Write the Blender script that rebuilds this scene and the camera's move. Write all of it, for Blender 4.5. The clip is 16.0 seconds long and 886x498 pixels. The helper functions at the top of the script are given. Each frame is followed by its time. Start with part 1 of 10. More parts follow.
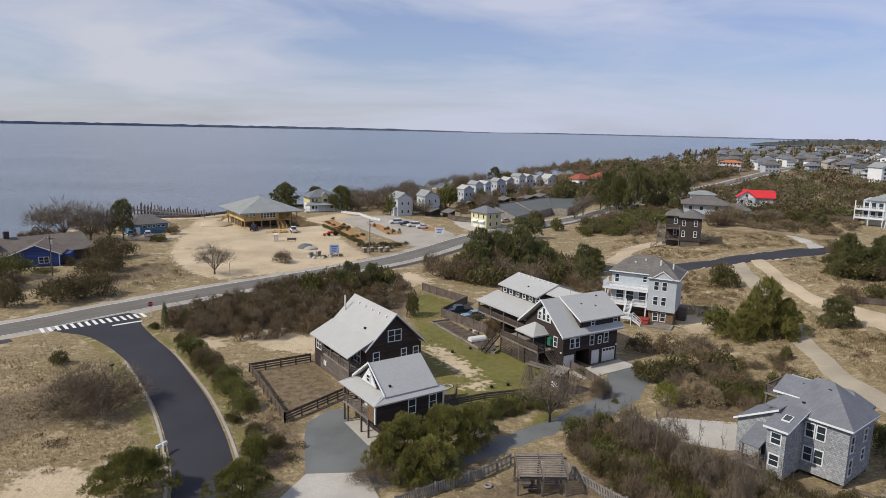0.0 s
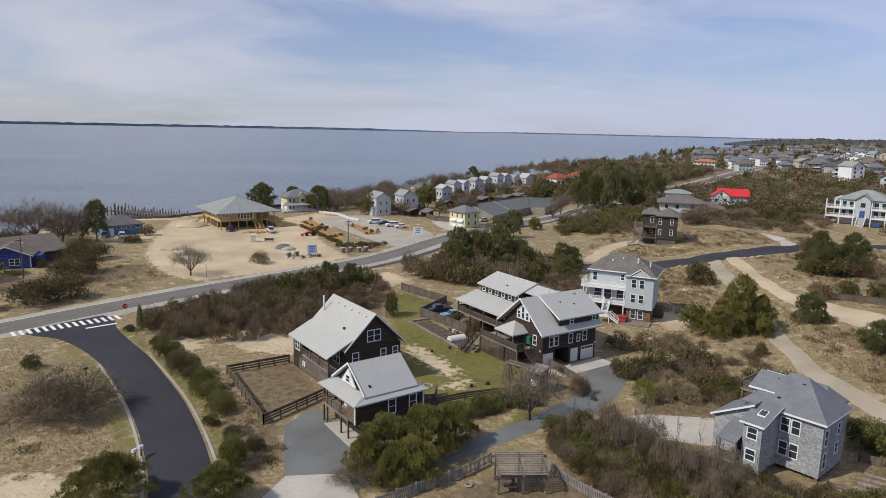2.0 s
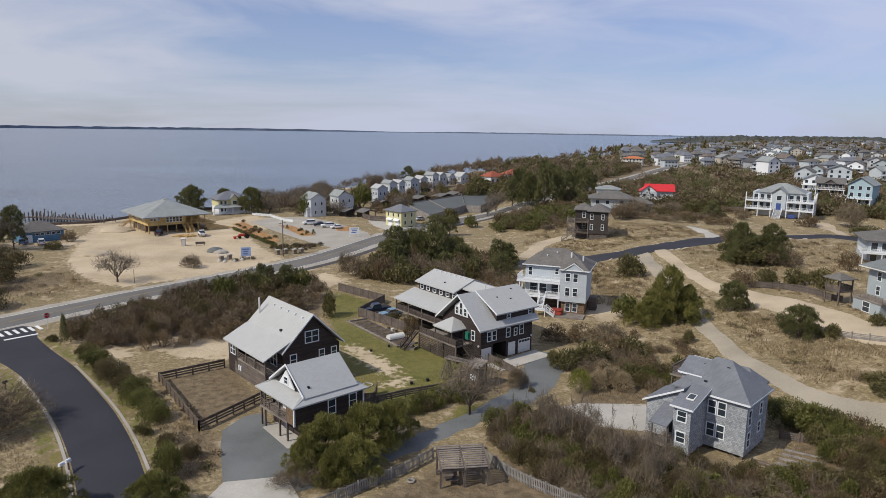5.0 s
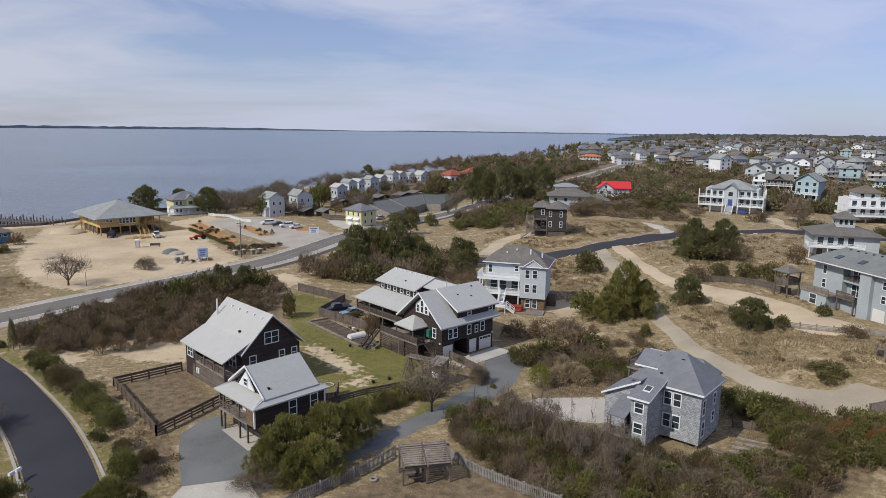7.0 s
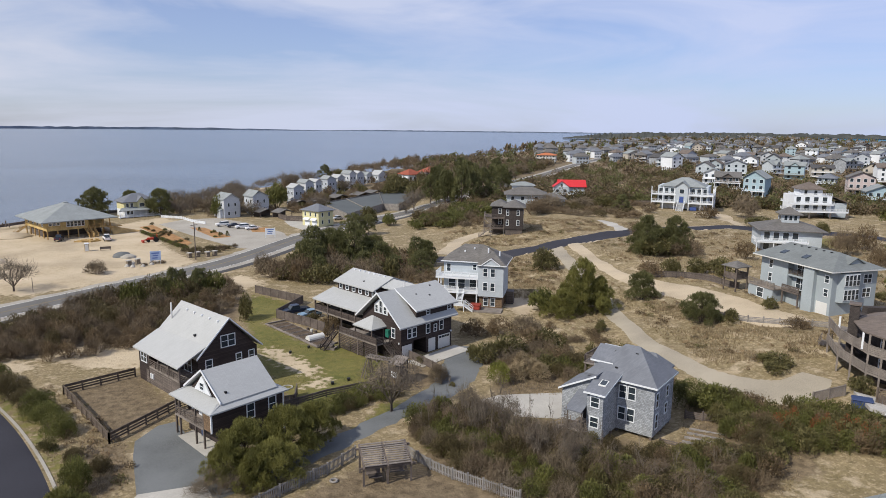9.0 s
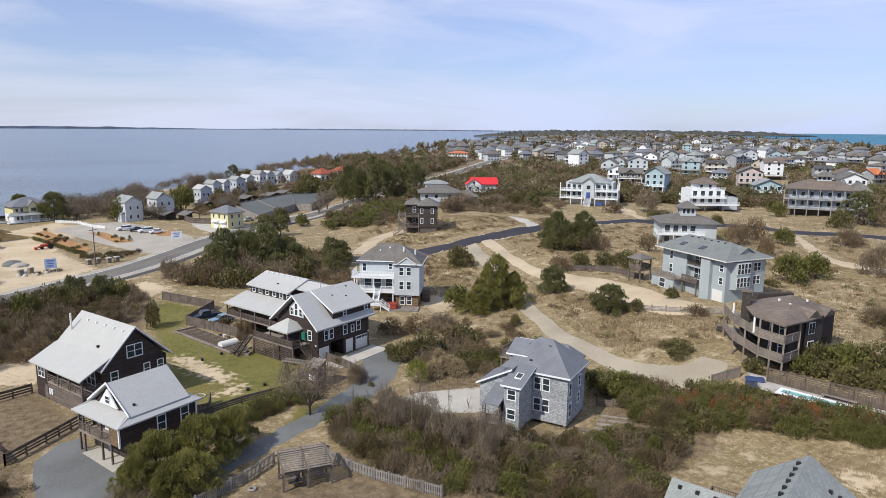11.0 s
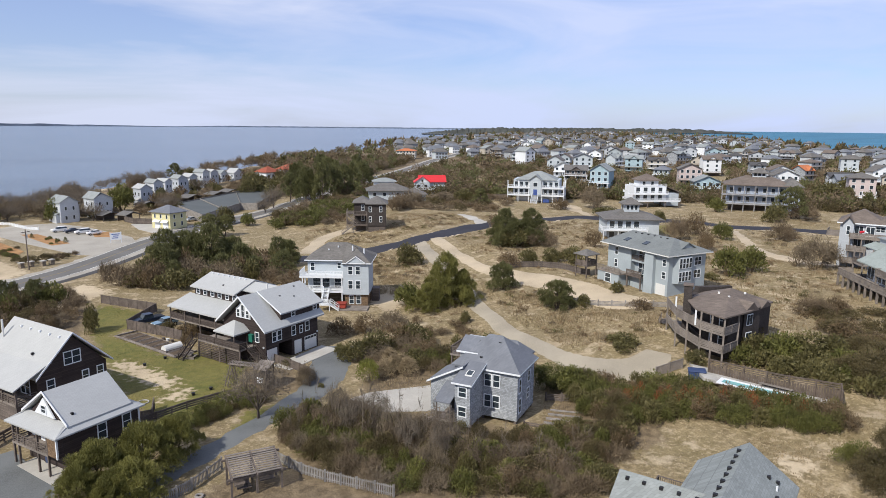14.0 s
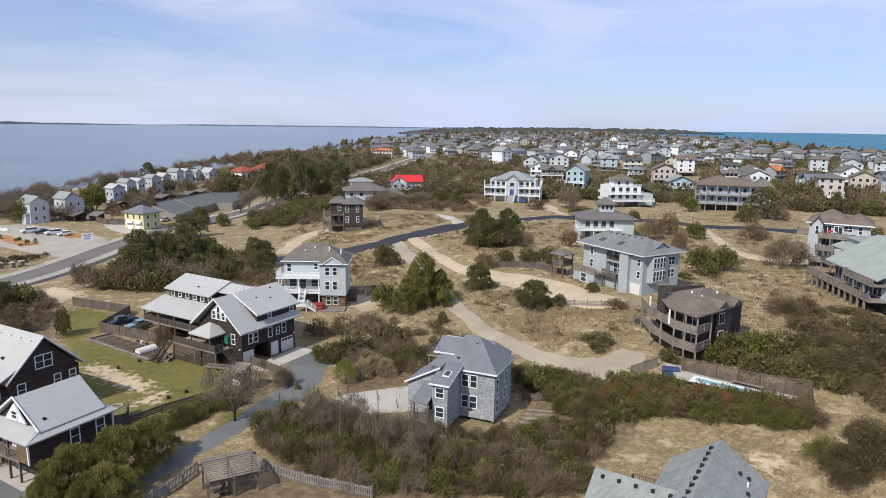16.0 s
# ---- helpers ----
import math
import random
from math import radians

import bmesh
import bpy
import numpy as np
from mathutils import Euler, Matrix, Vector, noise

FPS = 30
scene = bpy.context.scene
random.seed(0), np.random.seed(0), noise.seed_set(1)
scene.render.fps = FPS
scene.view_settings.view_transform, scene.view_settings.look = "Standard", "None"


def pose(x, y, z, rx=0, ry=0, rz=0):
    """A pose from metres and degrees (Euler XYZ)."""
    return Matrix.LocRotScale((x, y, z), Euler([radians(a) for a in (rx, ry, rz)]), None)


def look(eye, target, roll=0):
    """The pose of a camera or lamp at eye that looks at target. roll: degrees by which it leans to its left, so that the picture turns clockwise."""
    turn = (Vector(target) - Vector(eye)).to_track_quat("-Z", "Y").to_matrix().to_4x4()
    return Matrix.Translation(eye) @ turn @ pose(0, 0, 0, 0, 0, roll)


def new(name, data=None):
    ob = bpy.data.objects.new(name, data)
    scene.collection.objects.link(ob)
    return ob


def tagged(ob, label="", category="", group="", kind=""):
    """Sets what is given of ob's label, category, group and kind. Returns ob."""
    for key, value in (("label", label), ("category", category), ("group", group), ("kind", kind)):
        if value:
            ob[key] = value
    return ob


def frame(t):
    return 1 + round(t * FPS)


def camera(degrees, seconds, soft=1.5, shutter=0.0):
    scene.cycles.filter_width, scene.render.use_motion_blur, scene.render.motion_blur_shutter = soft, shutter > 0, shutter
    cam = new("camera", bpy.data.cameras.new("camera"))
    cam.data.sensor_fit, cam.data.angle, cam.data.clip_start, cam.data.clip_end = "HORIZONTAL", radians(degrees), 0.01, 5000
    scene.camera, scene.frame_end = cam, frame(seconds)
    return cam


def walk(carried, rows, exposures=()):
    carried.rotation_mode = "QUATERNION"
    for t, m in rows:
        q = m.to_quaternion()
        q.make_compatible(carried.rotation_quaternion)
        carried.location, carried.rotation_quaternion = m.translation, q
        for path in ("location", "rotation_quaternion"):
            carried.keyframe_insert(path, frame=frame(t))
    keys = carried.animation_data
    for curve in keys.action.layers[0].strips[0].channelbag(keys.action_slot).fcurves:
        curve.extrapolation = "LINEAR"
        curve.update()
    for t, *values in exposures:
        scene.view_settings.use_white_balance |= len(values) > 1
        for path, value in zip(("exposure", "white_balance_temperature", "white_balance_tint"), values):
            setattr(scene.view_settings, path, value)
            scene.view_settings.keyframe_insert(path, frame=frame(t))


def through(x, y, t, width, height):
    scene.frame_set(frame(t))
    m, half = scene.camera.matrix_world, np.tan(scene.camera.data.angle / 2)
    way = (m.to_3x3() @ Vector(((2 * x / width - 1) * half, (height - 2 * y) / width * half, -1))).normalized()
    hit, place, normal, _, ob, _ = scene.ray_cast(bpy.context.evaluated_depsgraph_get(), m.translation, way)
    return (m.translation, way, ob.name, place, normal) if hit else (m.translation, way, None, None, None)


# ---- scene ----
# A drone hovers 36 m over the ground, drifts back a little and turns slowly to the right.
# Rows: time, place of the lens, yaw, pitch and roll.
cam = camera(66.3, 16.0, 0.45)
ROWS = [
    (0, -0.05, 0.41, 36.33, -0.09, -10.27, 1.27), (0.5, -0.08, 0.43, 36.31, -0.52, -10.26, 1.26),
    (1, -0.11, 0.46, 36.29, -0.98, -10.26, 1.28), (1.5, -0.13, 0.50, 36.27, -1.19, -10.26, 1.31),
    (2, -0.14, 0.54, 36.26, -1.94, -10.26, 1.26), (2.5, -0.16, 0.58, 36.24, -3.07, -10.23, 1.21),
    (3, -0.17, 0.60, 36.22, -4.15, -10.23, 1.13), (5.5, -0.09, 0.13, 35.94, -8.14, -10.18, 0.87),
    (6, -0.08, 0.09, 35.93, -9.05, -10.21, 0.89), (6.5, -0.06, 0.03, 35.91, -9.91, -10.20, 0.76),
    (7, -0.04, -0.05, 35.92, -10.68, -10.23, 0.76), (7.5, -0.02, -0.15, 35.94, -11.54, -10.23, 0.69),
    (8, -0.00, -0.26, 35.98, -12.38, -10.25, 0.67), (8.5, 0.01, -0.36, 36.02, -13.24, -10.24, 0.61),
    (9, 0.03, -0.43, 36.04, -14.21, -10.25, 0.64), (11.5, -0.18, -0.80, 36.26, -23.00, -10.34, 0.49),
    (12, -0.17, -0.75, 36.25, -23.93, -10.35, 0.50), (12.5, -0.16, -0.69, 36.24, -24.50, -10.38, 0.52),
    (13, -0.14, -0.65, 36.25, -25.03, -10.40, 0.57), (13.5, -0.13, -0.64, 36.28, -25.50, -10.44, 0.57),
    (14, -0.13, -0.66, 36.33, -25.87, -10.49, 0.60), (14.5, -0.15, -0.71, 36.40, -26.20, -10.52, 0.62),
    (15, -0.18, -0.77, 36.48, -26.66, -10.52, 0.64), (15.5, -0.21, -0.83, 36.55, -27.23, -10.55, 0.72),
    (16, -0.23, -0.88, 36.62, -27.83, -10.53, 0.79),
]


def aim(eye, yaw, pitch, roll):
    a, b = radians(yaw), radians(pitch)
    way = (-math.sin(a) * math.cos(b), math.cos(a) * math.cos(b), math.sin(b))
    return look(eye, [e + 100 * w for e, w in zip(eye, way)], roll)


walk(cam, [(t, aim((x, y, z), a, p, r)) for t, x, y, z, a, p, r in ROWS], [(0.0, -0.10, 6550, 10), (3.0, -0.14, 6500, 10), (6.0, -0.16, 6380, 10), (9.0, 0.05, 6340, 10), (11.5, 0.23, 6300, 10), (12.5, 0.22, 6290, 10), (14.0, 0.20, 6250, 10), (16.0, 0.19, 6330, 10)])

# ---- sky and sun ----
SUN_TO = Vector((-0.92, -0.39, 0.95)).normalized()
sun = new("sun", bpy.data.lights.new("sun", "SUN"))
sun.data.energy, sun.data.angle, sun.data.color = 4.1, radians(0.6), (1.0, 0.925, 0.80)
sun.matrix_world = look((0, 0, 200), Vector((0, 0, 200)) - SUN_TO)

world = bpy.data.worlds.new("sky")
scene.world = world
world.use_nodes = True
wt = world.node_tree
wt.nodes.clear()


def wn(kind, **kw):
    n = wt.nodes.new(kind)
    for k, v in kw.items():
        n.inputs[k].default_value = v
    return n


sky = wt.nodes.new("ShaderNodeTexSky")
sky.sky_type, sky.sun_disc = "NISHITA", False
sky.sun_elevation = math.asin(SUN_TO.z)
sky.sun_rotation = math.atan2(SUN_TO.x, SUN_TO.y)
sky.air_density, sky.dust_density, sky.ozone_density = 1.0, 0.4, 3.0
geo = wt.nodes.new("ShaderNodeTexCoord")
mapn = wt.nodes.new("ShaderNodeMapping")
mapn.inputs["Scale"].default_value = (1.0, 2.2, 7.0)
mapn.inputs["Rotation"].default_value = (0, 0, 0.5)
cloud = wn("ShaderNodeTexNoise", Scale=1.6, Detail=6.0, Roughness=0.55)
cloud.inputs["Distortion"].default_value = 0.6
ramp = wt.nodes.new("ShaderNodeValToRGB")
ramp.color_ramp.elements[0].position, ramp.color_ramp.elements[1].position = 0.36, 0.60
ramp.color_ramp.elements[0].color, ramp.color_ramp.elements[1].color = (0.30, 0.30, 0.30, 1), (0.95, 0.95, 0.95, 1)
veil = wt.nodes.new("ShaderNodeMix")
veil.data_type = "RGBA"
veil.inputs["B"].default_value = (6.7, 7.2, 9.0, 1)
bg = wn("ShaderNodeBackground", Strength=0.088)
wout = wt.nodes.new("ShaderNodeOutputWorld")
wl = wt.links.new
# thin high cloud, whiter on the sun's side
sepw = wt.nodes.new("ShaderNodeSeparateXYZ")
wl(geo.outputs["Generated"], sepw.inputs["Vector"])
away = wn("ShaderNodeMapRange", **{"From Min": -0.45, "From Max": 0.85})
wl(sepw.outputs["X"], away.inputs["Value"])
haze = wt.nodes.new("ShaderNodeMix")
haze.data_type = "RGBA"
haze.inputs["A"].default_value, haze.inputs["B"].default_value = (7.05, 7.28, 8.25, 1), (6.2, 7.05, 9.9, 1)
wl(away.outputs["Result"], haze.inputs["Factor"])
wl(haze.outputs["Result"], veil.inputs["B"])
wl(geo.outputs["Generated"], mapn.inputs["Vector"])
wl(mapn.outputs["Vector"], cloud.inputs["Vector"])
wl(cloud.outputs["Fac"], ramp.inputs["Fac"])
wl(ramp.outputs["Color"], veil.inputs["Factor"])
tint = wt.nodes.new("ShaderNodeMix")
tint.data_type, tint.blend_type = "RGBA", "MULTIPLY"
tint.inputs["Factor"].default_value, tint.inputs["B"].default_value = 1.0, (0.86, 0.93, 1.25, 1)
wl(sky.outputs["Color"], tint.inputs["A"])
wl(tint.outputs["Result"], veil.inputs["A"])
wl(veil.outputs["Result"], bg.inputs["Color"])
wl(bg.outputs["Background"], wout.inputs["Surface"])

# ---- materials ----


def material(name, color, rough=0.8, metal=0.0, spec=0.3):
    m = bpy.data.materials.new(name)
    m.use_nodes = True
    b = m.node_tree.nodes["Principled BSDF"]
    b.inputs["Base Color"].default_value = (*color, 1)
    b.inputs["Roughness"].default_value = rough
    b.inputs["Metallic"].default_value = metal
    b.inputs["Specular IOR Level"].default_value = spec
    return m, m.node_tree, b


def nd(nt, kind, **kw):
    n = nt.nodes.new(kind)
    for k, v in kw.items():
        n.inputs[k].default_value = v
    return n


def mix(nt, fac, a, b, mode="MIX"):
    n = nt.nodes.new("ShaderNodeMix")
    n.data_type, n.blend_type = "RGBA", mode
    for key, v in (("Factor", fac), ("A", a), ("B", b)):
        if isinstance(v, (int, float)):
            n.inputs[key].default_value = v
        elif isinstance(v, tuple):
            n.inputs[key].default_value = (*v, 1)
        else:
            nt.links.new(v, n.inputs[key])
    return n.outputs["Result"]


def coords(nt, scale=(1, 1, 1), rot=(0, 0, 0), source="Object"):
    c, m = nt.nodes.new("ShaderNodeTexCoord"), nt.nodes.new("ShaderNodeMapping")
    m.inputs["Scale"].default_value, m.inputs["Rotation"].default_value = scale, rot
    nt.links.new(c.outputs[source], m.inputs["Vector"])
    return m.outputs["Vector"]


def noise_of(nt, scale, detail=4.0, vec=None, lo=0.35, hi=0.65, rough=0.55):
    n = nd(nt, "ShaderNodeTexNoise", Scale=scale, Detail=detail, Roughness=rough)
    if vec is not None:
        nt.links.new(vec, n.inputs["Vector"])
    r = nd(nt, "ShaderNodeMapRange", **{"From Min": lo, "From Max": hi})
    nt.links.new(n.outputs["Fac"], r.inputs["Value"])
    return r.outputs["Result"]


def bump(nt, b, height, strength=0.3, dist=0.05):
    n = nd(nt, "ShaderNodeBump", Strength=strength, Distance=dist)
    nt.links.new(height, n.inputs["Height"])
    nt.links.new(n.outputs["Normal"], b.inputs["Normal"])


def mul(c, k):
    return tuple(min(1.0, v * k) for v in c)


def weathered(name, color, rough=0.8, big=0.25, small=6.0, vary=0.28, metal=0.0, spec=0.3, rel=0.15):
    """A plain surface with stains at metre size and grain at hand size."""
    m, nt, b = material(name, color, rough, metal, spec)
    v = coords(nt)
    c = mix(nt, noise_of(nt, big, 5, v), mul(color, 1 - vary), mul(color, 1 + vary))
    c = mix(nt, noise_of(nt, small, 3, v), c, mix(nt, 0.6, c, mul(color, 1 - 1.4 * vary)))
    nt.links.new(c, b.inputs["Base Color"])
    bump(nt, b, noise_of(nt, small * 2, 3, v), rel, 0.03)
    return m


def courses(name, color, height=0.16, width=0.0, vary=0.25, rough=0.85, gap=0.55, random_piece=0.25, axis="z"):
    """Siding, shingles or boards: courses of a height, broken into pieces of a width."""
    m, nt, b = material(name, color, rough)
    tc = nt.nodes.new("ShaderNodeTexCoord")
    sep = nt.nodes.new("ShaderNodeSeparateXYZ")
    nt.links.new(tc.outputs["Object"], sep.inputs["Vector"])
    add = nt.nodes.new("ShaderNodeMath")
    add.operation = "ADD"
    comb = nt.nodes.new("ShaderNodeCombineXYZ")
    if axis == "z":
        nt.links.new(sep.outputs["X"], add.inputs[0])
        nt.links.new(sep.outputs["Y"], add.inputs[1])
        nt.links.new(add.outputs["Value"], comb.inputs["X"])
        nt.links.new(sep.outputs["Z"], comb.inputs["Y"])
    else:
        nt.links.new(sep.outputs["X"], comb.inputs["X"])
        nt.links.new(sep.outputs["Y"], add.inputs[0])
        nt.links.new(sep.outputs["Z"], add.inputs[1])
        nt.links.new(add.outputs["Value"], comb.inputs["Y"])
    br = nd(nt, "ShaderNodeTexBrick", Scale=1.0)
    br.inputs["Mortar Size"].default_value = 0.012
    br.inputs["Brick Width"].default_value = width or 6.0
    br.inputs["Row Height"].default_value = height
    br.inputs["Color1"].default_value = (*mul(color, 1 - random_piece), 1)
    br.inputs["Color2"].default_value = (*mul(color, 1 + random_piece), 1)
    br.inputs["Mortar"].default_value = (*mul(color, gap), 1)
    nt.links.new(comb.outputs["Vector"], br.inputs["Vector"])
    v = coords(nt)
    c = mix(nt, noise_of(nt, 0.35, 5, v), mix(nt, 1.0, br.outputs["Color"], (1 - vary,) * 3, "MULTIPLY"), br.outputs["Color"])
    nt.links.new(c, b.inputs["Base Color"])
    bump(nt, b, br.outputs["Fac"], -0.4, 0.02)
    return m


def leafy(name, dark, light, rough=0.6, through=0.25):
    """Foliage: each leaf its own shade."""
    m, nt, b = material(name, light, rough)
    g = nt.nodes.new("ShaderNodeNewGeometry")
    oi = nt.nodes.new("ShaderNodeObjectInfo")
    calm = nd(nt, "ShaderNodeMapRange", **{"To Min": 0.27, "To Max": 0.75})
    nt.links.new(g.outputs["Random Per Island"], calm.inputs["Value"])
    c = mix(nt, calm.outputs["Result"], dark, light)
    c = mix(nt, oi.outputs["Random"], mix(nt, 0.25, c, dark), mix(nt, 0.30, c, mul(light, 1.2)))
    clump = noise_of(nt, 0.55, 3, g.outputs["Position"], 0.36, 0.64)
    c = mix(nt, clump, mix(nt, 0.55, c, mul(dark, 0.9)), mix(nt, 0.25, c, mul(light, 1.15)))
    nt.links.new(c, b.inputs["Base Color"])
    tr = nd(nt, "ShaderNodeBsdfTranslucent")
    nt.links.new(c, tr.inputs["Color"])
    ms = nd(nt, "ShaderNodeMixShader", Fac=through)
    out = nt.nodes["Material Output"]
    nt.links.new(b.outputs["BSDF"], ms.inputs[1])
    nt.links.new(tr.outputs["BSDF"], ms.inputs[2])
    nt.links.new(ms.outputs["Shader"], out.inputs["Surface"])
    return m


M = {}
# white and pale grey siding lean blue: haze over the town put into colour
M["white"] = weathered("white_paint", (0.70, 0.725, 0.75), 0.55, vary=0.08)
M["glass"], _nt, _b = material("window_glass", (0.03, 0.04, 0.05), 0.08, 0.0, 0.7)
M["black"] = weathered("black_plastic", (0.02, 0.02, 0.022), 0.5)
M["metal_roof"] = courses("pale_shingle_roof", (0.385, 0.392, 0.388), 0.24, 0.5, 0.05, 0.7, 0.86, 0.035, "y")
M["brown_siding"] = courses("dark_brown_siding", (0.05, 0.037, 0.034), 0.2, 0.0, 0.25, 0.8, 0.5)
M["old_wood"] = courses("weathered_boards", (0.15, 0.125, 0.11), 0.15, 0.0, 0.3, 0.9, 0.45)
M["deck"] = weathered("weathered_deck", (0.23, 0.20, 0.175), 0.9, 0.6, 9)
M["rail"] = weathered("weathered_rail", (0.14, 0.115, 0.10), 0.9, 0.9, 9)
M["new_wood"] = weathered("new_lumber", (0.50, 0.33, 0.13), 0.8, 0.5, 7)
M["grey_siding"] = courses("pale_grey_siding", (0.45, 0.495, 0.53), 0.17, 0.0, 0.10, 0.7, 0.75, 0.03)
M["brown_roof"] = courses("grey_brown_shingle_roof", (0.148, 0.14, 0.132), 0.3, 0.6, 0.2, 0.9, 0.8, 0.15, "y")
M["grey_roof"] = courses("blue_grey_shingle_roof", (0.165, 0.176, 0.20), 0.22, 0.4, 0.16, 0.9, 0.85, 0.09, "y")
M["cedar_roof"] = courses("brown_shingle_roof", (0.165, 0.135, 0.115), 0.3, 0.6, 0.22, 0.9, 0.8, 0.15, "y")
M["pale_roof"] = courses("grey_green_shingle_roof", (0.26, 0.28, 0.28), 0.3, 0.6, 0.15, 0.85, 0.85, 0.08, "y")
M["slate_roof"] = courses("slate_green_shingle_roof", (0.175, 0.19, 0.19), 0.3, 0.6, 0.15, 0.9, 0.85, 0.08, "y")
M["jade_roof"] = courses("pale_jade_shingle_roof", (0.29, 0.325, 0.305), 0.3, 0.6, 0.12, 0.85, 0.85, 0.07, "y")
M["pale_siding"] = courses("silver_grey_siding", (0.43, 0.46, 0.50), 0.18, 0.0, 0.12, 0.8, 0.75, 0.04)
M["shingle"] = courses("grey_cedar_shingles", (0.34, 0.36, 0.385), 0.2, 0.26, 0.18, 0.9, 0.45, 0.26)
M["dark_shingle"] = courses("dark_cedar_shingles", (0.062, 0.052, 0.048), 0.18, 0.25, 0.25, 0.9, 0.6, 0.2)
M["blue_grey"] = weathered("blue_grey_stucco", (0.33, 0.372, 0.395), 0.8, vary=0.08, small=4)
M["yellow_wall"] = courses("pale_yellow_siding", (0.62, 0.58, 0.33), 0.2, 0, 0.1, 0.7, 0.8, 0.03)
M["ply"] = weathered("yellow_sheathing", (0.55, 0.40, 0.17), 0.8, 0.4, 3)
M["blue_wall"] = courses("deep_blue_siding", (0.05, 0.085, 0.26), 0.2, 0, 0.15, 0.7)
M["teal_blue"] = courses("mid_blue_siding", (0.09, 0.20, 0.32), 0.2, 0, 0.15, 0.7)
M["red_roof"] = courses("bright_red_roof", (0.55, 0.03, 0.035), 0.4, 0, 0.1, 0.6, 0.8, 0.05, "y")
M["concrete"] = weathered("concrete", (0.42, 0.40, 0.36), 0.9, 0.3, 5, 0.12)
M["garage"] = weathered("garage_door_paint", (0.62, 0.62, 0.60), 0.6, vary=0.06)
M["rust_red"] = weathered("red_plastic", (0.30, 0.05, 0.035), 0.5)
M["bark"] = weathered("bark", (0.11, 0.085, 0.07), 0.95, 1.5, 12)
M["twig"] = leafy("twigs", (0.082, 0.06, 0.038), (0.22, 0.168, 0.108), 0.95, 0.0)
M["twig_pale"] = leafy("pale_twigs", (0.095, 0.075, 0.05), (0.22, 0.175, 0.12), 0.95, 0.0)
M["cedar_panel"] = courses("brown_cedar_panel", (0.21, 0.14, 0.085), 0.18, 0.3, 0.25, 0.85)
M["twig_grey"] = leafy("grey_twigs", (0.088, 0.07, 0.052), (0.20, 0.168, 0.13), 0.95, 0.0)
M["olive"] = leafy("olive_leaves", (0.055, 0.052, 0.02), (0.20, 0.175, 0.07))
M["green"] = leafy("green_leaves", (0.05, 0.056, 0.016), (0.215, 0.21, 0.062))
M["pine"] = leafy("pine_needles", (0.055, 0.06, 0.024), (0.20, 0.196, 0.078))
M["brown_leaf"] = leafy("brown_leaves", (0.085, 0.06, 0.034), (0.25, 0.18, 0.10))
M["rust_leaf"] = leafy("rusty_leaves", (0.16, 0.055, 0.025), (0.34, 0.13, 0.05))
M["straw"] = leafy("straw", (0.20, 0.15, 0.085), (0.46, 0.37, 0.235), 0.9, 0.2)
M["tussock"] = leafy("dry_tussocks", (0.13, 0.085, 0.045), (0.38, 0.28, 0.165), 0.9, 0.1)
M["pine_clump"] = leafy("yellow_green_pine_needles", (0.07, 0.072, 0.02), (0.27, 0.255, 0.075))
M["vine"] = leafy("dry_vines", (0.09, 0.066, 0.045), (0.215, 0.165, 0.115), 0.95, 0.0)
M["lime"] = leafy("yellow_green_leaves", (0.09, 0.10, 0.02), (0.25, 0.25, 0.06))


def asphalt(name, color, vary, spec=0.3):
    m, nt, b = material(name, color, 0.8, 0.0, spec)
    v = coords(nt)
    c = mix(nt, noise_of(nt, 0.12, 5, v), mul(color, 1 - vary), mul(color, 1 + vary))
    c = mix(nt, noise_of(nt, 9, 2, v), c, mix(nt, 0.5, c, mul(color, 1.5)))
    nt.links.new(c, b.inputs["Base Color"])
    bump(nt, b, noise_of(nt, 30, 2, v), 0.2, 0.01)
    return m


M["asphalt_new"] = asphalt("fresh_asphalt", (0.036, 0.036, 0.044), 0.12, 0.12)
M["asphalt_old"] = asphalt("worn_asphalt", (0.128, 0.123, 0.116), 0.15, 0.15)
M["lodge_roof"] = courses("weathered_brown_shingle_roof", (0.14, 0.122, 0.108), 0.3, 0.6, 0.2, 0.9, 0.8, 0.12, "y")
M["hedge_leaf"] = leafy("brown_olive_leaves", (0.05, 0.041, 0.02), (0.165, 0.132, 0.06))
M["gravel"] = asphalt("blue_grey_gravel", (0.118, 0.124, 0.124), 0.25)
M["gravel_pale"] = asphalt("pale_gravel", (0.30, 0.278, 0.238), 0.15)
M["litter_path"] = weathered("trodden_earth", (0.17, 0.135, 0.095), 0.95, 0.8, 8)
M["sandy"] = asphalt("sandy_drive", (0.37, 0.305, 0.215), 0.2)
M["lane_gravel"] = asphalt("grey_lane_gravel", (0.285, 0.25, 0.19), 0.2)
M["path_asphalt"] = asphalt("dark_path_asphalt", (0.062, 0.060, 0.060), 0.15, 0.12)
M["paint_white"] = weathered("road_paint", (0.75, 0.75, 0.73), 0.7, vary=0.12)
M["paint_yellow"] = weathered("road_paint_yellow", (0.30, 0.235, 0.11), 0.8)
M["tan_stone"] = courses("tan_stone", (0.27, 0.225, 0.17), 0.25, 0.45, 0.3, 0.9, 0.6, 0.3)
M["mulch"] = weathered("orange_mulch", (0.36, 0.20, 0.085), 0.95, 0.6, 9)


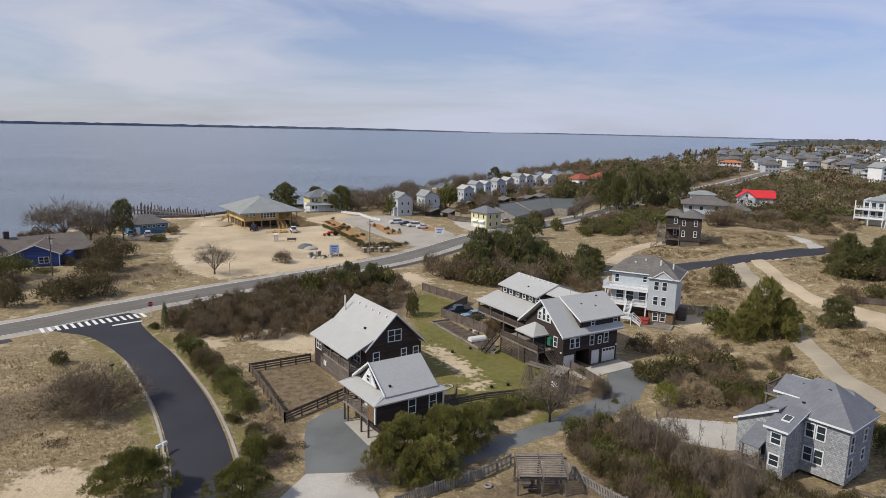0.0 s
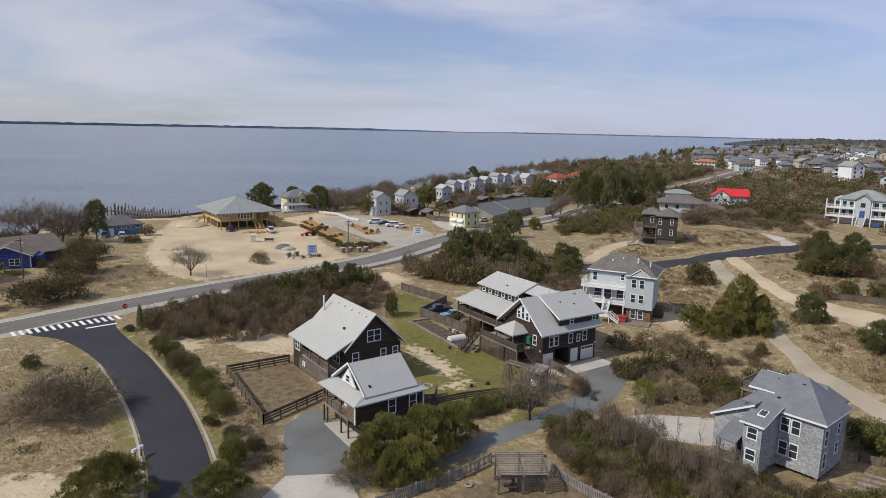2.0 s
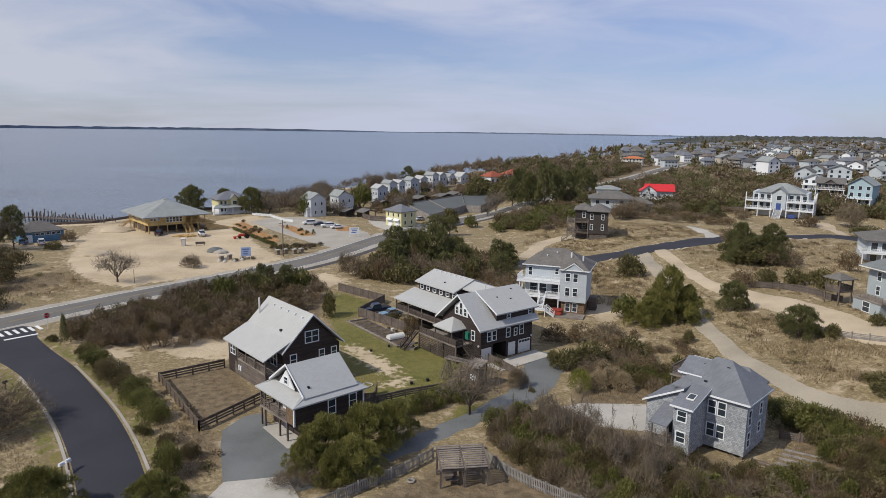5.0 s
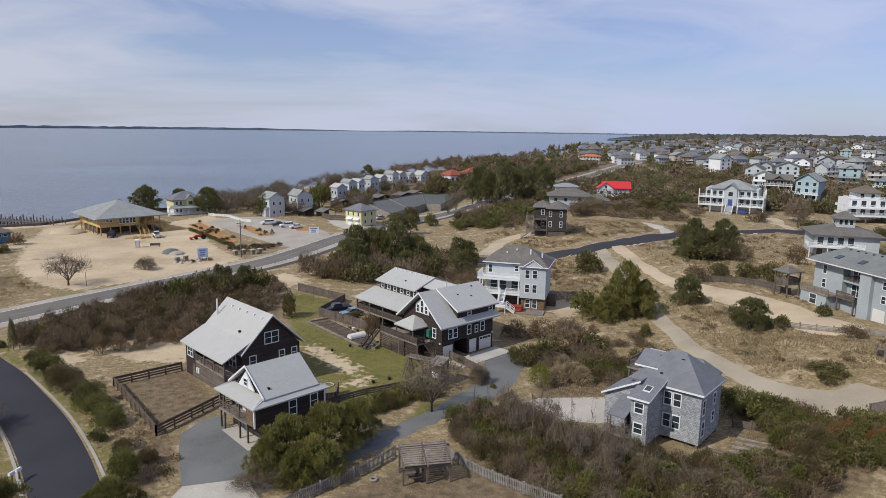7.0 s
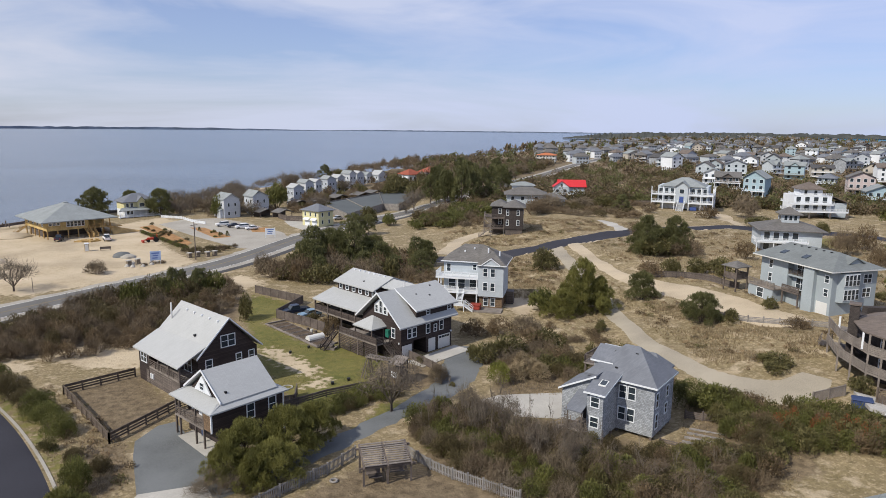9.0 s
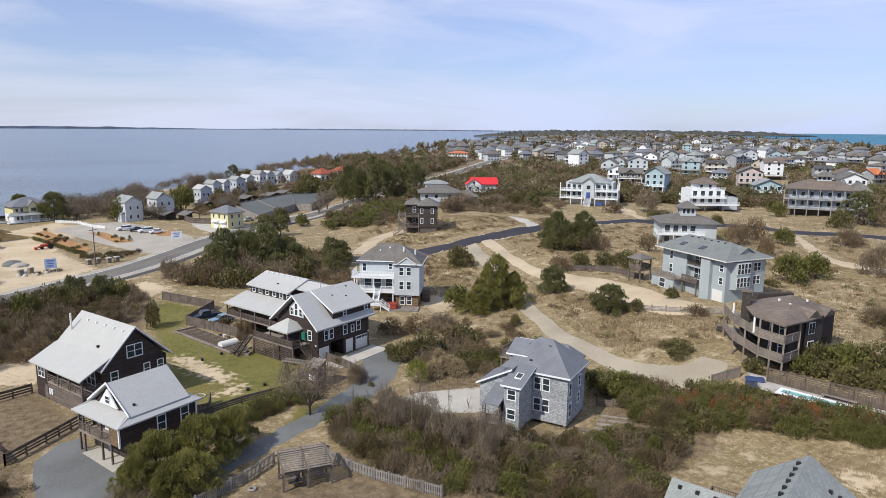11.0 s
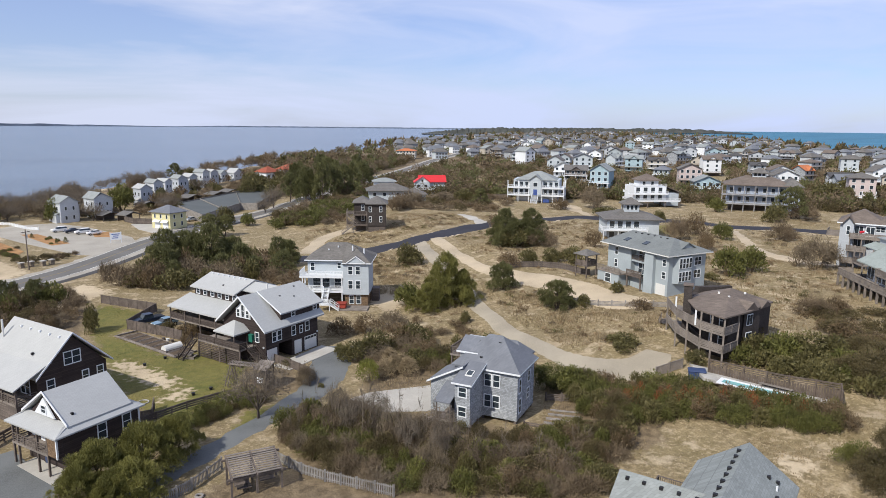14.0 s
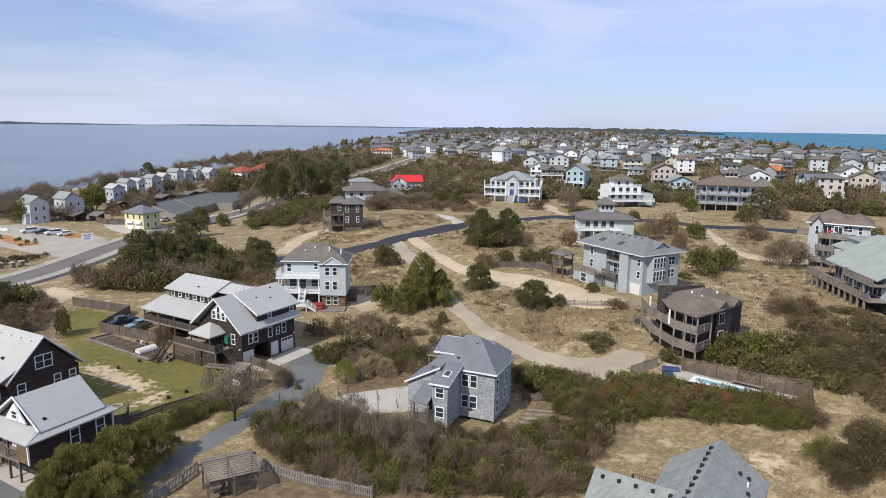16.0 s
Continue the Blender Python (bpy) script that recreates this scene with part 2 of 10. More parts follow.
def water_material(name, color, scale, spec=0.3, rough=0.2):
    m, nt, b = material(name, color, rough, 0, spec)
    v = coords(nt, (1, 0.35, 1), (0, 0, 0.4))
    h = noise_of(nt, scale, 6, v, 0.2, 0.8, 0.65)
    bump(nt, b, h, 0.55, 1.2)
    c = mix(nt, noise_of(nt, 0.004, 4, coords(nt, (1, 3, 1))), mul(color, 0.8), mul(color, 1.2))
    nt.links.new(c, b.inputs["Base Color"])
    return m


M["sound"] = water_material("sound_water", (0.095, 0.122, 0.163), 0.22)
M["sea"] = water_material("sea_water", (0.045, 0.155, 0.24), 0.22, 0.12, 0.5)


def ground_material():
    """Sand, straw-coloured grass, lawn and brown litter, laid out by the masks of the sheet."""
    m, nt, b = material("ground_cover", (0.3, 0.22, 0.13), 0.95)
    at = nt.nodes.new("ShaderNodeAttribute")
    at.attribute_name = "cover"
    sep = nt.nodes.new("ShaderNodeSeparateColor")
    nt.links.new(at.outputs["Color"], sep.inputs["Color"])
    v = coords(nt)
    n1, n2, n3 = noise_of(nt, 0.10, 6, v), noise_of(nt, 0.9, 5, v), noise_of(nt, 5.0, 4, v, 0.3, 0.7)
    grass = mix(nt, n2, (0.19, 0.145, 0.078), (0.37, 0.292, 0.168))
    grass = mix(nt, n1, grass, mix(nt, 0.55, grass, (0.185, 0.15, 0.066)))
    grass = mix(nt, n3, mix(nt, 0.5, grass, (0.10, 0.074, 0.042)), grass)
    grass = mix(nt, noise_of(nt, 2.1, 5, v, 0.52, 0.66), grass, mix(nt, 0.5, grass, (0.46, 0.37, 0.24)))
    sand = mix(nt, n2, (0.40, 0.322, 0.208), (0.50, 0.405, 0.275))
    sand = mix(nt, n1, sand, (0.55, 0.455, 0.32))
    sand = mix(nt, noise_of(nt, 0.06, 5, v, 0.48, 0.7), sand, mix(nt, 0.55, sand, (0.27, 0.215, 0.145)))
    sand = mix(nt, n3, mix(nt, 0.16, sand, (0.2, 0.15, 0.09)), sand)
    lawn = mix(nt, n2, (0.095, 0.108, 0.024), (0.17, 0.162, 0.04))
    lawn = mix(nt, n1, lawn, mix(nt, 0.5, lawn, (0.27, 0.20, 0.08)))
    lawn = mix(nt, n3, mix(nt, 0.35, lawn, (0.06, 0.065, 0.02)), lawn)
    litter = mix(nt, n2, (0.115, 0.085, 0.05), (0.25, 0.19, 0.115))
    litter = mix(nt, n3, mix(nt, 0.4, litter, (0.06, 0.045, 0.03)), litter)

    def edged(mask):
        """A mask whose edge is frayed by the noise."""
        a = nd(nt, "ShaderNodeMath")
        a.operation = "ADD"
        s = nd(nt, "ShaderNodeMapRange", **{"To Min": -0.28, "To Max": 0.28})
        nt.links.new(n2, s.inputs["Value"])
        nt.links.new(mask, a.inputs[0])
        nt.links.new(s.outputs["Result"], a.inputs[1])
        r = nd(nt, "ShaderNodeMapRange", **{"From Min": 0.35, "From Max": 0.65})
        nt.links.new(a.outputs["Value"], r.inputs["Value"])
        return r.outputs["Result"]

    patches = noise_of(nt, 0.30, 6, v, 0.54, 0.66, 0.62)
    c = mix(nt, patches, grass, mix(nt, 0.75, grass, sand))
    c = mix(nt, edged(sep.outputs["Blue"]), c, litter)
    c = mix(nt, edged(sep.outputs["Green"]), c, lawn)
    c = mix(nt, edged(sep.outputs["Red"]), c, sand)
    nt.links.new(c, b.inputs["Base Color"])
    bump(nt, b, noise_of(nt, 1.3, 7, v, 0.2, 0.8, 0.65), 0.75, 0.25)
    return m


M["ground"] = ground_material()

# ---- mesh helpers ----


def mesh_object(name, bm, mat, parent=None, label="", smooth=False):
    me = bpy.data.meshes.new(name)
    bm.to_mesh(me)
    bm.free()
    me.materials.append(M[mat] if isinstance(mat, str) else mat)
    if smooth:
        me.polygons.foreach_set("use_smooth", [True] * len(me.polygons))
    ob = new(name, me)
    if parent is not None:
        ob.parent = parent
    if label:
        tagged(ob, label)
    return ob


def part(name, bm, mat, parent, label=""):
    return mesh_object(name, bm, mat, parent, label)


def face(bm, pts):
    return bm.faces.new([bm.verts.new(p) for p in pts])


def solid(bm, low, high):
    """A closed body between two rings of points."""
    a, b = [bm.verts.new(p) for p in low], [bm.verts.new(p) for p in high]
    n = len(a)
    bm.faces.new(a[::-1])
    bm.faces.new(b)
    for i in range(n):
        bm.faces.new((a[i], a[(i + 1) % n], b[(i + 1) % n], b[i]))
    return bm


def box(bm, x0, x1, y0, y1, z0, z1):
    r = ((x0, y0), (x1, y0), (x1, y1), (x0, y1))
    return solid(bm, [(x, y, z0) for x, y in r], [(x, y, z1) for x, y in r])


def prism(bm, ring, z0, z1):
    return solid(bm, [(x, y, z0) for x, y in ring], [(x, y, z1) for x, y in ring])


def slab(bm, pts, t=0.16):
    """A plate with its top at the points."""
    return solid(bm, [(x, y, z - t) for x, y, z in pts], pts)


def rod(bm, a, b, r0, r1=None, n=6):
    a, b = Vector(a), Vector(b)
    r1 = r0 if r1 is None else r1
    d = (b - a).normalized()
    u = d.cross(Vector((0, 0, 1)) if abs(d.z) < 0.9 else Vector((1, 0, 0))).normalized()
    w = d.cross(u)
    ring = [u * math.cos(2 * math.pi * i / n) + w * math.sin(2 * math.pi * i / n) for i in range(n)]
    return solid(bm, [a + r0 * v for v in ring][::-1], [b + r1 * v for v in ring][::-1])


def beam(bm, a, b, w, h):
    """A board between two points, w wide and h high."""
    a, b = Vector(a), Vector(b)
    d = (b - a)
    s = Vector((d.y, -d.x, 0))
    s = s.normalized() * w / 2 if s.length > 1e-4 else Vector((w / 2, 0, 0))
    up = Vector((0, 0, h)) if abs(d.z) < 0.98 * d.length else Vector((0, h, 0))
    return solid(bm, [a - s, b - s, b + s, a + s], [a - s + up, b - s + up, b + s + up, a + s + up])


def B():
    return bmesh.new()


# ---- the lie of the land ----


def smooth(a, b, x):
    t = np.clip((np.asarray(x, float) - a) / (b - a), 0, 1)
    return t * t * (3 - 2 * t)


SOUND = [(-2500, -900), (-600, 40), (-250, 150), (-131, 192), (-127, 209), (-122, 228), (-117, 250), (-95, 257), (-88, 268), (-76, 296), (-45, 303), (-25, 348),
         (-9, 405), (34, 485), (73, 538), (101, 572), (196, 730), (391, 1020), (620, 1340), (1050, 1810), (2230, 3150), (3300, 4350)]
OCEAN = [(3560, 4300), (1963, 2480), (1791, 1940), (1504, 1400), (1328, 1070), (1097, 765), (869, 478), (700, 180), (480, -250), (-500, -1500)]
LAND = np.array(SOUND + OCEAN, float)


def inside(poly, x, y):
    """Signed distance to a polygon's edge, positive inside."""
    poly = np.asarray(poly, float)
    x, y = np.asarray(x, float), np.asarray(y, float)
    d, odd = np.full(x.shape, 1e9), np.zeros(x.shape, bool)
    for (ax, ay), (bx, by) in zip(poly, np.roll(poly, -1, 0)):
        ex, ey = bx - ax, by - ay
        k = np.clip(((x - ax) * ex + (y - ay) * ey) / (ex * ex + ey * ey), 0, 1)
        d = np.minimum(d, np.hypot(x - ax - k * ex, y - ay - k * ey))
        if ay != by:
            odd ^= ((ay > y) != (by > y)) & (x < ax + (y - ay) * ex / ey)
    return np.where(odd, d, -d)


def land_height(x, y):
    x, y = np.asarray(x, float), np.asarray(y, float)
    rise = smooth(45, 95, x)
    hummock = 0.32 * np.sin(x * 0.31 + 1.7 * np.sin(y * 0.13)) * np.sin(y * 0.27 + 1.3 * np.sin(x * 0.17))
    return 4.5 * rise + hummock * smooth(48, 60, x) * (1 - smooth(250, 400, y))


def ground_z(x, y):
    return float(land_height(x, y))


def axis(lo, hi, step, far_lo, far_hi):
    mid = list(np.arange(lo, hi, step))
    out, s, v = [], step, hi
    while v < far_hi:
        out.append(v)
        s = min(s * 1.16, 90)
        v += s
    low, s, v = [], step, lo
    while v > far_lo:
        s = min(s * 1.25, 160)
        v -= s
        low.append(v)
    return np.array(low[::-1] + mid + out)


# What covers the ground: sand, lawn and brown litter, else straw-coloured grass.
SAND = [
    [(-76, 186), (-86, 225), (-92, 254), (-84, 258), (-74, 250), (-66, 252), (-53, 262), (-42, 280), (-31, 262), (-33, 215), (-20, 186), (-31, 169), (-45, 159.5), (-52, 155), (-60, 160), (-68, 171)],
    [(-104, 214), (-96, 205), (-84, 208), (-82, 226), (-96, 230)],
    [(-28, 106), (-20.5, 104), (-19, 110), (-24, 118), (-33, 116), (-36, 112)],
    [(-43, 107), (-38.5, 103), (-35, 108), (-40, 113)],
    [(-3.1, 109.1), (-0.8, 109.6), (3.2, 103.6), (6.1, 97.5), (4.3, 95.0), (1.5, 99.3)],
    [(2.9, 91.2), (6.0, 94.8), (7.7, 93.4), (5.5, 90.6)],
    [(-46, 50), (-42.5, 65), (-39.3, 67), (-33.5, 64.6), (-30, 56), (-28, 48)],
    [(-20, 152), (-8, 168), (-2, 158), (-12, 146)],
    [(60, 43.4), (63, 44.6), (64, 41.4), (61, 40.4)],
    [(68, 39), (72, 41), (73, 36.6), (69, 35.4)],
    [(46, 118), (52, 124), (54, 130), (48, 134), (45, 128)],
]
LAWN = [
    [(-6.4, 134), (-4.5, 147), (4.4, 137), (0, 127), (-2.5, 124.3), (6.4, 107.9), (10.4, 110.0), (14.4, 104.6), (16.6, 102), (12.5, 91), (11, 87.4), (3, 84.4), (0.4, 90), (-2.6, 102)],
    [(9, 76), (17, 80), (20, 84), (13, 83)],
    [(132, 160), (150, 172), (165, 160), (150, 148)],
]
for side in (1, -1):
    # grass verges along the side road
    path = [(-57.0, 114.4), (-51.5, 108.6), (-45, 101), (-39.2, 92.6), (-34, 84.6), (-29.7, 77), (-26.2, 70), (-23.7, 64), (-21.4, 56)]
    near_, far_ = [(x + side * 4.2 * 0.86, y + side * 4.2 * 0.5) for x, y in path], [(x + side * 5.6 * 0.86, y + side * 5.6 * 0.5) for x, y in path]
    LAWN.append(near_ + far_[::-1])
LITTER = [
    [(-4, 58), (8, 67), (16, 64.5), (22, 56), (12, 46), (-4, 50)],
    [(-28.4, 97.4), (-20, 102.8), (-12.4, 86), (-16.5, 80.4), (-18.8, 78.8)],
    [(18.5, 97.5), (22, 96), (22.6, 87), (14, 87.5), (12, 92)],
    [(-50, 121), (-30, 142), (-10, 160), (-4, 140), (-10, 118), (-20, 112), (-40, 112)],
    [(14, 67), (24, 78), (36, 72), (42, 62), (40, 50), (20, 56)],
    [(44, 62), (53, 72), (62, 66), (56, 54), (46, 54)],
    [(28, 82), (36, 100), (56, 92), (50, 78), (38, 82)],
    [(-64, 74), (-52, 92), (-42, 84), (-50, 70)],
    [(-22, 80), (-17, 78), (-15, 70), (-18, 64)],
    [(-95, 150), (-72, 172), (-66, 160), (-80, 136)],
]

gx, gy = axis(-112, 200, 1.25, -2500, 4950), axis(34, 262, 1.25, -1500, 4950)
X, Y = np.meshgrid(gx, gy)
shore = inside(LAND, X, Y)
Z = land_height(X, Y) * smooth(0, 60, shore) + np.where(shore < 0, np.maximum(shore * 0.25, -4.0), 0.0)
cover = np.zeros((*X.shape, 4), np.float32)
cover[..., 3] = 1
near = (X > -140) & (X < 260) & (Y > 20) & (Y < 300)
for channel, polys, soft in ((0, SAND, 2.0), (1, LAWN, 1.6), (2, LITTER, 2.0)):
    for poly in polys:
        d = inside(poly, X[near], Y[near])
        cover[..., channel][near] = np.maximum(cover[..., channel][near], np.clip(0.5 + d / (2 * soft), 0, 1))
cover[..., 0] = np.maximum(cover[..., 0], ((shore > 0) & (shore < 5)) * 0.8)
cover[..., 2] = np.maximum(cover[..., 2], 0.62 * smooth(280, 420, Y))
ny, nx = X.shape
ids = np.arange(nx * ny).reshape(ny, nx)
quads = np.stack([ids[:-1, :-1], ids[:-1, 1:], ids[1:, 1:], ids[1:, :-1]], -1).reshape(-1, 4)
me = bpy.data.meshes.new("ground")
me.from_pydata(np.stack([X, Y, Z], -1).reshape(-1, 3).tolist(), [], quads.tolist())
me.attributes.new("cover", "FLOAT_COLOR", "POINT").data.foreach_set("color", cover.ravel())
me.materials.append(M["ground"])
me.polygons.foreach_set("use_smooth", [True] * len(me.polygons))
ground = tagged(new("ground", me), "sandy ground with straw-coloured grass, lawn and bare sand", "ground", kind="structure")

bm = B()
face(bm, [(-4990, -2500, -0.7), (4990, -2500, -0.7), (4990, 4990, -0.7), (-4990, 4990, -0.7)])
tagged(mesh_object("water", bm, "sound"), "calm grey-blue water of a wide sound", "water", kind="structure")
bm = B()
face(bm, [(x, y, -0.66) for x, y in [(3570, 4300), (1990, 2480), (1815, 1940), (1525, 1400), (1345, 1070), (1112, 765), (880, 478), (705, 180), (490, -250), (4980, -250), (4980, 4980), (4100, 4980)]])
tagged(mesh_object("water", bm, "sea"), "blue-green open sea beyond the town", "sea", kind="structure")

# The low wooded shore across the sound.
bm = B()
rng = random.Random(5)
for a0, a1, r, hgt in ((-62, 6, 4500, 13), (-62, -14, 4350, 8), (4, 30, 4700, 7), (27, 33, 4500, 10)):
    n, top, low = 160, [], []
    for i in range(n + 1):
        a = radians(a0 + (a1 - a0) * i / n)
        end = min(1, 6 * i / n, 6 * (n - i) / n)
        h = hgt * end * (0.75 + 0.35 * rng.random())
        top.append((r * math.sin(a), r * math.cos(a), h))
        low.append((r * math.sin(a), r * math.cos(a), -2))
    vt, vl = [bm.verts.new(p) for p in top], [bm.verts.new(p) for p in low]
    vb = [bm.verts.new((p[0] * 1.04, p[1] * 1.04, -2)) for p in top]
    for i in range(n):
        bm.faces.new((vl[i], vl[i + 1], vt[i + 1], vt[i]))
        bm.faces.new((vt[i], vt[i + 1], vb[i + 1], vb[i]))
# blue-grey rather than green: distance haze is put into the colour of these woods
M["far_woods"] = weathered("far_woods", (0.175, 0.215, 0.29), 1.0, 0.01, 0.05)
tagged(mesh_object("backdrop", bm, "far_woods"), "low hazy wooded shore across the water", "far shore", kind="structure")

# ---- roads and drives ----


def bend(pts, step=2.0):
    """Points along a smooth line through pts, each with its left-hand normal."""
    P = [Vector((*p[:2], p[2] if len(p) > 2 else 0)) for p in pts]
    out = []
    for i in range(len(P) - 1):
        a, b, c, d = P[max(i - 1, 0)], P[i], P[i + 1], P[min(i + 2, len(P) - 1)]
        n = max(1, int((c - b).length / step))
        for k in range(n):
            t = k / n
            out.append(0.5 * (2 * b + (c - a) * t + (2 * a - 5 * b + 4 * c - d) * t * t + (3 * b - a - 3 * c + d) * t ** 3))
    out.append(P[-1])
    res = []
    for i, p in enumerate(out):
        d = (out[min(i + 1, len(out) - 1)] - out[max(i - 1, 0)])
        n = Vector((-d.y, d.x, 0)).normalized()
        res.append((p, n))
    return res


def strip(name, mat, pts, width, lift, label, category="road", columns=5, ragged=0.0, step=2.0, parent=None):
    """A road or drive laid along a line; a third number in pts is its width there."""
    rows_, bm_ = bend(pts, step), B()
    rg = random.Random(len(pts))
    vs = []
    for p, n in rows_:
        w = p.z or width
        l, r = w / 2 + ragged * rg.uniform(-1, 1), w / 2 + ragged * rg.uniform(-1, 1)
        row = []
        for c in range(columns):
            q = p + n * (l - (l + r) * c / (columns - 1))
            z = ground_z(q.x, q.y) + lift
            row.append(bm_.verts.new((q.x, q.y, z - (0.12 if c in (0, columns - 1) else 0))))
        vs.append(row)
    for a, b in zip(vs, vs[1:]):
        for c in range(columns - 1):
            bm_.faces.new((a[c + 1], b[c + 1], b[c], a[c]))
    return tagged(mesh_object(name, bm_, mat, parent, smooth=True), label, category, kind="structure")


def line(mat, pts, width, off, lift, label, dash=0.0):
    """A painted line, off metres to the left of a road's middle."""
    bm_, rows_ = B(), bend(pts, 2.0)
    for i, ((p, n), (q, m)) in enumerate(zip(rows_, rows_[1:])):
        if dash and i % 6 > 1:
            continue
        c = []
        for v, k, s in ((p, n, -1), (q, m, -1), (q, m, 1), (p, n, 1)):
            w = v + k * (off - s * width / 2)
            c.append((w.x, w.y, ground_z(w.x, w.y) + lift))
        face(bm_, c)
    return tagged(mesh_object("trim", bm_, mat), label, "road marking", kind="structure")


def pad(name, mat, ring, lift, label, category="drive"):
    zs = max(ground_z(*p) for p in ring)
    bm_ = prism(B(), ring, zs - 0.3, zs + lift)
    bmesh.ops.recalc_face_normals(bm_, faces=bm_.faces)
    return tagged(mesh_object(name, bm_, mat), label, category, kind="structure")


MAIN = [(-150, 38), (-110, 78), (-76, 112.5), (-63.6, 127.3), (-47.6, 145.6), (-26.1, 168), (-13, 183), (-4, 197.8), (8.5, 221), (23.7, 243), (43.6, 266), (64, 284), (92, 312), (130, 362), (187, 442), (262, 554), (340, 660)]
SIDE = [(-63.6, 120.2, 17), (-60.6, 117.6, 15), (-57.0, 114.4, 10.5), (-51.5, 108.6, 8.2), (-45, 101, 7.4), (-39.2, 92.6, 7.2), (-34, 84.6, 7.1), (-29.7, 77, 7.0), (-26.2, 70, 6.9), (-23.7, 64, 6.8), (-21.4, 56, 6.7), (-19, 40, 6.7)]
BACK = [(20, 190), (35, 180), (54.1, 175.0), (64.3, 174.6), (72.2, 175.4), (80.2, 176.8), (90, 179.4), (102.9, 184.9), (115.3, 188.6), (131.2, 191.4), (142.7, 189.4), (151, 183.8), (170, 168), (178.6, 154), (189, 143.5), (199, 132), (206, 118), (214, 90)]
strip("road", "gravel_pale", MAIN, 15.5, 0.05, "sandy grey shoulder of the main road", "road shoulder", 7, 0.7)
for off in (-3.62, 3.62):
    line("gravel_pale", SIDE[4:], 0.35, off, 0.1, "pale sandy edge of the side road")
strip("road", "asphalt_old", MAIN, 10.6, 0.07, "worn grey two-lane asphalt road", "road", 7)
line("paint_yellow", MAIN, 0.13, 0.13, 0.085, "faded yellow centre line")
line("paint_yellow", MAIN, 0.13, -0.13, 0.085, "faded yellow centre line")
line("paint_white", MAIN, 0.16, 3.7, 0.085, "white edge line of the road")
line("paint_white", MAIN, 0.16, -3.7, 0.085, "white edge line of the road")
strip("road", "gravel_pale", [(x, y, w + 0.9) for x, y, w in SIDE[2:]], 8.4, 0.05, "pale sandy verge of the side road", "road shoulder", 7, 0.0, 1.0)
strip("road", "asphalt_new", SIDE, 7.0, 0.09, "fresh black asphalt side road", "road", 7)
strip("road", "sandy", BACK, 11.0, 0.05, "pale sandy verge of the back road", "road shoulder", 7, 0.25)
strip("road", "asphalt_new", BACK, 9.0, 0.12, "dark asphalt back road over the dunes", "road", 7)
# Crosswalk: white bars across the mouth of the side road, and a stop line.
cw0, cw1 = Vector((-69.2, 112.6, 0)), Vector((-55.6, 124.2, 0))
cd = (cw1 - cw0).normalized()
cn = Vector((-cd.y, cd.x, 0))
for i in range(15):
    p = cw0 + cd * ((cw1 - cw0).length * (i + 0.5) / 15)
    bm = B()
    q = [p - cd * 0.26 - cn * 1.5, p + cd * 0.26 - cn * 1.5, p + cd * 0.26 + cn * 1.5, p - cd * 0.26 + cn * 1.5]
    prism(bm, [(v.x, v.y) for v in q], 0.02, 0.115)
    tagged(mesh_object("trim", bm, "paint_white"), "white painted bar of a crosswalk", "road marking", group="crosswalk bars", kind="structure")
bm = prism(B(), [(-58.6, 116.9), (-54.7, 120.2), (-54.35, 119.75), (-58.25, 116.45)], 0.02, 0.117)
tagged(mesh_object("trim", bm, "paint_white"), "white painted stop line", "road marking", kind="structure")

WAY = [(p.x - 7.0 * n.x, p.y - 7.0 * n.y) for p, n in bend(MAIN, 4.0)]
strip("pavement", "path_asphalt", [p for p in WAY if -120 < p[0] < -68.5], 2.6, 0.085, "dark asphalt footpath beside the main road", "footpath", 5)
strip("pavement", "path_asphalt", [p for p in WAY if -54.5 < p[0] < 60], 2.6, 0.085, "dark asphalt footpath beside the main road", "footpath", 5)
strip("road", "gravel", [(-12, 63, 5), (-4, 66.5, 4.5), (1.3, 69.5, 4.2), (6.6, 73.4, 4.2), (11.8, 77.4, 4.4), (17.7, 82.3, 5), (23.7, 87.8, 7), (28.1, 96.5, 8.5), (31.5, 103, 6)], 5, 0.05, "blue-grey gravel drive", "drive", 5, 0.3, 1.2)
pad("pavement", "concrete", [(26, 81.4), (29.3, 82.5), (37.8, 81.4), (36, 73), (29.7, 75.2), (26.6, 77)], 0.07, "pale concrete parking pad", "pavement")
pad("pavement", "concrete", [(19.4, 98.2), (28.8, 104.6), (30.7, 101.6), (21.4, 95.4)], 0.10, "pale concrete apron before the garage doors", "pavement")
pad("pavement", "gravel", [(-15.7, 74.7), (-13.9, 66.3), (-7.8, 66.8), (-6.9, 71.5), (-10.2, 78.2), (-12.4, 83.2), (-14.3, 82.4), (-16.2, 78.6)], 0.05, "blue-grey gravel yard beside the house", "drive")
pad("pavement", "concrete", [(-11.6, 79.0), (-9.2, 80.9), (-4.4, 74.4), (-7.6, 72.3)], 0.09, "pale concrete carport slab", "pavement")
pad("pavement", "concrete", [(-13.8, 66.3), (-7.6, 66.9), (-5.0, 60), (-8, 52), (-18, 54)], 0.075, "pale concrete drive at the street", "pavement")
LANE = [(77, 174, 5), (75, 167, 5), (70.6, 146.6, 4.6), (66.6, 128.2, 4.4), (62.8, 113.4, 4.2), (60.8, 104.4, 4.2), (59.5, 95, 4.6), (59.8, 86.6, 5), (61, 79.5, 6), (63.4, 73.6, 8), (67.4, 71.6, 8.5), (72.4, 73.6, 5)]
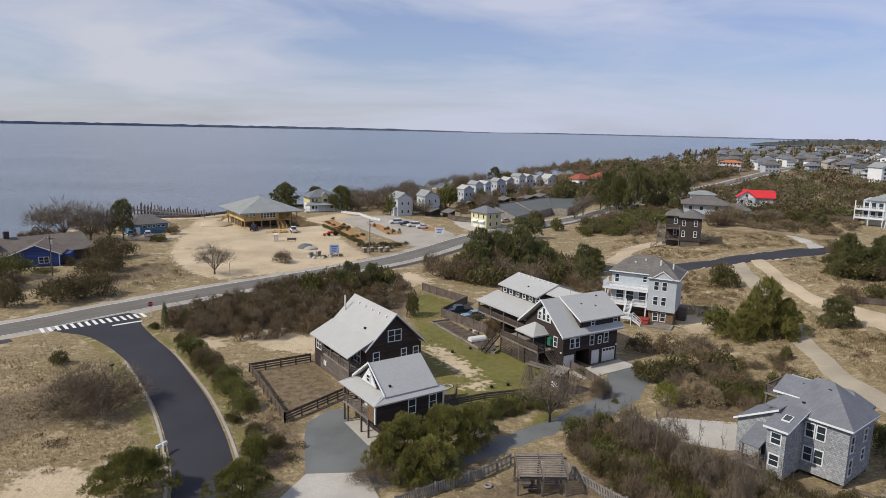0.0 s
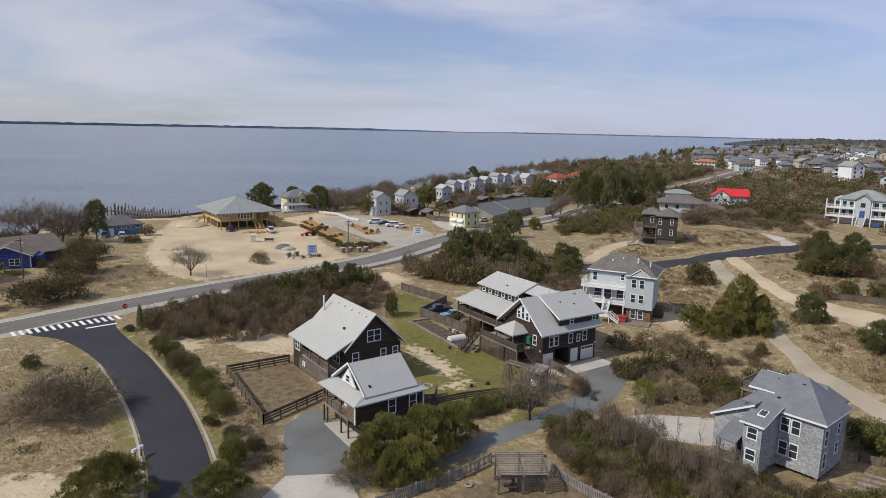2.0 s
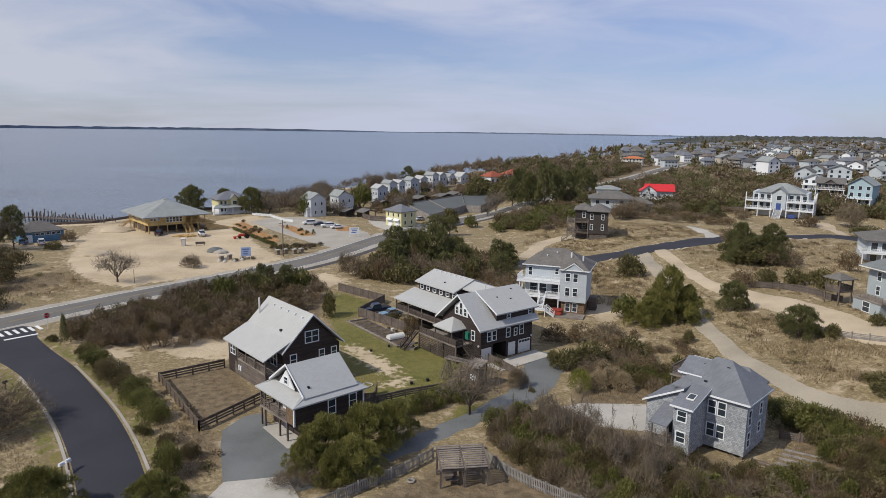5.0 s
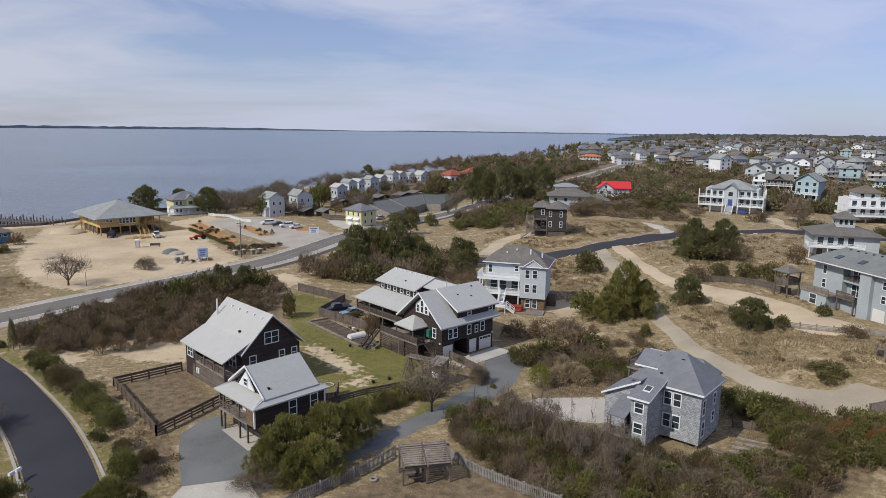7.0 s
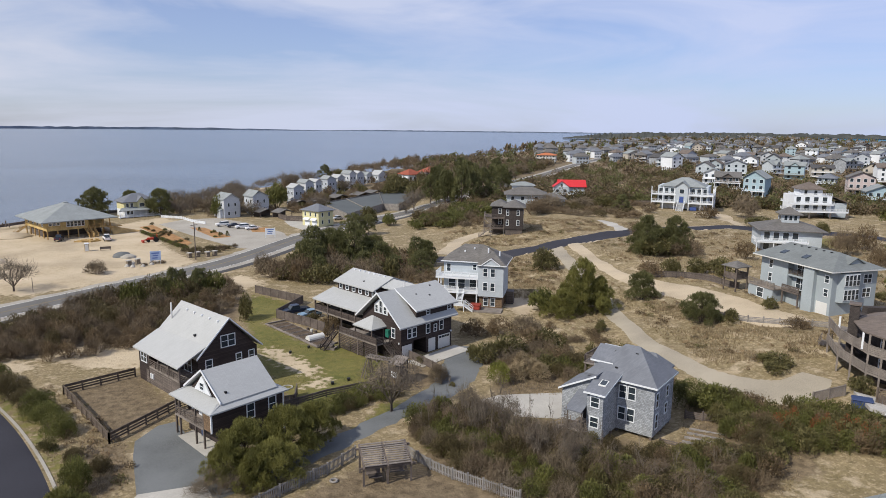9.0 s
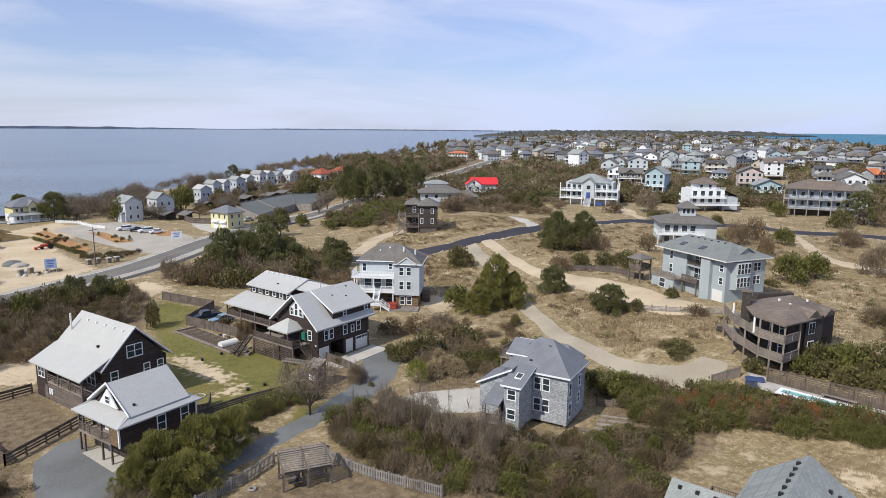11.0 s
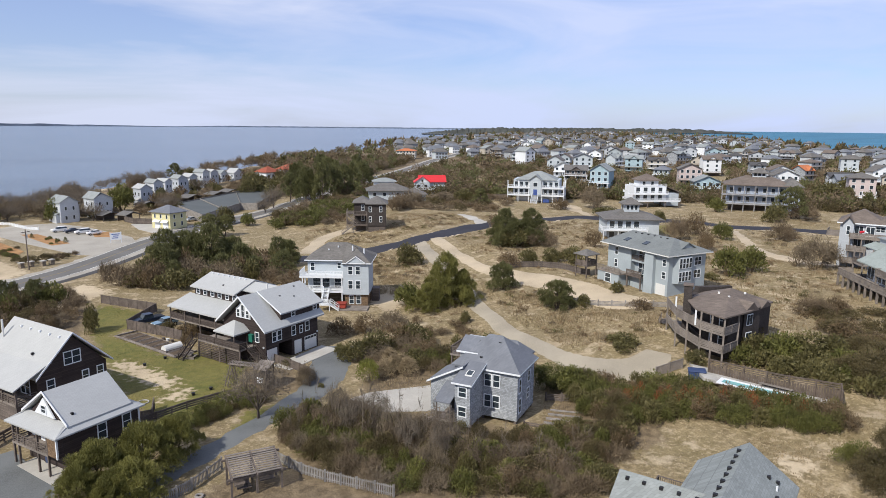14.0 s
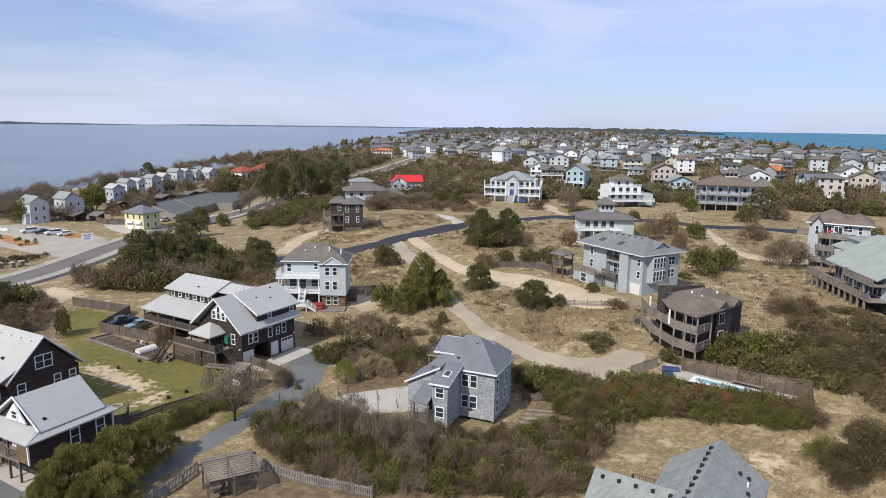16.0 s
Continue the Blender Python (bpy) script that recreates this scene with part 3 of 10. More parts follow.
strip("road", "lane_gravel", LANE, 4.5, 0.06, "pale gravel lane over the dune", "lane", 5, 0.12, 1.5)
TRACK = [(82, 174, 4.5), (79.8, 162, 4), (77.5, 146, 4), (76.5, 132, 5), (79.5, 120, 9), (82.5, 108, 10), (83, 97, 10), (86, 91, 5)]
strip("road", "sandy", TRACK, 6, 0.07, "sandy track and parking place", "lane", 7, 0.22, 1.5)
TALL = [(46.5, 184, 5), (53, 196, 6), (60, 206, 7.5), (67, 208, 9), (70.5, 203, 6)]
strip("road", "sandy", TALL, 6, 0.06, "pale sand drive of a tall house", "drive", 5, 0.4, 1.5)
strip("road", "sandy", [(151, 190, 4), (155, 204, 5), (160, 214, 9), (160, 226, 12)], 6, 0.06, "pale paved drive of a white house", "drive", 5, 0.3, 1.5)
DUNE = [(182, 160, 3), (177, 154.8, 3), (166.3, 140.5, 3), (152.6, 123.5, 3.4), (147.5, 112, 4.5), (146.8, 105, 8), (152, 100, 7)]
strip("road", "sandy", DUNE, 4, 0.08, "sandy track through dune grass", "lane", 5, 0.5, 1.5)
PATH = [(104, 187, 4.5), (107.6, 193, 4.5), (109, 202, 4), (111.3, 213.8, 3.5)]
strip("road", "concrete", PATH, 4, 0.10, "pale path up the dune", "lane", 5, 0.4, 1.5)
# The paved lots beside the building site.
pad("pavement", "gravel_pale", [(-40, 260), (-33, 272), (-21, 274), (-10, 260), (3.5, 232), (4.8, 219), (-5, 202), (-10.5, 206), (-15.5, 214), (-27, 234)], 0.062, "pale paved parking lot", "parking lot")
pad("pavement", "mulch", [(-45.5, 254), (-42, 259), (-24.2, 217), (-26, 209)], 0.06, "strip of orange mulch", "mulch bed")
pad("pavement", "mulch", [(-28.5, 250), (-23.5, 249), (-13.3, 226.7), (-18, 224.5)], 0.07, "island of orange mulch in the parking lot", "mulch bed")
pad("pavement", "mulch", [(-8, 246), (-2, 246), (-1, 234), (-7, 236)], 0.07, "strip of orange mulch", "mulch bed")
pad("pavement", "concrete", [(4, 262), (14, 268), (18, 258), (22, 246), (10, 238), (6, 248)], 0.05, "grey paved yard before the yellow building", "pavement")

# ---- houses: pieces ----


def house(name, x, y, yaw, label, z=None, category="house", group="", size=(1, 1, 1)):
    ob = new(name)
    ob.matrix_world = pose(x, y, ground_z(x, y) if z is None else z, 0, 0, yaw) @ Matrix.Diagonal((*size, 1))
    return tagged(ob, label, category, group)


SIDES = {"S": (1, 0, 0, -1), "N": (-1, 0, 0, 1), "E": (0, 1, 1, 0), "W": (0, -1, -1, 0)}


def oriented(side, at, u, out, z):
    """A point u along a wall that faces a side, out from it."""
    tx, ty, nx_, ny_ = SIDES[side]
    return (at[0] + tx * u + nx_ * out, at[1] + ty * u + ny_ * out, z)


def wall_box(bm, side, at, u0, u1, o0, o1, z0, z1):
    a, b = oriented(side, at, u0, o0, z0), oriented(side, at, u1, o1, z1)
    return box(bm, min(a[0], b[0]), max(a[0], b[0]), min(a[1], b[1]), max(a[1], b[1]), z0, z1)


def frame_ring(side, at, w, h, z, f, o0, o1):
    """A window frame: one ring round an opening."""
    bm_ = B()
    outer, inner = [(-w / 2 - f, z - f), (w / 2 + f, z - f), (w / 2 + f, z + h + f), (-w / 2 - f, z + h + f)], [(-w / 2, z), (w / 2, z), (w / 2, z + h), (-w / 2, z + h)]
    V = {}
    for k, ring in (("o", outer), ("i", inner)):
        for j, o in enumerate((o0, o1)):
            V[k, j] = [bm_.verts.new(oriented(side, at, u, o, q)) for u, q in ring]
    for i in range(4):
        n = (i + 1) % 4
        bm_.faces.new((V["o", 1][i], V["o", 1][n], V["i", 1][n], V["i", 1][i]))
        bm_.faces.new((V["o", 0][i], V["i", 0][i], V["i", 0][n], V["o", 0][n]))
        bm_.faces.new((V["o", 0][i], V["o", 0][n], V["o", 1][n], V["o", 1][i]))
        bm_.faces.new((V["i", 0][i], V["i", 1][i], V["i", 1][n], V["i", 0][n]))
    bmesh.ops.recalc_face_normals(bm_, faces=bm_.faces)
    return bm_


def window(parent, side, x, y, z, w=0.9, h=1.4, two=False, trim="white", bars=1):
    """A window whose sill's middle is at x, y, z on a wall that faces side."""
    at, f = (x, y), 0.12
    W = w * (2 if two else 1) + (f if two else 0)
    win = part("window", frame_ring(side, at, W, h, z, f, -0.02, 0.07), trim, parent)
    if two:
        part("mullion", wall_box(B(), side, at, -f / 2, f / 2, -0.02, 0.06, z, z + h), trim, win)
    for k in ((-1, 1) if two else (0,)):
        c = k * (w + f) / 2
        part("pane", wall_box(B(), side, at, c - w / 2, c + w / 2, -0.01, 0.02, z, z + h), "glass", win)
    if bars:
        part("meeting_rail", wall_box(B(), side, at, -W / 2, W / 2, 0.0, 0.05, z + h / 2 - 0.035, z + h / 2 + 0.035), trim, win)
    return win


def far_window(parent, side, x, y, z, w, h, trim="white"):
    bm_ = wall_box(B(), side, (x, y), -w / 2 - 0.1, w / 2 + 0.1, -0.02, 0.04, z - 0.1, z + h + 0.1)
    win = part("window", bm_, trim, parent)
    part("pane", wall_box(B(), side, (x, y), -w / 2, w / 2, 0.0, 0.06, z, z + h), "glass", win)
    return win


def door(parent, side, x, y, z, w, h, mat="white", name="door", grooves=0):
    bm_ = wall_box(B(), side, (x, y), -w / 2, w / 2, -0.03, 0.05, z, z + h)
    for i in range(grooves):
        k = z + h * (i + 1) / (grooves + 1)
        wall_box(bm_, side, (x, y), -w / 2 + 0.05, w / 2 - 0.05, 0.05, 0.075, k - h / (grooves + 1) + 0.06, k - 0.06)
    return part(name, bm_, mat, parent)


def body(parent, ring, z0, z1, mat, name="wall"):
    return part(name, prism(B(), ring, z0, z1), mat, parent)


def rect(x0, x1, y0, y1):
    return [(x0, y0), (x1, y0), (x1, y1), (x0, y1)]


def gable_x(parent, x0, x1, y0, y1, z, ridge, mat, t=0.22, name="roof", yr=None):
    """A gable roof with its ridge along x."""
    ym = (y0 + y1) / 2 if yr is None else yr
    ring = [(y0, z), (ym, ridge), (y1, z), (y1, z - t), (ym, ridge - t), (y0, z - t)]
    bm_ = solid(B(), [(x0, u, w) for u, w in ring], [(x1, u, w) for u, w in ring])
    bmesh.ops.recalc_face_normals(bm_, faces=bm_.faces)
    return part(name, bm_, mat, parent)


def gable_y(parent, x0, x1, y0, y1, z, ridge, mat, t=0.22, name="roof", xr=None):
    xm = (x0 + x1) / 2 if xr is None else xr
    ring = [(x0, z), (xm, ridge), (x1, z), (x1, z - t), (xm, ridge - t), (x0, z - t)]
    bm_ = solid(B(), [(u, y0, w) for u, w in ring], [(u, y1, w) for u, w in ring])
    bmesh.ops.recalc_face_normals(bm_, faces=bm_.faces)
    return part(name, bm_, mat, parent)


class Planes:
    """Gathers roof planes; each becomes a part of its own."""

    def __init__(self):
        self.rings = []

    def add(self, ring, t=0.2):
        self.rings.append((ring, t))

    def put(self, name, mat, parent):
        for ring, t in self.rings:
            part(name, slab(B(), ring, t), mat, parent)


def hip(parent, x0, x1, y0, y1, z, ridge, mat, t=0.2, name="roof"):
    """A hip roof over a rectangle."""
    w, d = x1 - x0, y1 - y0
    k = min(w, d) / 2
    if w >= d:
        a, b = (x0 + k, (y0 + y1) / 2, ridge), (x1 - k, (y0 + y1) / 2, ridge)
    else:
        a, b = ((x0 + x1) / 2, y0 + k, ridge), ((x0 + x1) / 2, y1 - k, ridge)
    e = [(x0, y0, z), (x1, y0, z), (x1, y1, z), (x0, y1, z)]
    bm_ = B()
    lo = [bm_.verts.new((x, y, q - t)) for x, y, q in e]
    hi = [bm_.verts.new(p) for p in e]
    va, vb = bm_.verts.new(a), bm_.verts.new(b)
    bm_.faces.new(lo[::-1])
    for i in range(4):
        bm_.faces.new((lo[i], lo[(i + 1) % 4], hi[(i + 1) % 4], hi[i]))
    if w >= d:
        fs = ((hi[0], hi[1], vb, va), (hi[1], hi[2], vb), (hi[2], hi[3], va, vb), (hi[3], hi[0], va))
    else:
        fs = ((hi[0], hi[1], va), (hi[1], hi[2], vb, va), (hi[2], hi[3], vb), (hi[3], hi[0], va, vb))
    for f in fs:
        bm_.faces.new(f)
    return part(name, bm_, mat, parent)


def fan_roof(parent, ring, z, peak, mat, t=0.2):
    """A roof that rises from an uneven ring of eaves to one peak."""
    bm_ = B()
    lo, hi = [bm_.verts.new((x, y, z - t)) for x, y in ring], [bm_.verts.new((x, y, z)) for x, y in ring]
    p = bm_.verts.new(peak)
    bm_.faces.new(lo[::-1])
    n = len(ring)
    for i in range(n):
        bm_.faces.new((lo[i], lo[(i + 1) % n], hi[(i + 1) % n], hi[i]))
        bm_.faces.new((hi[i], hi[(i + 1) % n], p))
    return part("roof", bm_, mat, parent)


def railing(parent, pts, z, mat="rail", h=1.0, balusters=0.0, solid_boards=False, gap=2.0):
    """Posts, rails and, where asked, balusters along a deck's edge; on far houses they stay one piece."""
    near_house = parent.matrix_world.translation.length < 150
    up = Vector((0, 0, 1))
    for (ax, ay), (bx, by) in zip(pts, pts[1:]):
        a, b = Vector((ax, ay, z)), Vector((bx, by, z))
        n = max(1, round((b - a).length / gap))
        rail_ = beam(B(), a + up * (h - 0.05), b + up * (h - 0.05), 0.14, 0.06)
        pieces = []
        for i in range(n + 1):
            p = a.lerp(b, i / n)
            pieces.append(("post", (p.x - 0.06, p.x + 0.06, p.y - 0.06, p.y + 0.06, z, z + h)))
        if solid_boards:
            pieces += [("board", (a + up * (0.06 + k * 0.23), b + up * (0.06 + k * 0.23), 0.04, 0.19)) for k in range(4)]
        else:
            pieces.append(("lower_rail", (a + up * 0.12, b + up * 0.12, 0.06, 0.08)))
            if balusters:
                m = int((b - a).length / balusters)
                for i in range(1, m):
                    p = a.lerp(b, i / m)
                    pieces.append(("baluster", (p.x - 0.025, p.x + 0.025, p.y - 0.025, p.y + 0.025, z + 0.15, z + h - 0.05)))
            else:
                pieces += [("lower_rail", (a + up * k * h, b + up * k * h, 0.05, 0.09)) for k in (0.38, 0.64)]
        rest = B() if near_house else rail_
        made = []
        for name_, g in pieces:
            if near_house and name_ != "baluster":
                made.append((name_, box(B(), *g) if len(g) == 6 else beam(B(), *g)))
            else:
                box(rest, *g) if len(g) == 6 else beam(rest, *g)
        ob = part("railing", rail_, mat, parent)
        for name_, bm_ in made:
            part(name_, bm_, mat, ob)
        if near_house and balusters and len(rest.verts):
            tagged(part("baluster", rest, mat, ob), kind="stuff")


def deck(parent, ring, z, mat="deck", t=0.22):
    return part("deck", prism(B(), ring, z - t, z), mat, parent)


def posts(parent, pts, z0, z1, mat="rail", w=0.2):
    for x, y in pts:
        part("post", box(B(), x - w / 2, x + w / 2, y - w / 2, y + w / 2, z0, z1), mat, parent)


def stairs(parent, top, foot, width, mat="rail", rails=True):
    """A straight flight between two points at the middle of its ends."""
    a, b = Vector(top), Vector(foot)
    n = max(3, round((a.z - b.z) / 0.18))
    s = Vector(((b - a).y, -(b - a).x, 0)).normalized() * width / 2
    bm_ = B()
    d = (b - a) / n
    flat = Vector((d.x, d.y, 0))
    for i in range(n):
        p = a + d * i
        solid(bm_, [p - s + d.z * Vector((0, 0, 1)) - Vector((0, 0, 0.05)), p + s + Vector((0, 0, d.z - 0.05)), p + s + flat + Vector((0, 0, d.z - 0.05)), p - s + flat + Vector((0, 0, d.z - 0.05))][::-1],
              [p - s + Vector((0, 0, d.z)), p + s + Vector((0, 0, d.z)), p + s + flat + Vector((0, 0, d.z)), p - s + flat + Vector((0, 0, d.z))][::-1])
    for k in (-1, 1):
        beam(bm_, a + s * k - Vector((0, 0, 0.3)), b + s * k - Vector((0, 0, 0.1)), 0.06, 0.3)
        if rails:
            beam(bm_, a + s * k + Vector((0, 0, 0.9)), b + s * k + Vector((0, 0, 0.9)), 0.07, 0.08)
            beam(bm_, a + s * k + Vector((0, 0, 0.45)), b + s * k + Vector((0, 0, 0.45)), 0.05, 0.07)
            for t_ in (0.02, 0.5, 0.98):
                p = a.lerp(b, t_) + s * k
                box(bm_, p.x - 0.05, p.x + 0.05, p.y - 0.05, p.y + 0.05, p.z - 0.1, p.z + 0.95)
    return part("stairs", bm_, mat, parent)


def gable_wall(parent, side, plane, c, half, z, ridge, mat, t=0.2):
    """The triangle of wall under a gable."""
    bm_ = B()
    tri = [(c - half, z), (c + half, z), (c, ridge)]
    if side in "SN":
        k = t if side == "S" else -t
        a, b = [(u, plane, w) for u, w in tri], [(u, plane + k, w) for u, w in tri]
    else:
        k = t if side == "W" else -t
        a, b = [(plane, u, w) for u, w in tri], [(plane + k, u, w) for u, w in tri]
    solid(bm_, a, b)
    bmesh.ops.recalc_face_normals(bm_, faces=bm_.faces)
    return part("wall", bm_, mat, parent)


def trim_line(parent, a, b, w=0.22, h=0.2, mat="white"):
    return part("fascia", beam(B(), a, b, w, h), mat, parent)


def vents(parent, pts, mat="white", s=0.28):
    for x, y, z in pts:
        part("roof_vent", box(B(), x - s / 2, x + s / 2, y - s / 2, y + s / 2, z - 0.15, z + 0.14), mat, parent)


# ---- the pair of dark brown houses ----
A = house("house", -18.85, 98.8, 33.4, "dark brown sided house with a steep pale grey roof", 0, size=(1.0, 0.92, 0.975))
body(A, rect(2.9, 11.9, -12.0, 1.2), 0, 5.3, "brown_siding")
body(A, rect(0.35, 2.9, -2.2, 1.2), 0, 4.75, "brown_siding")
body(A, rect(0.35, 2.9, -11.8, -2.2), 0, 2.5, "old_wood")
part("wall", solid(B(), [(2.9, -12.0, 5.2), (11.9, -12.0, 5.2), (7.4, -12.0, 9.9)], [(2.9, 1.2, 5.2), (11.9, 1.2, 5.2), (7.4, 1.2, 9.9)]), "brown_siding", A)
rp = Planes()
for y0, y1 in ((-12.7, 1.9),):
    rp.add([(-0.2, y0 + 0.15, 4.85), (4.0, y0 + 0.15, 6.98), (3.6, y1, 6.75), (-0.2, y1, 4.85)], 0.16)
    rp.add([(2.5, y0, 5.5), (7.4, y0, 10.35), (7.4, y1, 10.35), (2.5, y1, 5.5)], 0.22)
    rp.add([(7.4, y0, 10.35), (12.5, y0, 5.3), (12.5, y1, 5.3), (7.4, y1, 10.35)], 0.22)
rp.put("roof", "metal_roof", A)
for a, b in (((2.45, -12.75, 5.25), (7.4, -12.75, 10.15)), ((7.4, -12.75, 10.15), (12.5, -12.75, 5.1))):
    trim_line(A, a, b, 0.08, 0.24)
vents(A, [(6.6, -11 + i * 2.35, 9.65) for i in range(5)])
vents(A, [(4.4, -8.4, 7.6)], "black", 0.3)
part("chimney_pipe", rod(B(), (5.2, 0.6, 8.1), (5.2, 0.6, 10.6), 0.13, n=10), "garage", A, "pale metal flue pipe")
window(A, "S", 7.45, -12.0, 6.1, 0.95, 1.6, True)
window(A, "S", 4.5, -12.0, 3.2, 0.85, 1.5)
window(A, "S", 9.0, -12.0, 3.2, 0.75, 1.4)
window(A, "S", 11.0, -12.0, 3.2, 0.75, 1.4)
window(A, "W", 0.35, -0.55, 3.0, 0.85, 1.4, True)
door(A, "W", 0.35, -1.7, 0.1, 0.9, 2.0, "old_wood")
deck(A, rect(0.3, 2.95, -11.9, -2.2), 2.7)
railing(A, [(0.38, -2.3), (0.38, -11.8), (2.8, -11.8)], 2.7, "rail")
posts(A, [(0.4, -2.3), (0.4, -5.3), (0.4, -8.5), (0.4, -11.8)], 2.5, 4.8)
window(A, "W", 2.9, -4.5, 2.9, 1.0, 1.9, True)
window(A, "W", 2.9, -9.0, 2.9, 1.0, 1.9, True)
for k in (-2.9, -3.5):
    part("meter_box", box(B(), 0.2, 0.36, k - 0.17, k + 0.17, 1.0, 1.75), "white", A, "white meter box on the wall")

Bh = house("house", -9.21, 76.31, 34.6, "small dark brown house on posts with a pale roof", 0, size=(0.945, 0.937, 0.98))
body(Bh, rect(1.7, 9.9, -3.7, 5.0), 0, 5.05, "brown_siding")
body(Bh, rect(0.0, 1.7, -3.7, -1.9), 2.5, 4.9, "brown_siding")
body(Bh, rect(-0.04, 0.02, -3.6, -1.9), 2.5, 4.9, "cedar_panel", "panel")
part("wall", solid(B(), [(1.7, -3.5, 5.0), (1.7, 4.8, 5.0), (1.7, 0.62, 8.2)], [(9.0, -3.5, 5.0), (9.0, 4.8, 5.0), (9.0, 0.62, 8.2)]), "brown_siding", Bh)
rp = Planes()
rp.add([(1.3, -3.7, 5.55), (9.1, -3.7, 5.55), (9.1, 0.62, 8.55), (1.3, 0.62, 8.55)], 0.2)
rp.add([(1.3, 0.62, 8.55), (9.1, 0.62, 8.55), (9.1, 5.0, 5.55), (1.3, 5.0, 5.55)], 0.2)
for ring in ([(-0.5, -4.3, 5.0), (10.45, -4.3, 5.0), (9.1, -3.3, 5.6), (1.0, -3.3, 5.6)], [(-0.5, 5.5, 5.0), (-0.5, -4.3, 5.0), (1.9, -3.3, 5.75), (1.9, 4.6, 5.75)],
             [(10.45, -4.3, 5.0), (10.45, 5.5, 5.0), (8.8, 4.6, 5.7), (8.8, -3.3, 5.7)], [(10.45, 5.5, 5.0), (-0.5, 5.5, 5.0), (1.0, 4.5, 5.6), (9.1, 4.5, 5.6)]):
    rp.add(ring, 0.16)
rp.put("roof", "metal_roof", Bh)
trim_line(Bh, (1.26, -3.7, 5.5), (1.26, 0.62, 8.45), 0.08, 0.25)
trim_line(Bh, (1.26, 0.62, 8.45), (1.26, 5.0, 5.5), 0.08, 0.25)
part("wall", solid(B(), [(1.34, -1.3, 5.9), (1.34, 2.5, 5.9), (1.34, 0.62, 7.9)], [(1.5, -1.3, 5.9), (1.5, 2.5, 5.9), (1.5, 0.62, 7.9)]), "white", Bh, "white gable end")
window(Bh, "W", 1.34, 0.62, 6.2, 0.8, 0.8)
vents(Bh, [(2.6, -2.6, 6.35)], "black", 0.25)
window(Bh, "S", 5.2, -3.7, 2.8, 0.95, 1.7)
window(Bh, "S", 8.3, -3.7, 2.8, 0.95, 1.7)
window(Bh, "S", 4.2, -3.7, 0.6, 0.8, 1.2)
door(Bh, "W", 1.7, 1.8, 2.6, 0.95, 2.05, "white")
window(Bh, "W", 1.7, 3.4, 3.0, 0.9, 1.4)
deck(Bh, rect(-0.1, 1.75, -1.9, 5.0), 2.55)
railing(Bh, [(0.0, -1.9), (0.0, 4.9), (1.7, 4.9)], 2.55, "rail")
posts(Bh, [(0.05, 0.1), (0.05, 3.9), (0.05, -1.8), (0.05, 4.85)], 0.0, 4.95)
for a in ((-0.06, -3.75), (9.9, -3.75)):
    part("corner_board", box(B(), a[0] - 0.09, a[0] + 0.09, a[1] - 0.06, a[1] + 0.12, 0 if a[0] > 1 else 2.5, 4.95), "white", Bh)

wb = new("wheelie_bin")
wb.matrix_world = pose(-8.5, 78.3, 0.09, 0, 0, 34)
tagged(wb, "dark blue wheeled bin on the carport slab", "bin")
M["bin_blue"] = weathered("blue_bin_plastic", (0.045, 0.07, 0.16), 0.5)
part("shell", solid(B(), [(-0.26, -0.3, 0.06), (0.26, -0.3, 0.06), (0.26, 0.3, 0.06), (-0.26, 0.3, 0.06)], [(-0.31, -0.36, 1.0), (0.31, -0.36, 1.0), (0.31, 0.36, 1.0), (-0.31, 0.36, 1.0)]), "bin_blue", wb)
part("lid", solid(B(), [(-0.33, -0.4, 1.0), (0.33, -0.4, 1.0), (0.33, 0.4, 1.0), (-0.33, 0.4, 1.0)], [(-0.3, -0.34, 1.06), (0.3, -0.34, 1.06), (0.3, 0.34, 1.1), (-0.3, 0.34, 1.1)]), "bin_blue", wb)
for wx in (-0.24, 0.24):
    part("wheel", rod(B(), (wx - 0.03, 0.3, 0.1), (wx + 0.03, 0.3, 0.1), 0.1, n=10), "black", wb)

# ---- the long brown house with the garage ----
M["dark_deck"] = courses("dark_brown_boards", (0.088, 0.07, 0.062), 0.15, 0.0, 0.3, 0.9, 0.5)
C = house("house", 18.67, 99.03, 31.2, "large dark brown house with pale grey roofs and garage doors", 0, size=(0.966, 0.944, 0.986))
body(C, rect(0, 11.6, 0, 10), 2.75, 5.75, "brown_siding")
body(C, [(0, 0.0), (2.7, 0.0), (2.7, 5.0), (5.6, 5.0), (5.6, 0.0), (11.6, 0.0), (11.6, 10), (0, 10)], 0, 2.75, "brown_siding")
part("wall", solid(B(), [(0, 0, 5.7), (0, 10, 5.7), (0, 5, 9.8)], [(11.6, 0, 5.7), (11.6, 10, 5.7), (11.6, 5, 9.8)]), "brown_siding", C)
gable_x(C, -0.9, 12.4, -0.9, 10.9, 5.55, 10.3, "metal_roof")
for a, b in (((-0.92, -0.9, 5.35), (-0.92, 5, 10.1)), ((-0.92, 5, 10.1), (-0.92, 10.9, 5.35))):
    trim_line(C, a, b, 0.08, 0.28)
bm = solid(B(), [(3.4, 0.1, 6.0), (12.2, 0.1, 6.0), (12.2, 5, 6.0), (3.4, 5, 6.0)], [(3.4, 0.1, 7.65), (12.2, 0.1, 7.65), (12.2, 5, 10.0), (3.4, 5, 10.0)])
part("dormer_wall", bm, "brown_siding", C)
bm = slab(B(), [(3.0, -0.45, 7.55), (12.7, -0.45, 7.55), (12.7, 5.05, 10.36), (3.0, 5.05, 10.36)], 0.2)
part("dormer_roof", bm, "metal_roof", C)
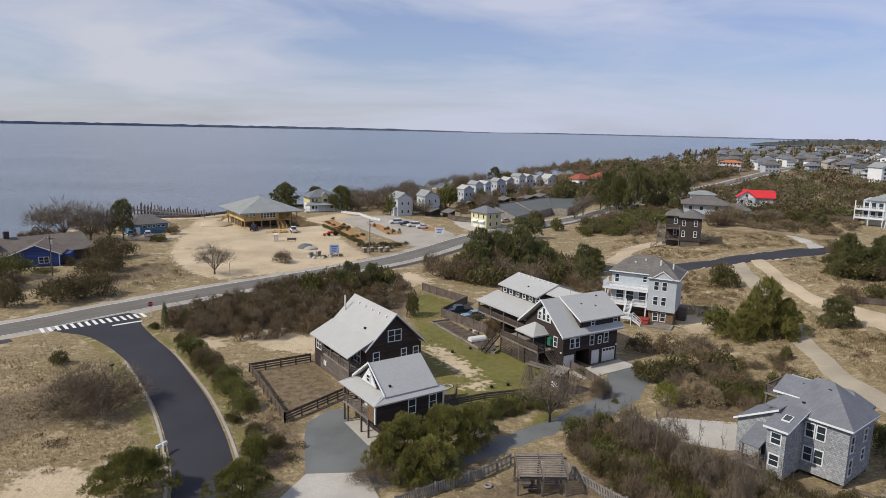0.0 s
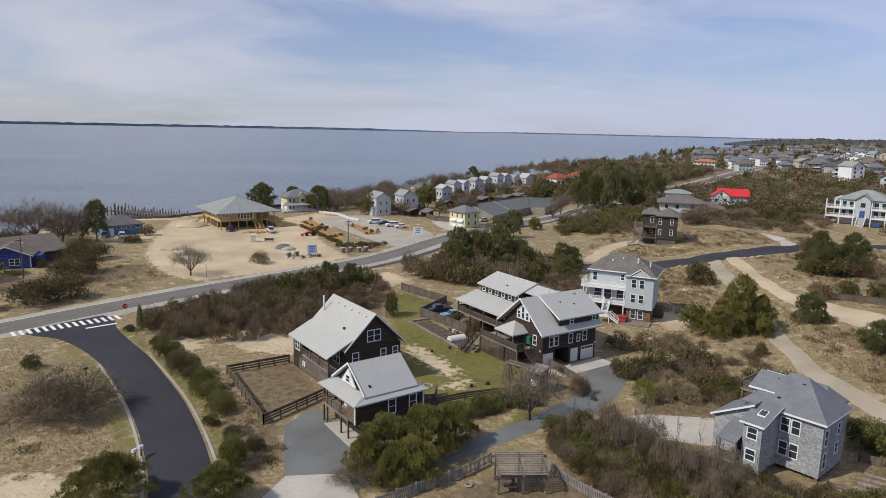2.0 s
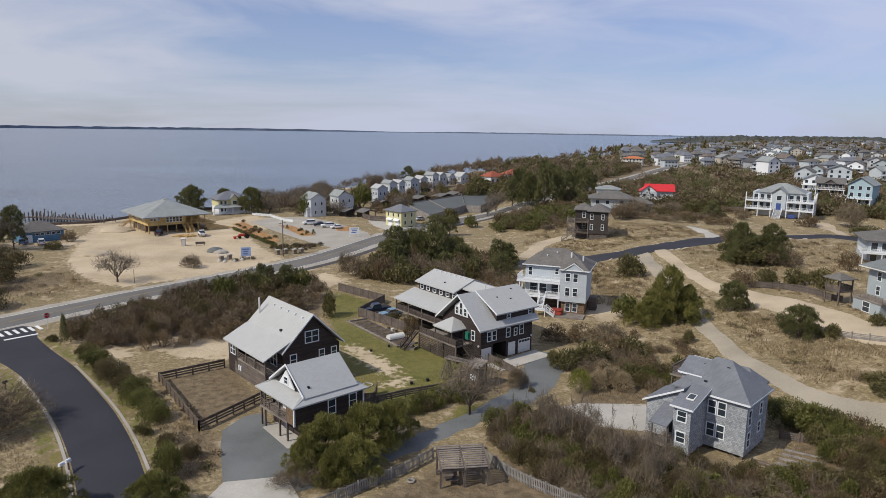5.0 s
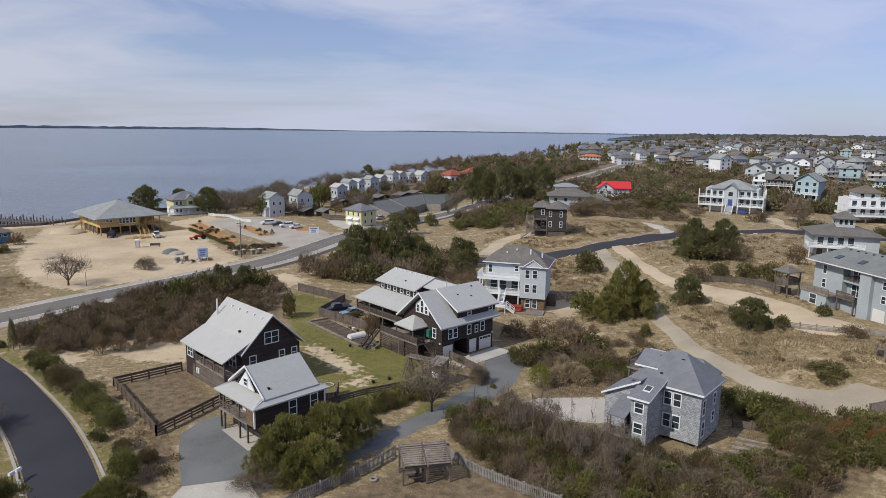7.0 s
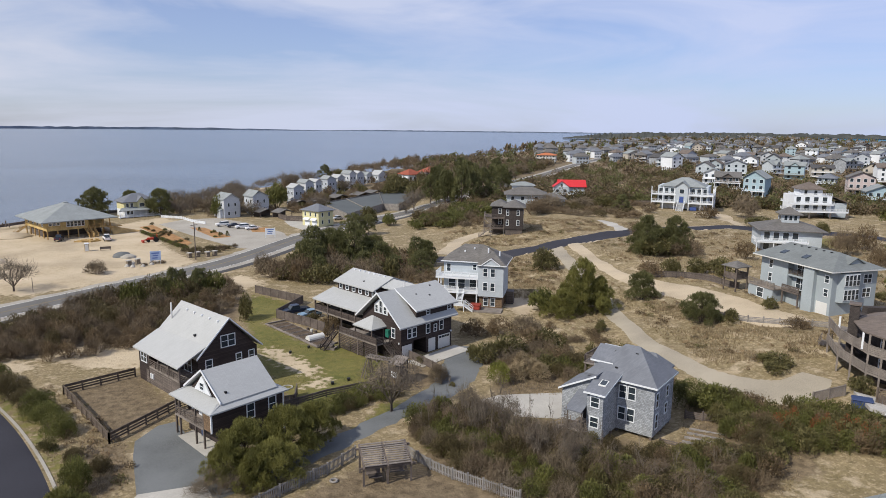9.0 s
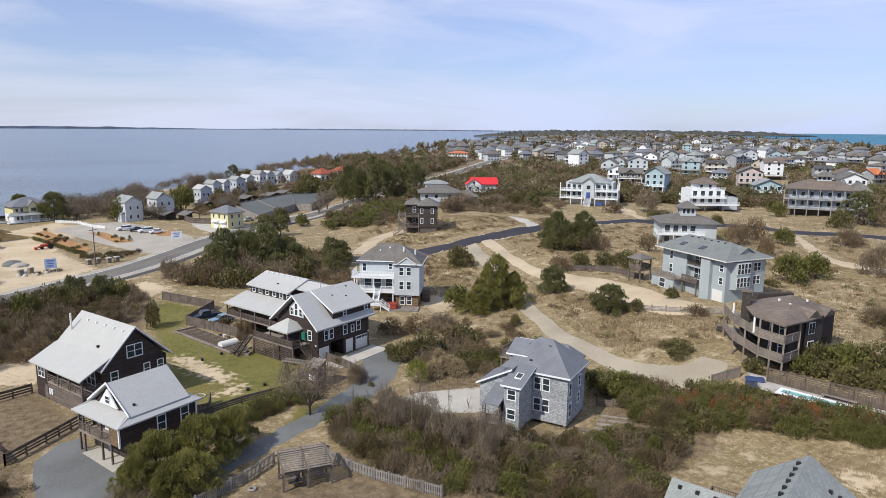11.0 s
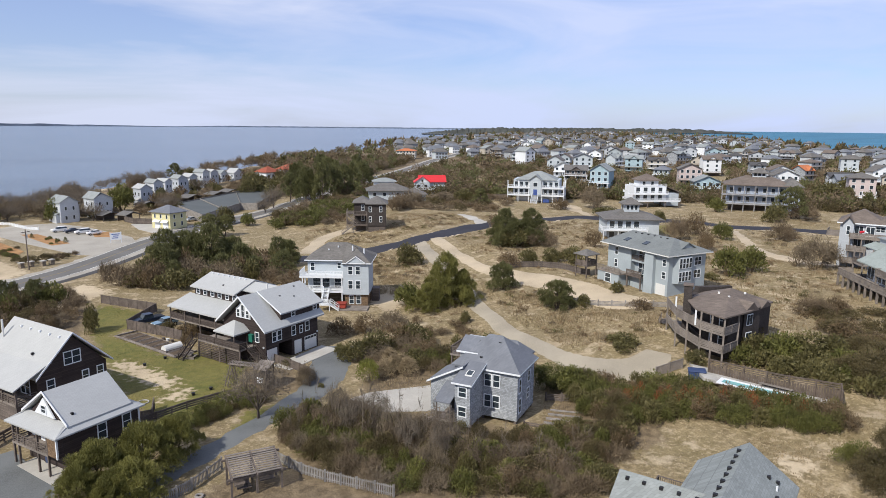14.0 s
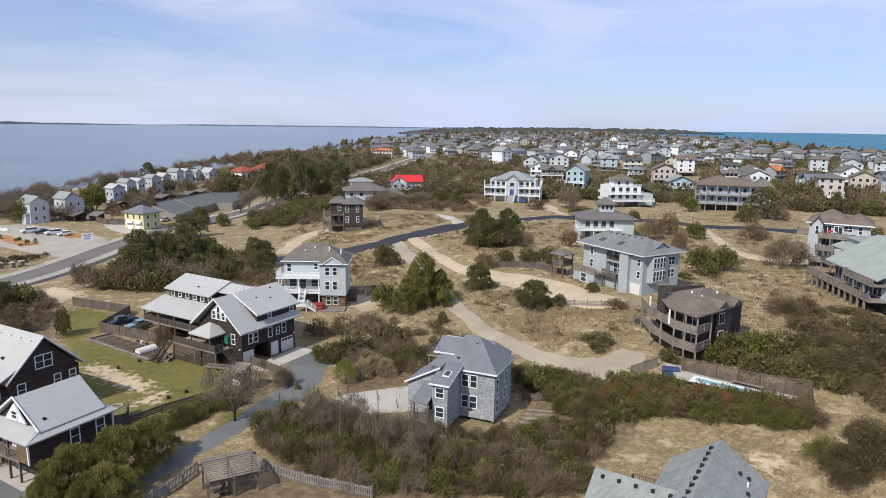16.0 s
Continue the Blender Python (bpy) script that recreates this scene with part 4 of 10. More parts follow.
trim_line(C, (2.98, -0.45, 7.4), (2.98, 5.05, 10.2), 0.08, 0.22)
part("wall", solid(B(), [(-0.06, 3.3, 6.7), (-0.06, 6.7, 6.7), (-0.06, 6.7, 8.1), (-0.06, 5, 9.4), (-0.06, 3.3, 8.1)][::-1], [(0.02, 3.3, 6.7), (0.02, 6.7, 6.7), (0.02, 6.7, 8.1), (0.02, 5, 9.4), (0.02, 3.3, 8.1)][::-1]), "white", C, "white gable panel round three windows")
for k, h in ((3.9, 1.1), (5.0, 1.9), (6.1, 1.1)):
    window(C, "W", -0.06, k, 6.9, 0.6, h)
for x, w, h in ((1.8, 0.7, 1.45), (2.9, 0.75, 1.45), (6.0, 0.75, 1.45), (7.7, 0.55, 1.1), (9.1, 0.8, 1.5)):
    window(C, "S", x, 0, 3.35, w, h)
window(C, "S", 6.1, 0.1, 6.5, 0.65, 0.85)
window(C, "S", 11.1, 0.1, 6.5, 0.7, 0.85)
window(C, "W", 0, 1.9, 3.4, 0.75, 1.45)
door(C, "S", 1.25, 0, 0.1, 2.1, 2.2, "garage", "garage_door", 4)
door(C, "S", 6.9, 0, 0.1, 1.6, 2.2, "garage", "garage_door", 4)
g = door(C, "S", 9.8, 0, 0.1, 2.8, 2.25, "garage", "garage_door", 4)
for i in range(4):
    part("pane", wall_box(B(), "S", (9.8, 0), -1.25 + i * 0.65, -0.7 + i * 0.65, 0.05, 0.09, 1.85, 2.2), "glass", g)
part("wall_lamp", box(B(), 11.3, 11.5, -0.2, 0, 2.5, 2.75), "white", C)
part("wall_lamp", box(B(), -0.2, 0, 0.3, 0.5, 2.6, 2.85), "white", C)
# wing with the upper row of windows
body(C, rect(6.2, 14.6, 14.3, 25.6), 0, 7.95, "brown_siding")
body(C, rect(7.6, 14.6, 9.5, 14.3), 0, 7.7, "brown_siding")
body(C, rect(6.2, 7.6, 9.5, 14.3), 0, 5.6, "brown_siding")
rp = Planes()
rp.add([(5.6, 14.0, 7.95), (10.4, 14.0, 9.75), (10.4, 26.2, 9.75), (5.6, 26.2, 7.95)], 0.2)
rp.add([(10.4, 14.0, 9.75), (15.2, 14.0, 7.95), (15.2, 26.2, 7.95), (10.4, 26.2, 9.75)], 0.2)
rp.add([(7.6, 8.0, 8.45), (10.4, 8.0, 9.45), (10.4, 14.4, 9.45), (7.6, 14.4, 8.45)], 0.2)
rp.add([(10.4, 8.0, 9.45), (15.0, 8.0, 7.75), (15.0, 14.4, 7.75), (10.4, 14.4, 9.45)], 0.2)
rp.put("roof", "metal_roof", C)
rp = Planes()
rp.add([(1.4, 11.0, 5.1), (6.3, 11.0, 6.5), (6.3, 27.2, 6.5), (1.4, 27.2, 5.1)], 0.2)
rp.add([(1.4, 27.2, 5.1), (6.3, 26.2, 6.4), (14, 26.2, 6.4), (14, 28.2, 5.1)], 0.2)
rp.put("porch_roof", "metal_roof", C)
part("wall", solid(B(), [(6.2, 14.3, 7.8), (14.6, 14.3, 7.8), (10.4, 14.3, 9.5)], [(6.2, 25.6, 7.8), (14.6, 25.6, 7.8), (10.4, 25.6, 9.5)]), "brown_siding", C)
for i in range(6):
    window(C, "W", 6.2, 24.6 - i * 2.0, 6.75, 0.8, 1.0)
vents(C, [(9.9, 25.0 - i * 1.5, 9.6) for i in range(7)])
vents(C, [(7.4, 19, 8.65), (6.0, 3.0, 9.25), (8.4, 2.2, 8.85), (10.3, 4.2, 9.9)], "black", 0.25)
part("chimney_pipe", rod(B(), (6.2, 6.2, 9.0), (6.2, 6.2, 10.9), 0.14, n=10), "garage", C, "pale metal flue pipe")
deck(C, rect(1.7, 6.2, 10, 27), 3.0)
railing(C, [(1.8, 10.2), (1.8, 26.9), (6.1, 26.9)], 3.0, "dark_deck", 1.0, solid_boards=True)
posts(C, [(1.8, 10.3 + i * 4.15) for i in range(5)], 0, 5.1)
for y in (13, 16, 19, 22, 25):
    window(C, "W", 6.2, y, 3.1, 1.0, 2.0, True)
# entry deck with its own small roof, lattice and stairs
deck(C, rect(-3.3, 0, 2.2, 12.5), 2.8)
hip(C, -3.2, 1.4, 3.6, 8.6, 4.9, 6.4, "metal_roof")
posts(C, [(-2.9, 3.9), (-2.9, 8.3), (-0.4, 3.9)], 2.8, 4.8, "rail", 0.16)
posts(C, [(-3.2, 2.3), (-3.2, 7.2), (-3.2, 12.4)], 0, 2.8)
railing(C, [(-3.2, 12.4), (-3.2, 2.3), (-1.9, 2.3)], 2.8, "dark_deck", 1.0, solid_boards=True)
for y0, y1 in ((2.4, 5.4), (5.7, 9.0), (9.2, 12.2)):
    bm = B()
    for i in range(9):
        box(bm, -3.28, -3.2, y0, y1, 0.15 + i * 0.29, 0.33 + i * 0.29)
    part("lattice", bm, "dark_deck", C, "dark weathered slatted screen under the deck")
part("awning", box(B(), -0.5, 0.2, 2.6, 3.4, 3.3, 4.5), weathered("green_cloth", (0.02, 0.16, 0.11), 0.9), C, "green cloth by the entry")
stairs(C, (-1.3, 2.2, 2.8), (-1.3, -1.8, 0.1), 1.3, "dark_deck")
stairs(C, (-3.3, 13.2, 2.9), (-6.2, 13.2, 0.1), 1.2, "dark_deck")

# ---- the pale grey house with white decks ----
D = house("house", 43.7, 124.16, -27, "pale grey sided beach house with white balconies and brown roof", 0, size=(0.931, 0.886, 1.035))
body(D, rect(-5.2, 0.3, 0.2, 8.4), 2.4, 8.6, "grey_siding")
body(D, rect(-4.9, 0.0, 0.8, 8.2), 0, 2.4, "cedar_panel")
body(D, rect(-13.4, -5.2, 3.4, 11.4), 2.9, 8.6, "grey_siding")
body(D, rect(-13.0, -5.2, 4.5, 11.0), 0, 2.9, "old_wood")
rp = Planes()
e = [(-14.0, 2.7, 8.65), (-5.4, 2.7, 8.65), (-5.4, -0.3, 8.65), (0.9, -0.3, 8.65), (0.9, 9.0, 8.65), (0.9, 12.0, 8.65), (-14.0, 12.0, 8.65)]
for tri in ([e[0], e[1], (-5.2, 7.3, 11.6), (-9.4, 7.3, 11.6)], [e[6], e[0], (-9.4, 7.3, 11.6)], [e[5], e[6], (-9.4, 7.3, 11.6), (-5.2, 7.3, 11.6)],
            [e[4], e[5], (-5.2, 7.3, 11.6)], [e[3], e[4], (-5.2, 7.3, 11.6), (-2.25, 4.2, 11.0)], [e[2], e[3], (-2.25, 2.6, 11.0), (-2.25, 2.6, 11.0)][:3], [e[1], e[2], (-2.25, 2.6, 11.0), (-5.2, 7.3, 11.6)],
            [e[3], (-2.25, 4.2, 11.0), (-2.25, 2.6, 11.0)]):
    rp.add(tri, 0.2)
rp.put("roof", "brown_roof", D)
gable_y(D, -4.4, -0.3, -0.45, 3.2, 8.75, 10.0, "brown_roof", 0.16)
gable_wall(D, "S", -0.35, -2.35, 1.7, 8.7, 9.75, "grey_siding")
trim_line(D, (-4.4, -0.5, 8.6), (-2.35, -0.5, 9.9), 0.08, 0.2)
trim_line(D, (-2.35, -0.5, 9.9), (-0.3, -0.5, 8.6), 0.08, 0.2)
trim_line(D, (-5.4, -0.33, 8.5), (0.9, -0.33, 8.5), 0.06, 0.2)
trim_line(D, (-14, 2.67, 8.5), (-5.4, 2.67, 8.5), 0.06, 0.2)
trim_line(D, (0.93, -0.3, 8.5), (0.93, 11, 8.5), 0.06, 0.2)
vents(D, [(-9.0, 5.2, 10.4), (-7.0, 6.0, 10.9)], "white", 0.3)
for x, y, z in ((-3.4, 2.7, 10.9), (-1.0, 3.2, 10.3)):
    part("roof_pipe", rod(B(), (x, y, z - 0.3), (x, y, z + 0.7), 0.16, n=8), "white", D)
for x in (-3.6, -2.0):
    for z in (6.4, 3.6):
        window(D, "S", x, 0.2, z, 0.85, 1.5)
for x in (-3.5, -2.0):
    window(D, "S", x, 0.8, 0.5, 0.9, 1.5)
window(D, "S", -12.3, 3.4, 6.5, 0.8, 1.5)
window(D, "S", -6.5, 3.4, 7.0, 0.7, 1.0)
window(D, "E", 0.3, 6.5, 7.2, 0.8, 0.8)
for x in (-11.5, -9.4, -6.8):
    window(D, "S", x, 3.4, 3.1, 1.5, 2.1)
deck(D, [(-14.6, 0.3), (-5.2, 0.3), (-5.2, 3.4), (-13.4, 3.4), (-14.6, 5.4)], 5.9, "white", 0.35)
deck(D, rect(-14.2, -5.2, 0.3, 3.4), 3.05, "white", 0.35)
railing(D, [(-14.5, 5.4), (-14.5, 0.4), (-5.3, 0.4)], 5.9, "white", 1.0, 0.16)
railing(D, [(-14.1, 3.2), (-14.1, 0.4), (-9.6, 0.4)], 3.05, "white", 1.0, 0.16)
railing(D, [(-8.0, 0.4), (-5.3, 0.4)], 3.05, "white", 1.0, 0.16)
posts(D, [(-14.0, 0.5), (-9.8, 0.5)], 0, 8.6 - 2.6, "white", 0.22)
posts(D, [(-5.5, 0.5), (-14.0, 3.2)], 0, 5.6, "white", 0.22)
stairs(D, (-8.8, 0.3, 3.05), (-8.8, -2.6, 1.3), 1.2, "white")
deck(D, rect(-10.0, -7.4, -4.0, -2.6), 1.3, "white", 0.2)
railing(D, [(-10, -2.6), (-10, -3.95), (-7.5, -3.95)], 1.3, "white", 0.95, 0.16)
posts(D, [(-9.9, -3.9), (-7.5, -3.9)], 0, 1.2, "white", 0.14)
stairs(D, (-7.4, -3.3, 1.3), (-5.6, -3.3, 0.1), 1.0, "white")
deck(D, rect(-6.2, 0.4, -3.6, 0.2), 0.25, "deck", 0.3)
part("stair_tower", box(B(), 0.3, 1.9, 5.5, 7.8, 0, 2.6), "old_wood", D, "weathered timber steps at the side")
hot_tub = new("hot_tub")
hot_tub.matrix_world = D.matrix_world @ pose(-5.3, -1.7, 0.25)
tagged(hot_tub, "red-brown covered hot tub beside the deck", "hot tub")
bm = box(B(), -1.1, 1.1, -1.1, 1.1, 0, 0.85)
bmesh.ops.bevel(bm, geom=bm.edges[:], offset=0.12, segments=2, affect="EDGES")
part("shell", bm, "rust_red", hot_tub)
bm = box(B(), -1.15, 1.15, -1.15, 1.15, 0.86, 0.98)
bmesh.ops.bevel(bm, geom=bm.edges[:], offset=0.05, segments=2, affect="EDGES")
part("cover", bm, "rust_red", hot_tub, "padded red-brown cover")

# ---- the grey shingled house ----
E = house("house", 42.1, 65.25, 39, "grey cedar-shingled house on piles with a blue-grey roof", 0)
body(E, rect(0.2, 6.7, 0.1, 8.4), 0.45, 6.55, "shingle")
body(E, rect(-3.95, 0.2, 4.6, 6.6), 0.45, 5.9, "shingle")
body(E, rect(-1.5, 5.2, 6.6, 11.0), 0.6, 4.6, "shingle")
body(E, rect(6.7, 9.9, 1.6, 8.6), 0.6, 6.2, "shingle")
part("wall", solid(B(), [(-1.5, 6.6, 4.55), (-1.5, 11.0, 4.55), (-1.5, 6.6, 6.85)], [(3, 6.6, 4.55), (3, 11.0, 4.55), (3, 6.6, 6.85)]), "shingle", E)
for x, y in [(a, b) for a in (0.45, 3.5, 6.4) for b in (0.35, 4.6, 8.1)] + [(-3.7, 4.6), (-3.7, 6.35), (-1.2, 10.7), (2.0, 10.7), (-1.6, 4.55), (9.6, 1.9), (9.6, 5.0)]:
    part("stilt", box(B(), x - 0.15, x + 0.15, y - 0.15, y + 0.15, 0, 0.65), "rail", E)
for i in range(4):
    part("cross_brace", beam(B(), (0.9 + 1.6 * i, 0.35, 0.02), (1.9 + 1.6 * i, 0.35, 0.5), 0.06, 0.1), "rail", E)
hip(E, -0.2, 7.1, -0.3, 8.8, 6.65, 10.05, "grey_roof")
part("roof", slab(B(), [(-4.35, 4.25, 5.95), (-4.35, 6.9, 5.95), (0.7, 6.9, 7.3), (0.7, 4.25, 7.3)][::-1], 0.18), "grey_roof", E)
part("roof", slab(B(), [(-1.85, 11.4, 4.55), (-1.85, 6.5, 7.12), (4.0, 6.5, 7.12), (4.0, 11.4, 4.55)][::-1], 0.2), "grey_roof", E)
hip(E, 6.5, 10.3, 1.2, 9.0, 6.25, 8.0, "grey_roof")
# the dormer on the upper roof
part("dormer_wall", solid(B(), [(1.5, 5.9, 6.4), (4.6, 5.9, 6.4), (4.6, 8.3, 6.4), (1.5, 8.3, 6.4)], [(1.5, 5.9, 8.0), (4.6, 5.9, 9.2), (4.6, 8.3, 9.2), (1.5, 8.3, 8.0)]), "shingle", E)
part("dormer_roof", slab(B(), [(1.2, 5.8, 8.0), (4.0, 5.8, 9.3), (4.0, 8.7, 9.3), (1.2, 8.7, 8.0)], 0.14), "grey_roof", E)
trim_line(E, (1.17, 5.8, 7.82), (1.17, 8.7, 7.82), 0.07, 0.2)
trim_line(E, (-1.88, 11.4, 4.38), (-1.88, 6.5, 6.95), 0.08, 0.22)
trim_line(E, (-0.23, -0.3, 6.47), (-0.23, 4.6, 6.47), 0.07, 0.2)
trim_line(E, (-0.2, -0.33, 6.47), (7.1, -0.33, 6.47), 0.05, 0.18, "grey_siding")
trim_line(E, (-4.38, 4.25, 5.78), (-4.38, 6.9, 5.78), 0.07, 0.2)
trim_line(E, (-4.35, 4.22, 5.8), (0.6, 4.22, 7.1), 0.05, 0.16, "grey_siding")
for z in (4.45, 1.75):
    for k in (-0.56, 0.56):
        window(E, "W", 0.2, 3.4 + k, z, 0.8, 1.5)
for z in (4.2, 1.75):
    window(E, "W", -3.95, 5.6, z, 0.95, 1.15)
for x, z, w, h in ((1.1, 3.9, 0.75, 1.7), (4.5, 4.3, 0.7, 1.3), (1.2, 1.3, 0.75, 1.7), (4.3, 2.2, 0.7, 1.2)):
    window(E, "S", x, 0.1, z, w, h)
sk = part("skylight", slab(B(), [(-2.7, 4.95, 6.50), (-1.6, 4.95, 6.80), (-1.6, 5.85, 6.80), (-2.7, 5.85, 6.50)], 0.2), "garage", E, "dark skylight in the roof")
part("pane", slab(B(), [(-2.58, 5.06, 6.56), (-1.72, 5.06, 6.80), (-1.72, 5.74, 6.80), (-2.58, 5.74, 6.56)], 0.02), "glass", sk)
vents(E, [(1.0, 5.2, 7.65), (0.8, 6.9, 7.3), (2.8, 3.4, 9.25), (4.2, 3.6, 9.25), (5.9, 3.4, 7.85), (8.6, 3.4, 7.6), (3.2, 6.2, 8.9)], "black", 0.34)
part("roof_pipe", rod(B(), (6.0, 2.6, 7.2), (6.0, 2.6, 8.0), 0.06, n=8), "white", E)
# porch in the nook, its roof and the entry steps
deck(E, rect(-5.1, -1.5, 6.6, 8.6), 1.35, "deck")
railing(E, [(-3.9, 6.65), (-5.0, 6.65), (-5.0, 8.5)], 1.35, "rail", 0.95, 0.14)
posts(E, [(-5.0, 6.7), (-5.0, 8.5)], 0, 3.6, "rail", 0.14)
part("porch_roof", slab(B(), [(-5.25, 6.65, 3.65), (-1.5, 6.65, 4.95), (-1.5, 8.8, 4.95), (-5.25, 8.8, 3.65)], 0.14), "grey_roof", E)
door(E, "W", -1.5, 7.6, 1.35, 1.0, 2.05, "black")
stairs(E, (-4.4, 8.6, 1.35), (-4.4, 11.0, 0.1), 1.2, "deck")
# roof deck behind
deck(E, rect(4.9, 10.0, 8.8, 11.3), 6.0, "deck")
railing(E, [(5.0, 8.9), (5.0, 11.2), (9.9, 11.2), (9.9, 8.9)], 6.0, "rail", 1.0, 0.2)
posts(E, [(5.1, 11.1), (9.8, 11.1), (9.8, 9.0)], 0, 6.0, "rail", 0.18)

# ---- the tall dark house up on the dune ----
Gh = house("house", 70.5, 199.6, -21.4, "tall dark weathered shingle house with stacked decks", 1.85, size=(0.912, 1.026, 1.065))
body(Gh, rect(0, 6.4, 0, 8), 2.4, 9.0, "dark_shingle")
body(Gh, rect(0.3, 6.1, 0.3, 7.7), -1.5, 2.4, "old_wood")
body(Gh, rect(-4.6, 0.2, 3, 10), 2.4, 9.0, "dark_shingle")
body(Gh, rect(-4.3, 0.2, 3.3, 9.7), -1.5, 2.4, "old_wood")
hip(Gh, -0.7, 7.1, -0.7, 8.6, 9.0, 10.9, "brown_roof")
hip(Gh, -5.3, 1.5, 2.4, 10.7, 9.0, 10.7, "brown_roof")
for x in (1.0, 4.6):
    for z in (6.6, 3.6):
        window(Gh, "S", x, 0, z, 0.75, 1.5)
for z in (6.7, 3.6):
    window(Gh, "S", -1.7, 3, z, 0.9, 1.5)
    window(Gh, "E", 6.4, 4.0, z, 0.8, 1.4)
    deck(Gh, rect(-4.8, -0.1, 0.4, 3), z - 1.1, "rail")
    railing(Gh, [(-4.7, 3), (-4.7, 0.5), (-0.2, 0.5)], z - 1.1, "rail", 1.0, 0.25)
    deck(Gh, rect(-7.4, -4.6, 3.5, 9), z - 1.1, "rail")
    railing(Gh, [(-4.7, 3.6), (-7.3, 3.6), (-7.3, 8.9)], z - 1.1, "rail", 1.0, 0.25)
posts(Gh, [(-4.7, 0.5), (-0.2, 0.5), (-7.3, 3.6), (-7.3, 8.9)], -1.5, 6.5, "deck", 0.22)
stairs(Gh, (-4.8, 1.8, 2.5), (-9.0, 1.8, -0.4), 1.3, "deck")
stairs(Gh, (-7.2, 3.0, 5.4), (-3.6, 3.0, 2.6), 1.1, "deck")

# ---- the blue-grey house with the bay windows ----
I_ = house("house", 92.5, 93.1, 2.5, "blue-grey three-storey house with white bay windows", 4.3, size=(0.93, 0.895, 1.0))
body(I_, rect(0, 10.6, 0.0, 7.0), -0.5, 8.15, "blue_grey")
body(I_, rect(0.6, 10.6, 7.0, 19.0), -0.5, 2.7, "blue_grey")
body(I_, rect(1.7, 10.6, 7.0, 11.5), 2.7, 8.1, "blue_grey")
body(I_, rect(0.4, 10.6, 11.5, 19.0), 2.7, 8.15, "blue_grey")
body(I_, rect(-0.8, 1.4, 3.6, 6.2), -0.5, 8.0, "blue_grey", "stair_tower")
rp = Planes()
r0, r1 = (5.6, 4.4, 10.5), (5.6, 17.0, 10.5)
ee = [(-1.2, -1.0, 8.2), (11.6, -1.0, 8.2), (11.6, 20.0, 8.2), (-1.2, 20.0, 8.2)]
for ring in ([ee[0], ee[1], r0], [ee[1], ee[2], r1, r0], [ee[2], ee[3], r1], [ee[3], ee[0], r0, r1]):
    rp.add(ring, 0.22)
rp.put("roof", "slate_roof", I_)
gable_y(I_, 4.0, 8.2, 0.6, 6.0, 9.0, 10.1, "slate_roof", 0.16)
gable_wall(I_, "S", 0.9, 6.1, 1.9, 8.9, 9.85, "blue_grey")
for a, b in ((ee[0], ee[1]), (ee[3], ee[0])):
    trim_line(I_, (a[0], a[1], 7.98), (b[0], b[1], 7.98), 0.08, 0.2, "garage")
vents(I_, [(4.9, 5.6 + 1.9 * i, 10.25) for i in range(6)], "black", 0.36)
for y in (7.8, 13.6):
    s = part("skylight", slab(B(), [(1.0, y, 9.06), (1.0, y + 1.3, 9.06), (2.3, y + 1.3, 9.49), (2.3, y, 9.49)], 0.2), "glass", I_, "dark skylight in the roof")
bay = part("bay_window", prism(B(), [(1.2, 0), (2.0, -0.9), (5.6, -0.9), (6.4, 0)], 2.6, 7.7), "blue_grey", I_)
for z, h in ((3.1, 1.7), (5.6, 1.8)):
    for i in range(4):
        w = part("window", wall_box(B(), "S", (2.45 + i * 0.9, -0.9), -0.4, 0.4, -0.02, 0.07, z - 0.12, z + h + 0.12), "white", I_)
        for k in (0, 1):
            part("pane", wall_box(B(), "S", (2.45 + i * 0.9, -0.9), -0.29, 0.29, 0.0, 0.10, z + k * h * 0.52, z + h * (0.46 + 0.54 * k)), "glass", w)
    window(I_, "S", 8.3, 0, z + 0.1, 0.85, 1.5, True)
for z, h in ((3.3, 1.5), (5.9, 1.4)):
    window(I_, "W", 0, 1.2, z + (0.2 if z < 4 else 0), 0.9, 1.2)
    window(I_, "W", 0.4, 16.2, z, 0.9, 1.5)
door(I_, "W", 0, 1.9, 0.0, 2.7, 2.3, "garage", "garage_door", 4)
deck(I_, rect(-0.8, 1.8, 7.0, 11.6), 2.7, "rail", 0.3)
railing(I_, [(-0.7, 7.0), (-0.7, 11.5)], 2.7, "old_wood", 1.0, solid_boards=True)
deck(I_, rect(0.6, 1.8, 7.0, 11.6), 5.5, "blue_grey", 0.3)
railing(I_, [(0.7, 7.0), (0.7, 11.5)], 5.5, "rail", 1.0, 0.2)
posts(I_, [(-0.6, 7.2), (-0.6, 11.3)], -0.5, 2.6, "rail", 0.26)
for z in (2.8, 5.6):
    window(I_, "W", 1.7, 9.2, z, 1.1, 2.1, True)
window(I_, "W", 0.58, 17.4, 0.6, 1.6, 1.8)
deck(I_, rect(-2.6, 0.5, 11.5, 19), 2.75, "deck", 0.3)
body(I_, rect(-2.4, 0.6, 12.0, 19.0), -0.5, 2.45, "blue_grey")
window(I_, "W", -2.4, 15.5, 0.5, 1.7, 1.7)
railing(I_, [(-2.5, 11.6), (-2.5, 19)], 2.75, "deck", 1.0, 0.2)
gz = new("gazebo")
gz.matrix_world = pose(89.6, 114.0, ground_z(89.6, 114.0), 0, 0, 10)
tagged(gz, "weathered wooden gazebo on posts beside the sandy drive", "gazebo")
deck(gz, rect(-1.6, 1.6, -1.6, 1.6), 2.7, "rail")
posts(gz, [(-1.5, -1.5), (1.5, -1.5), (1.5, 1.5), (-1.5, 1.5)], 0, 5.0, "rail", 0.2)
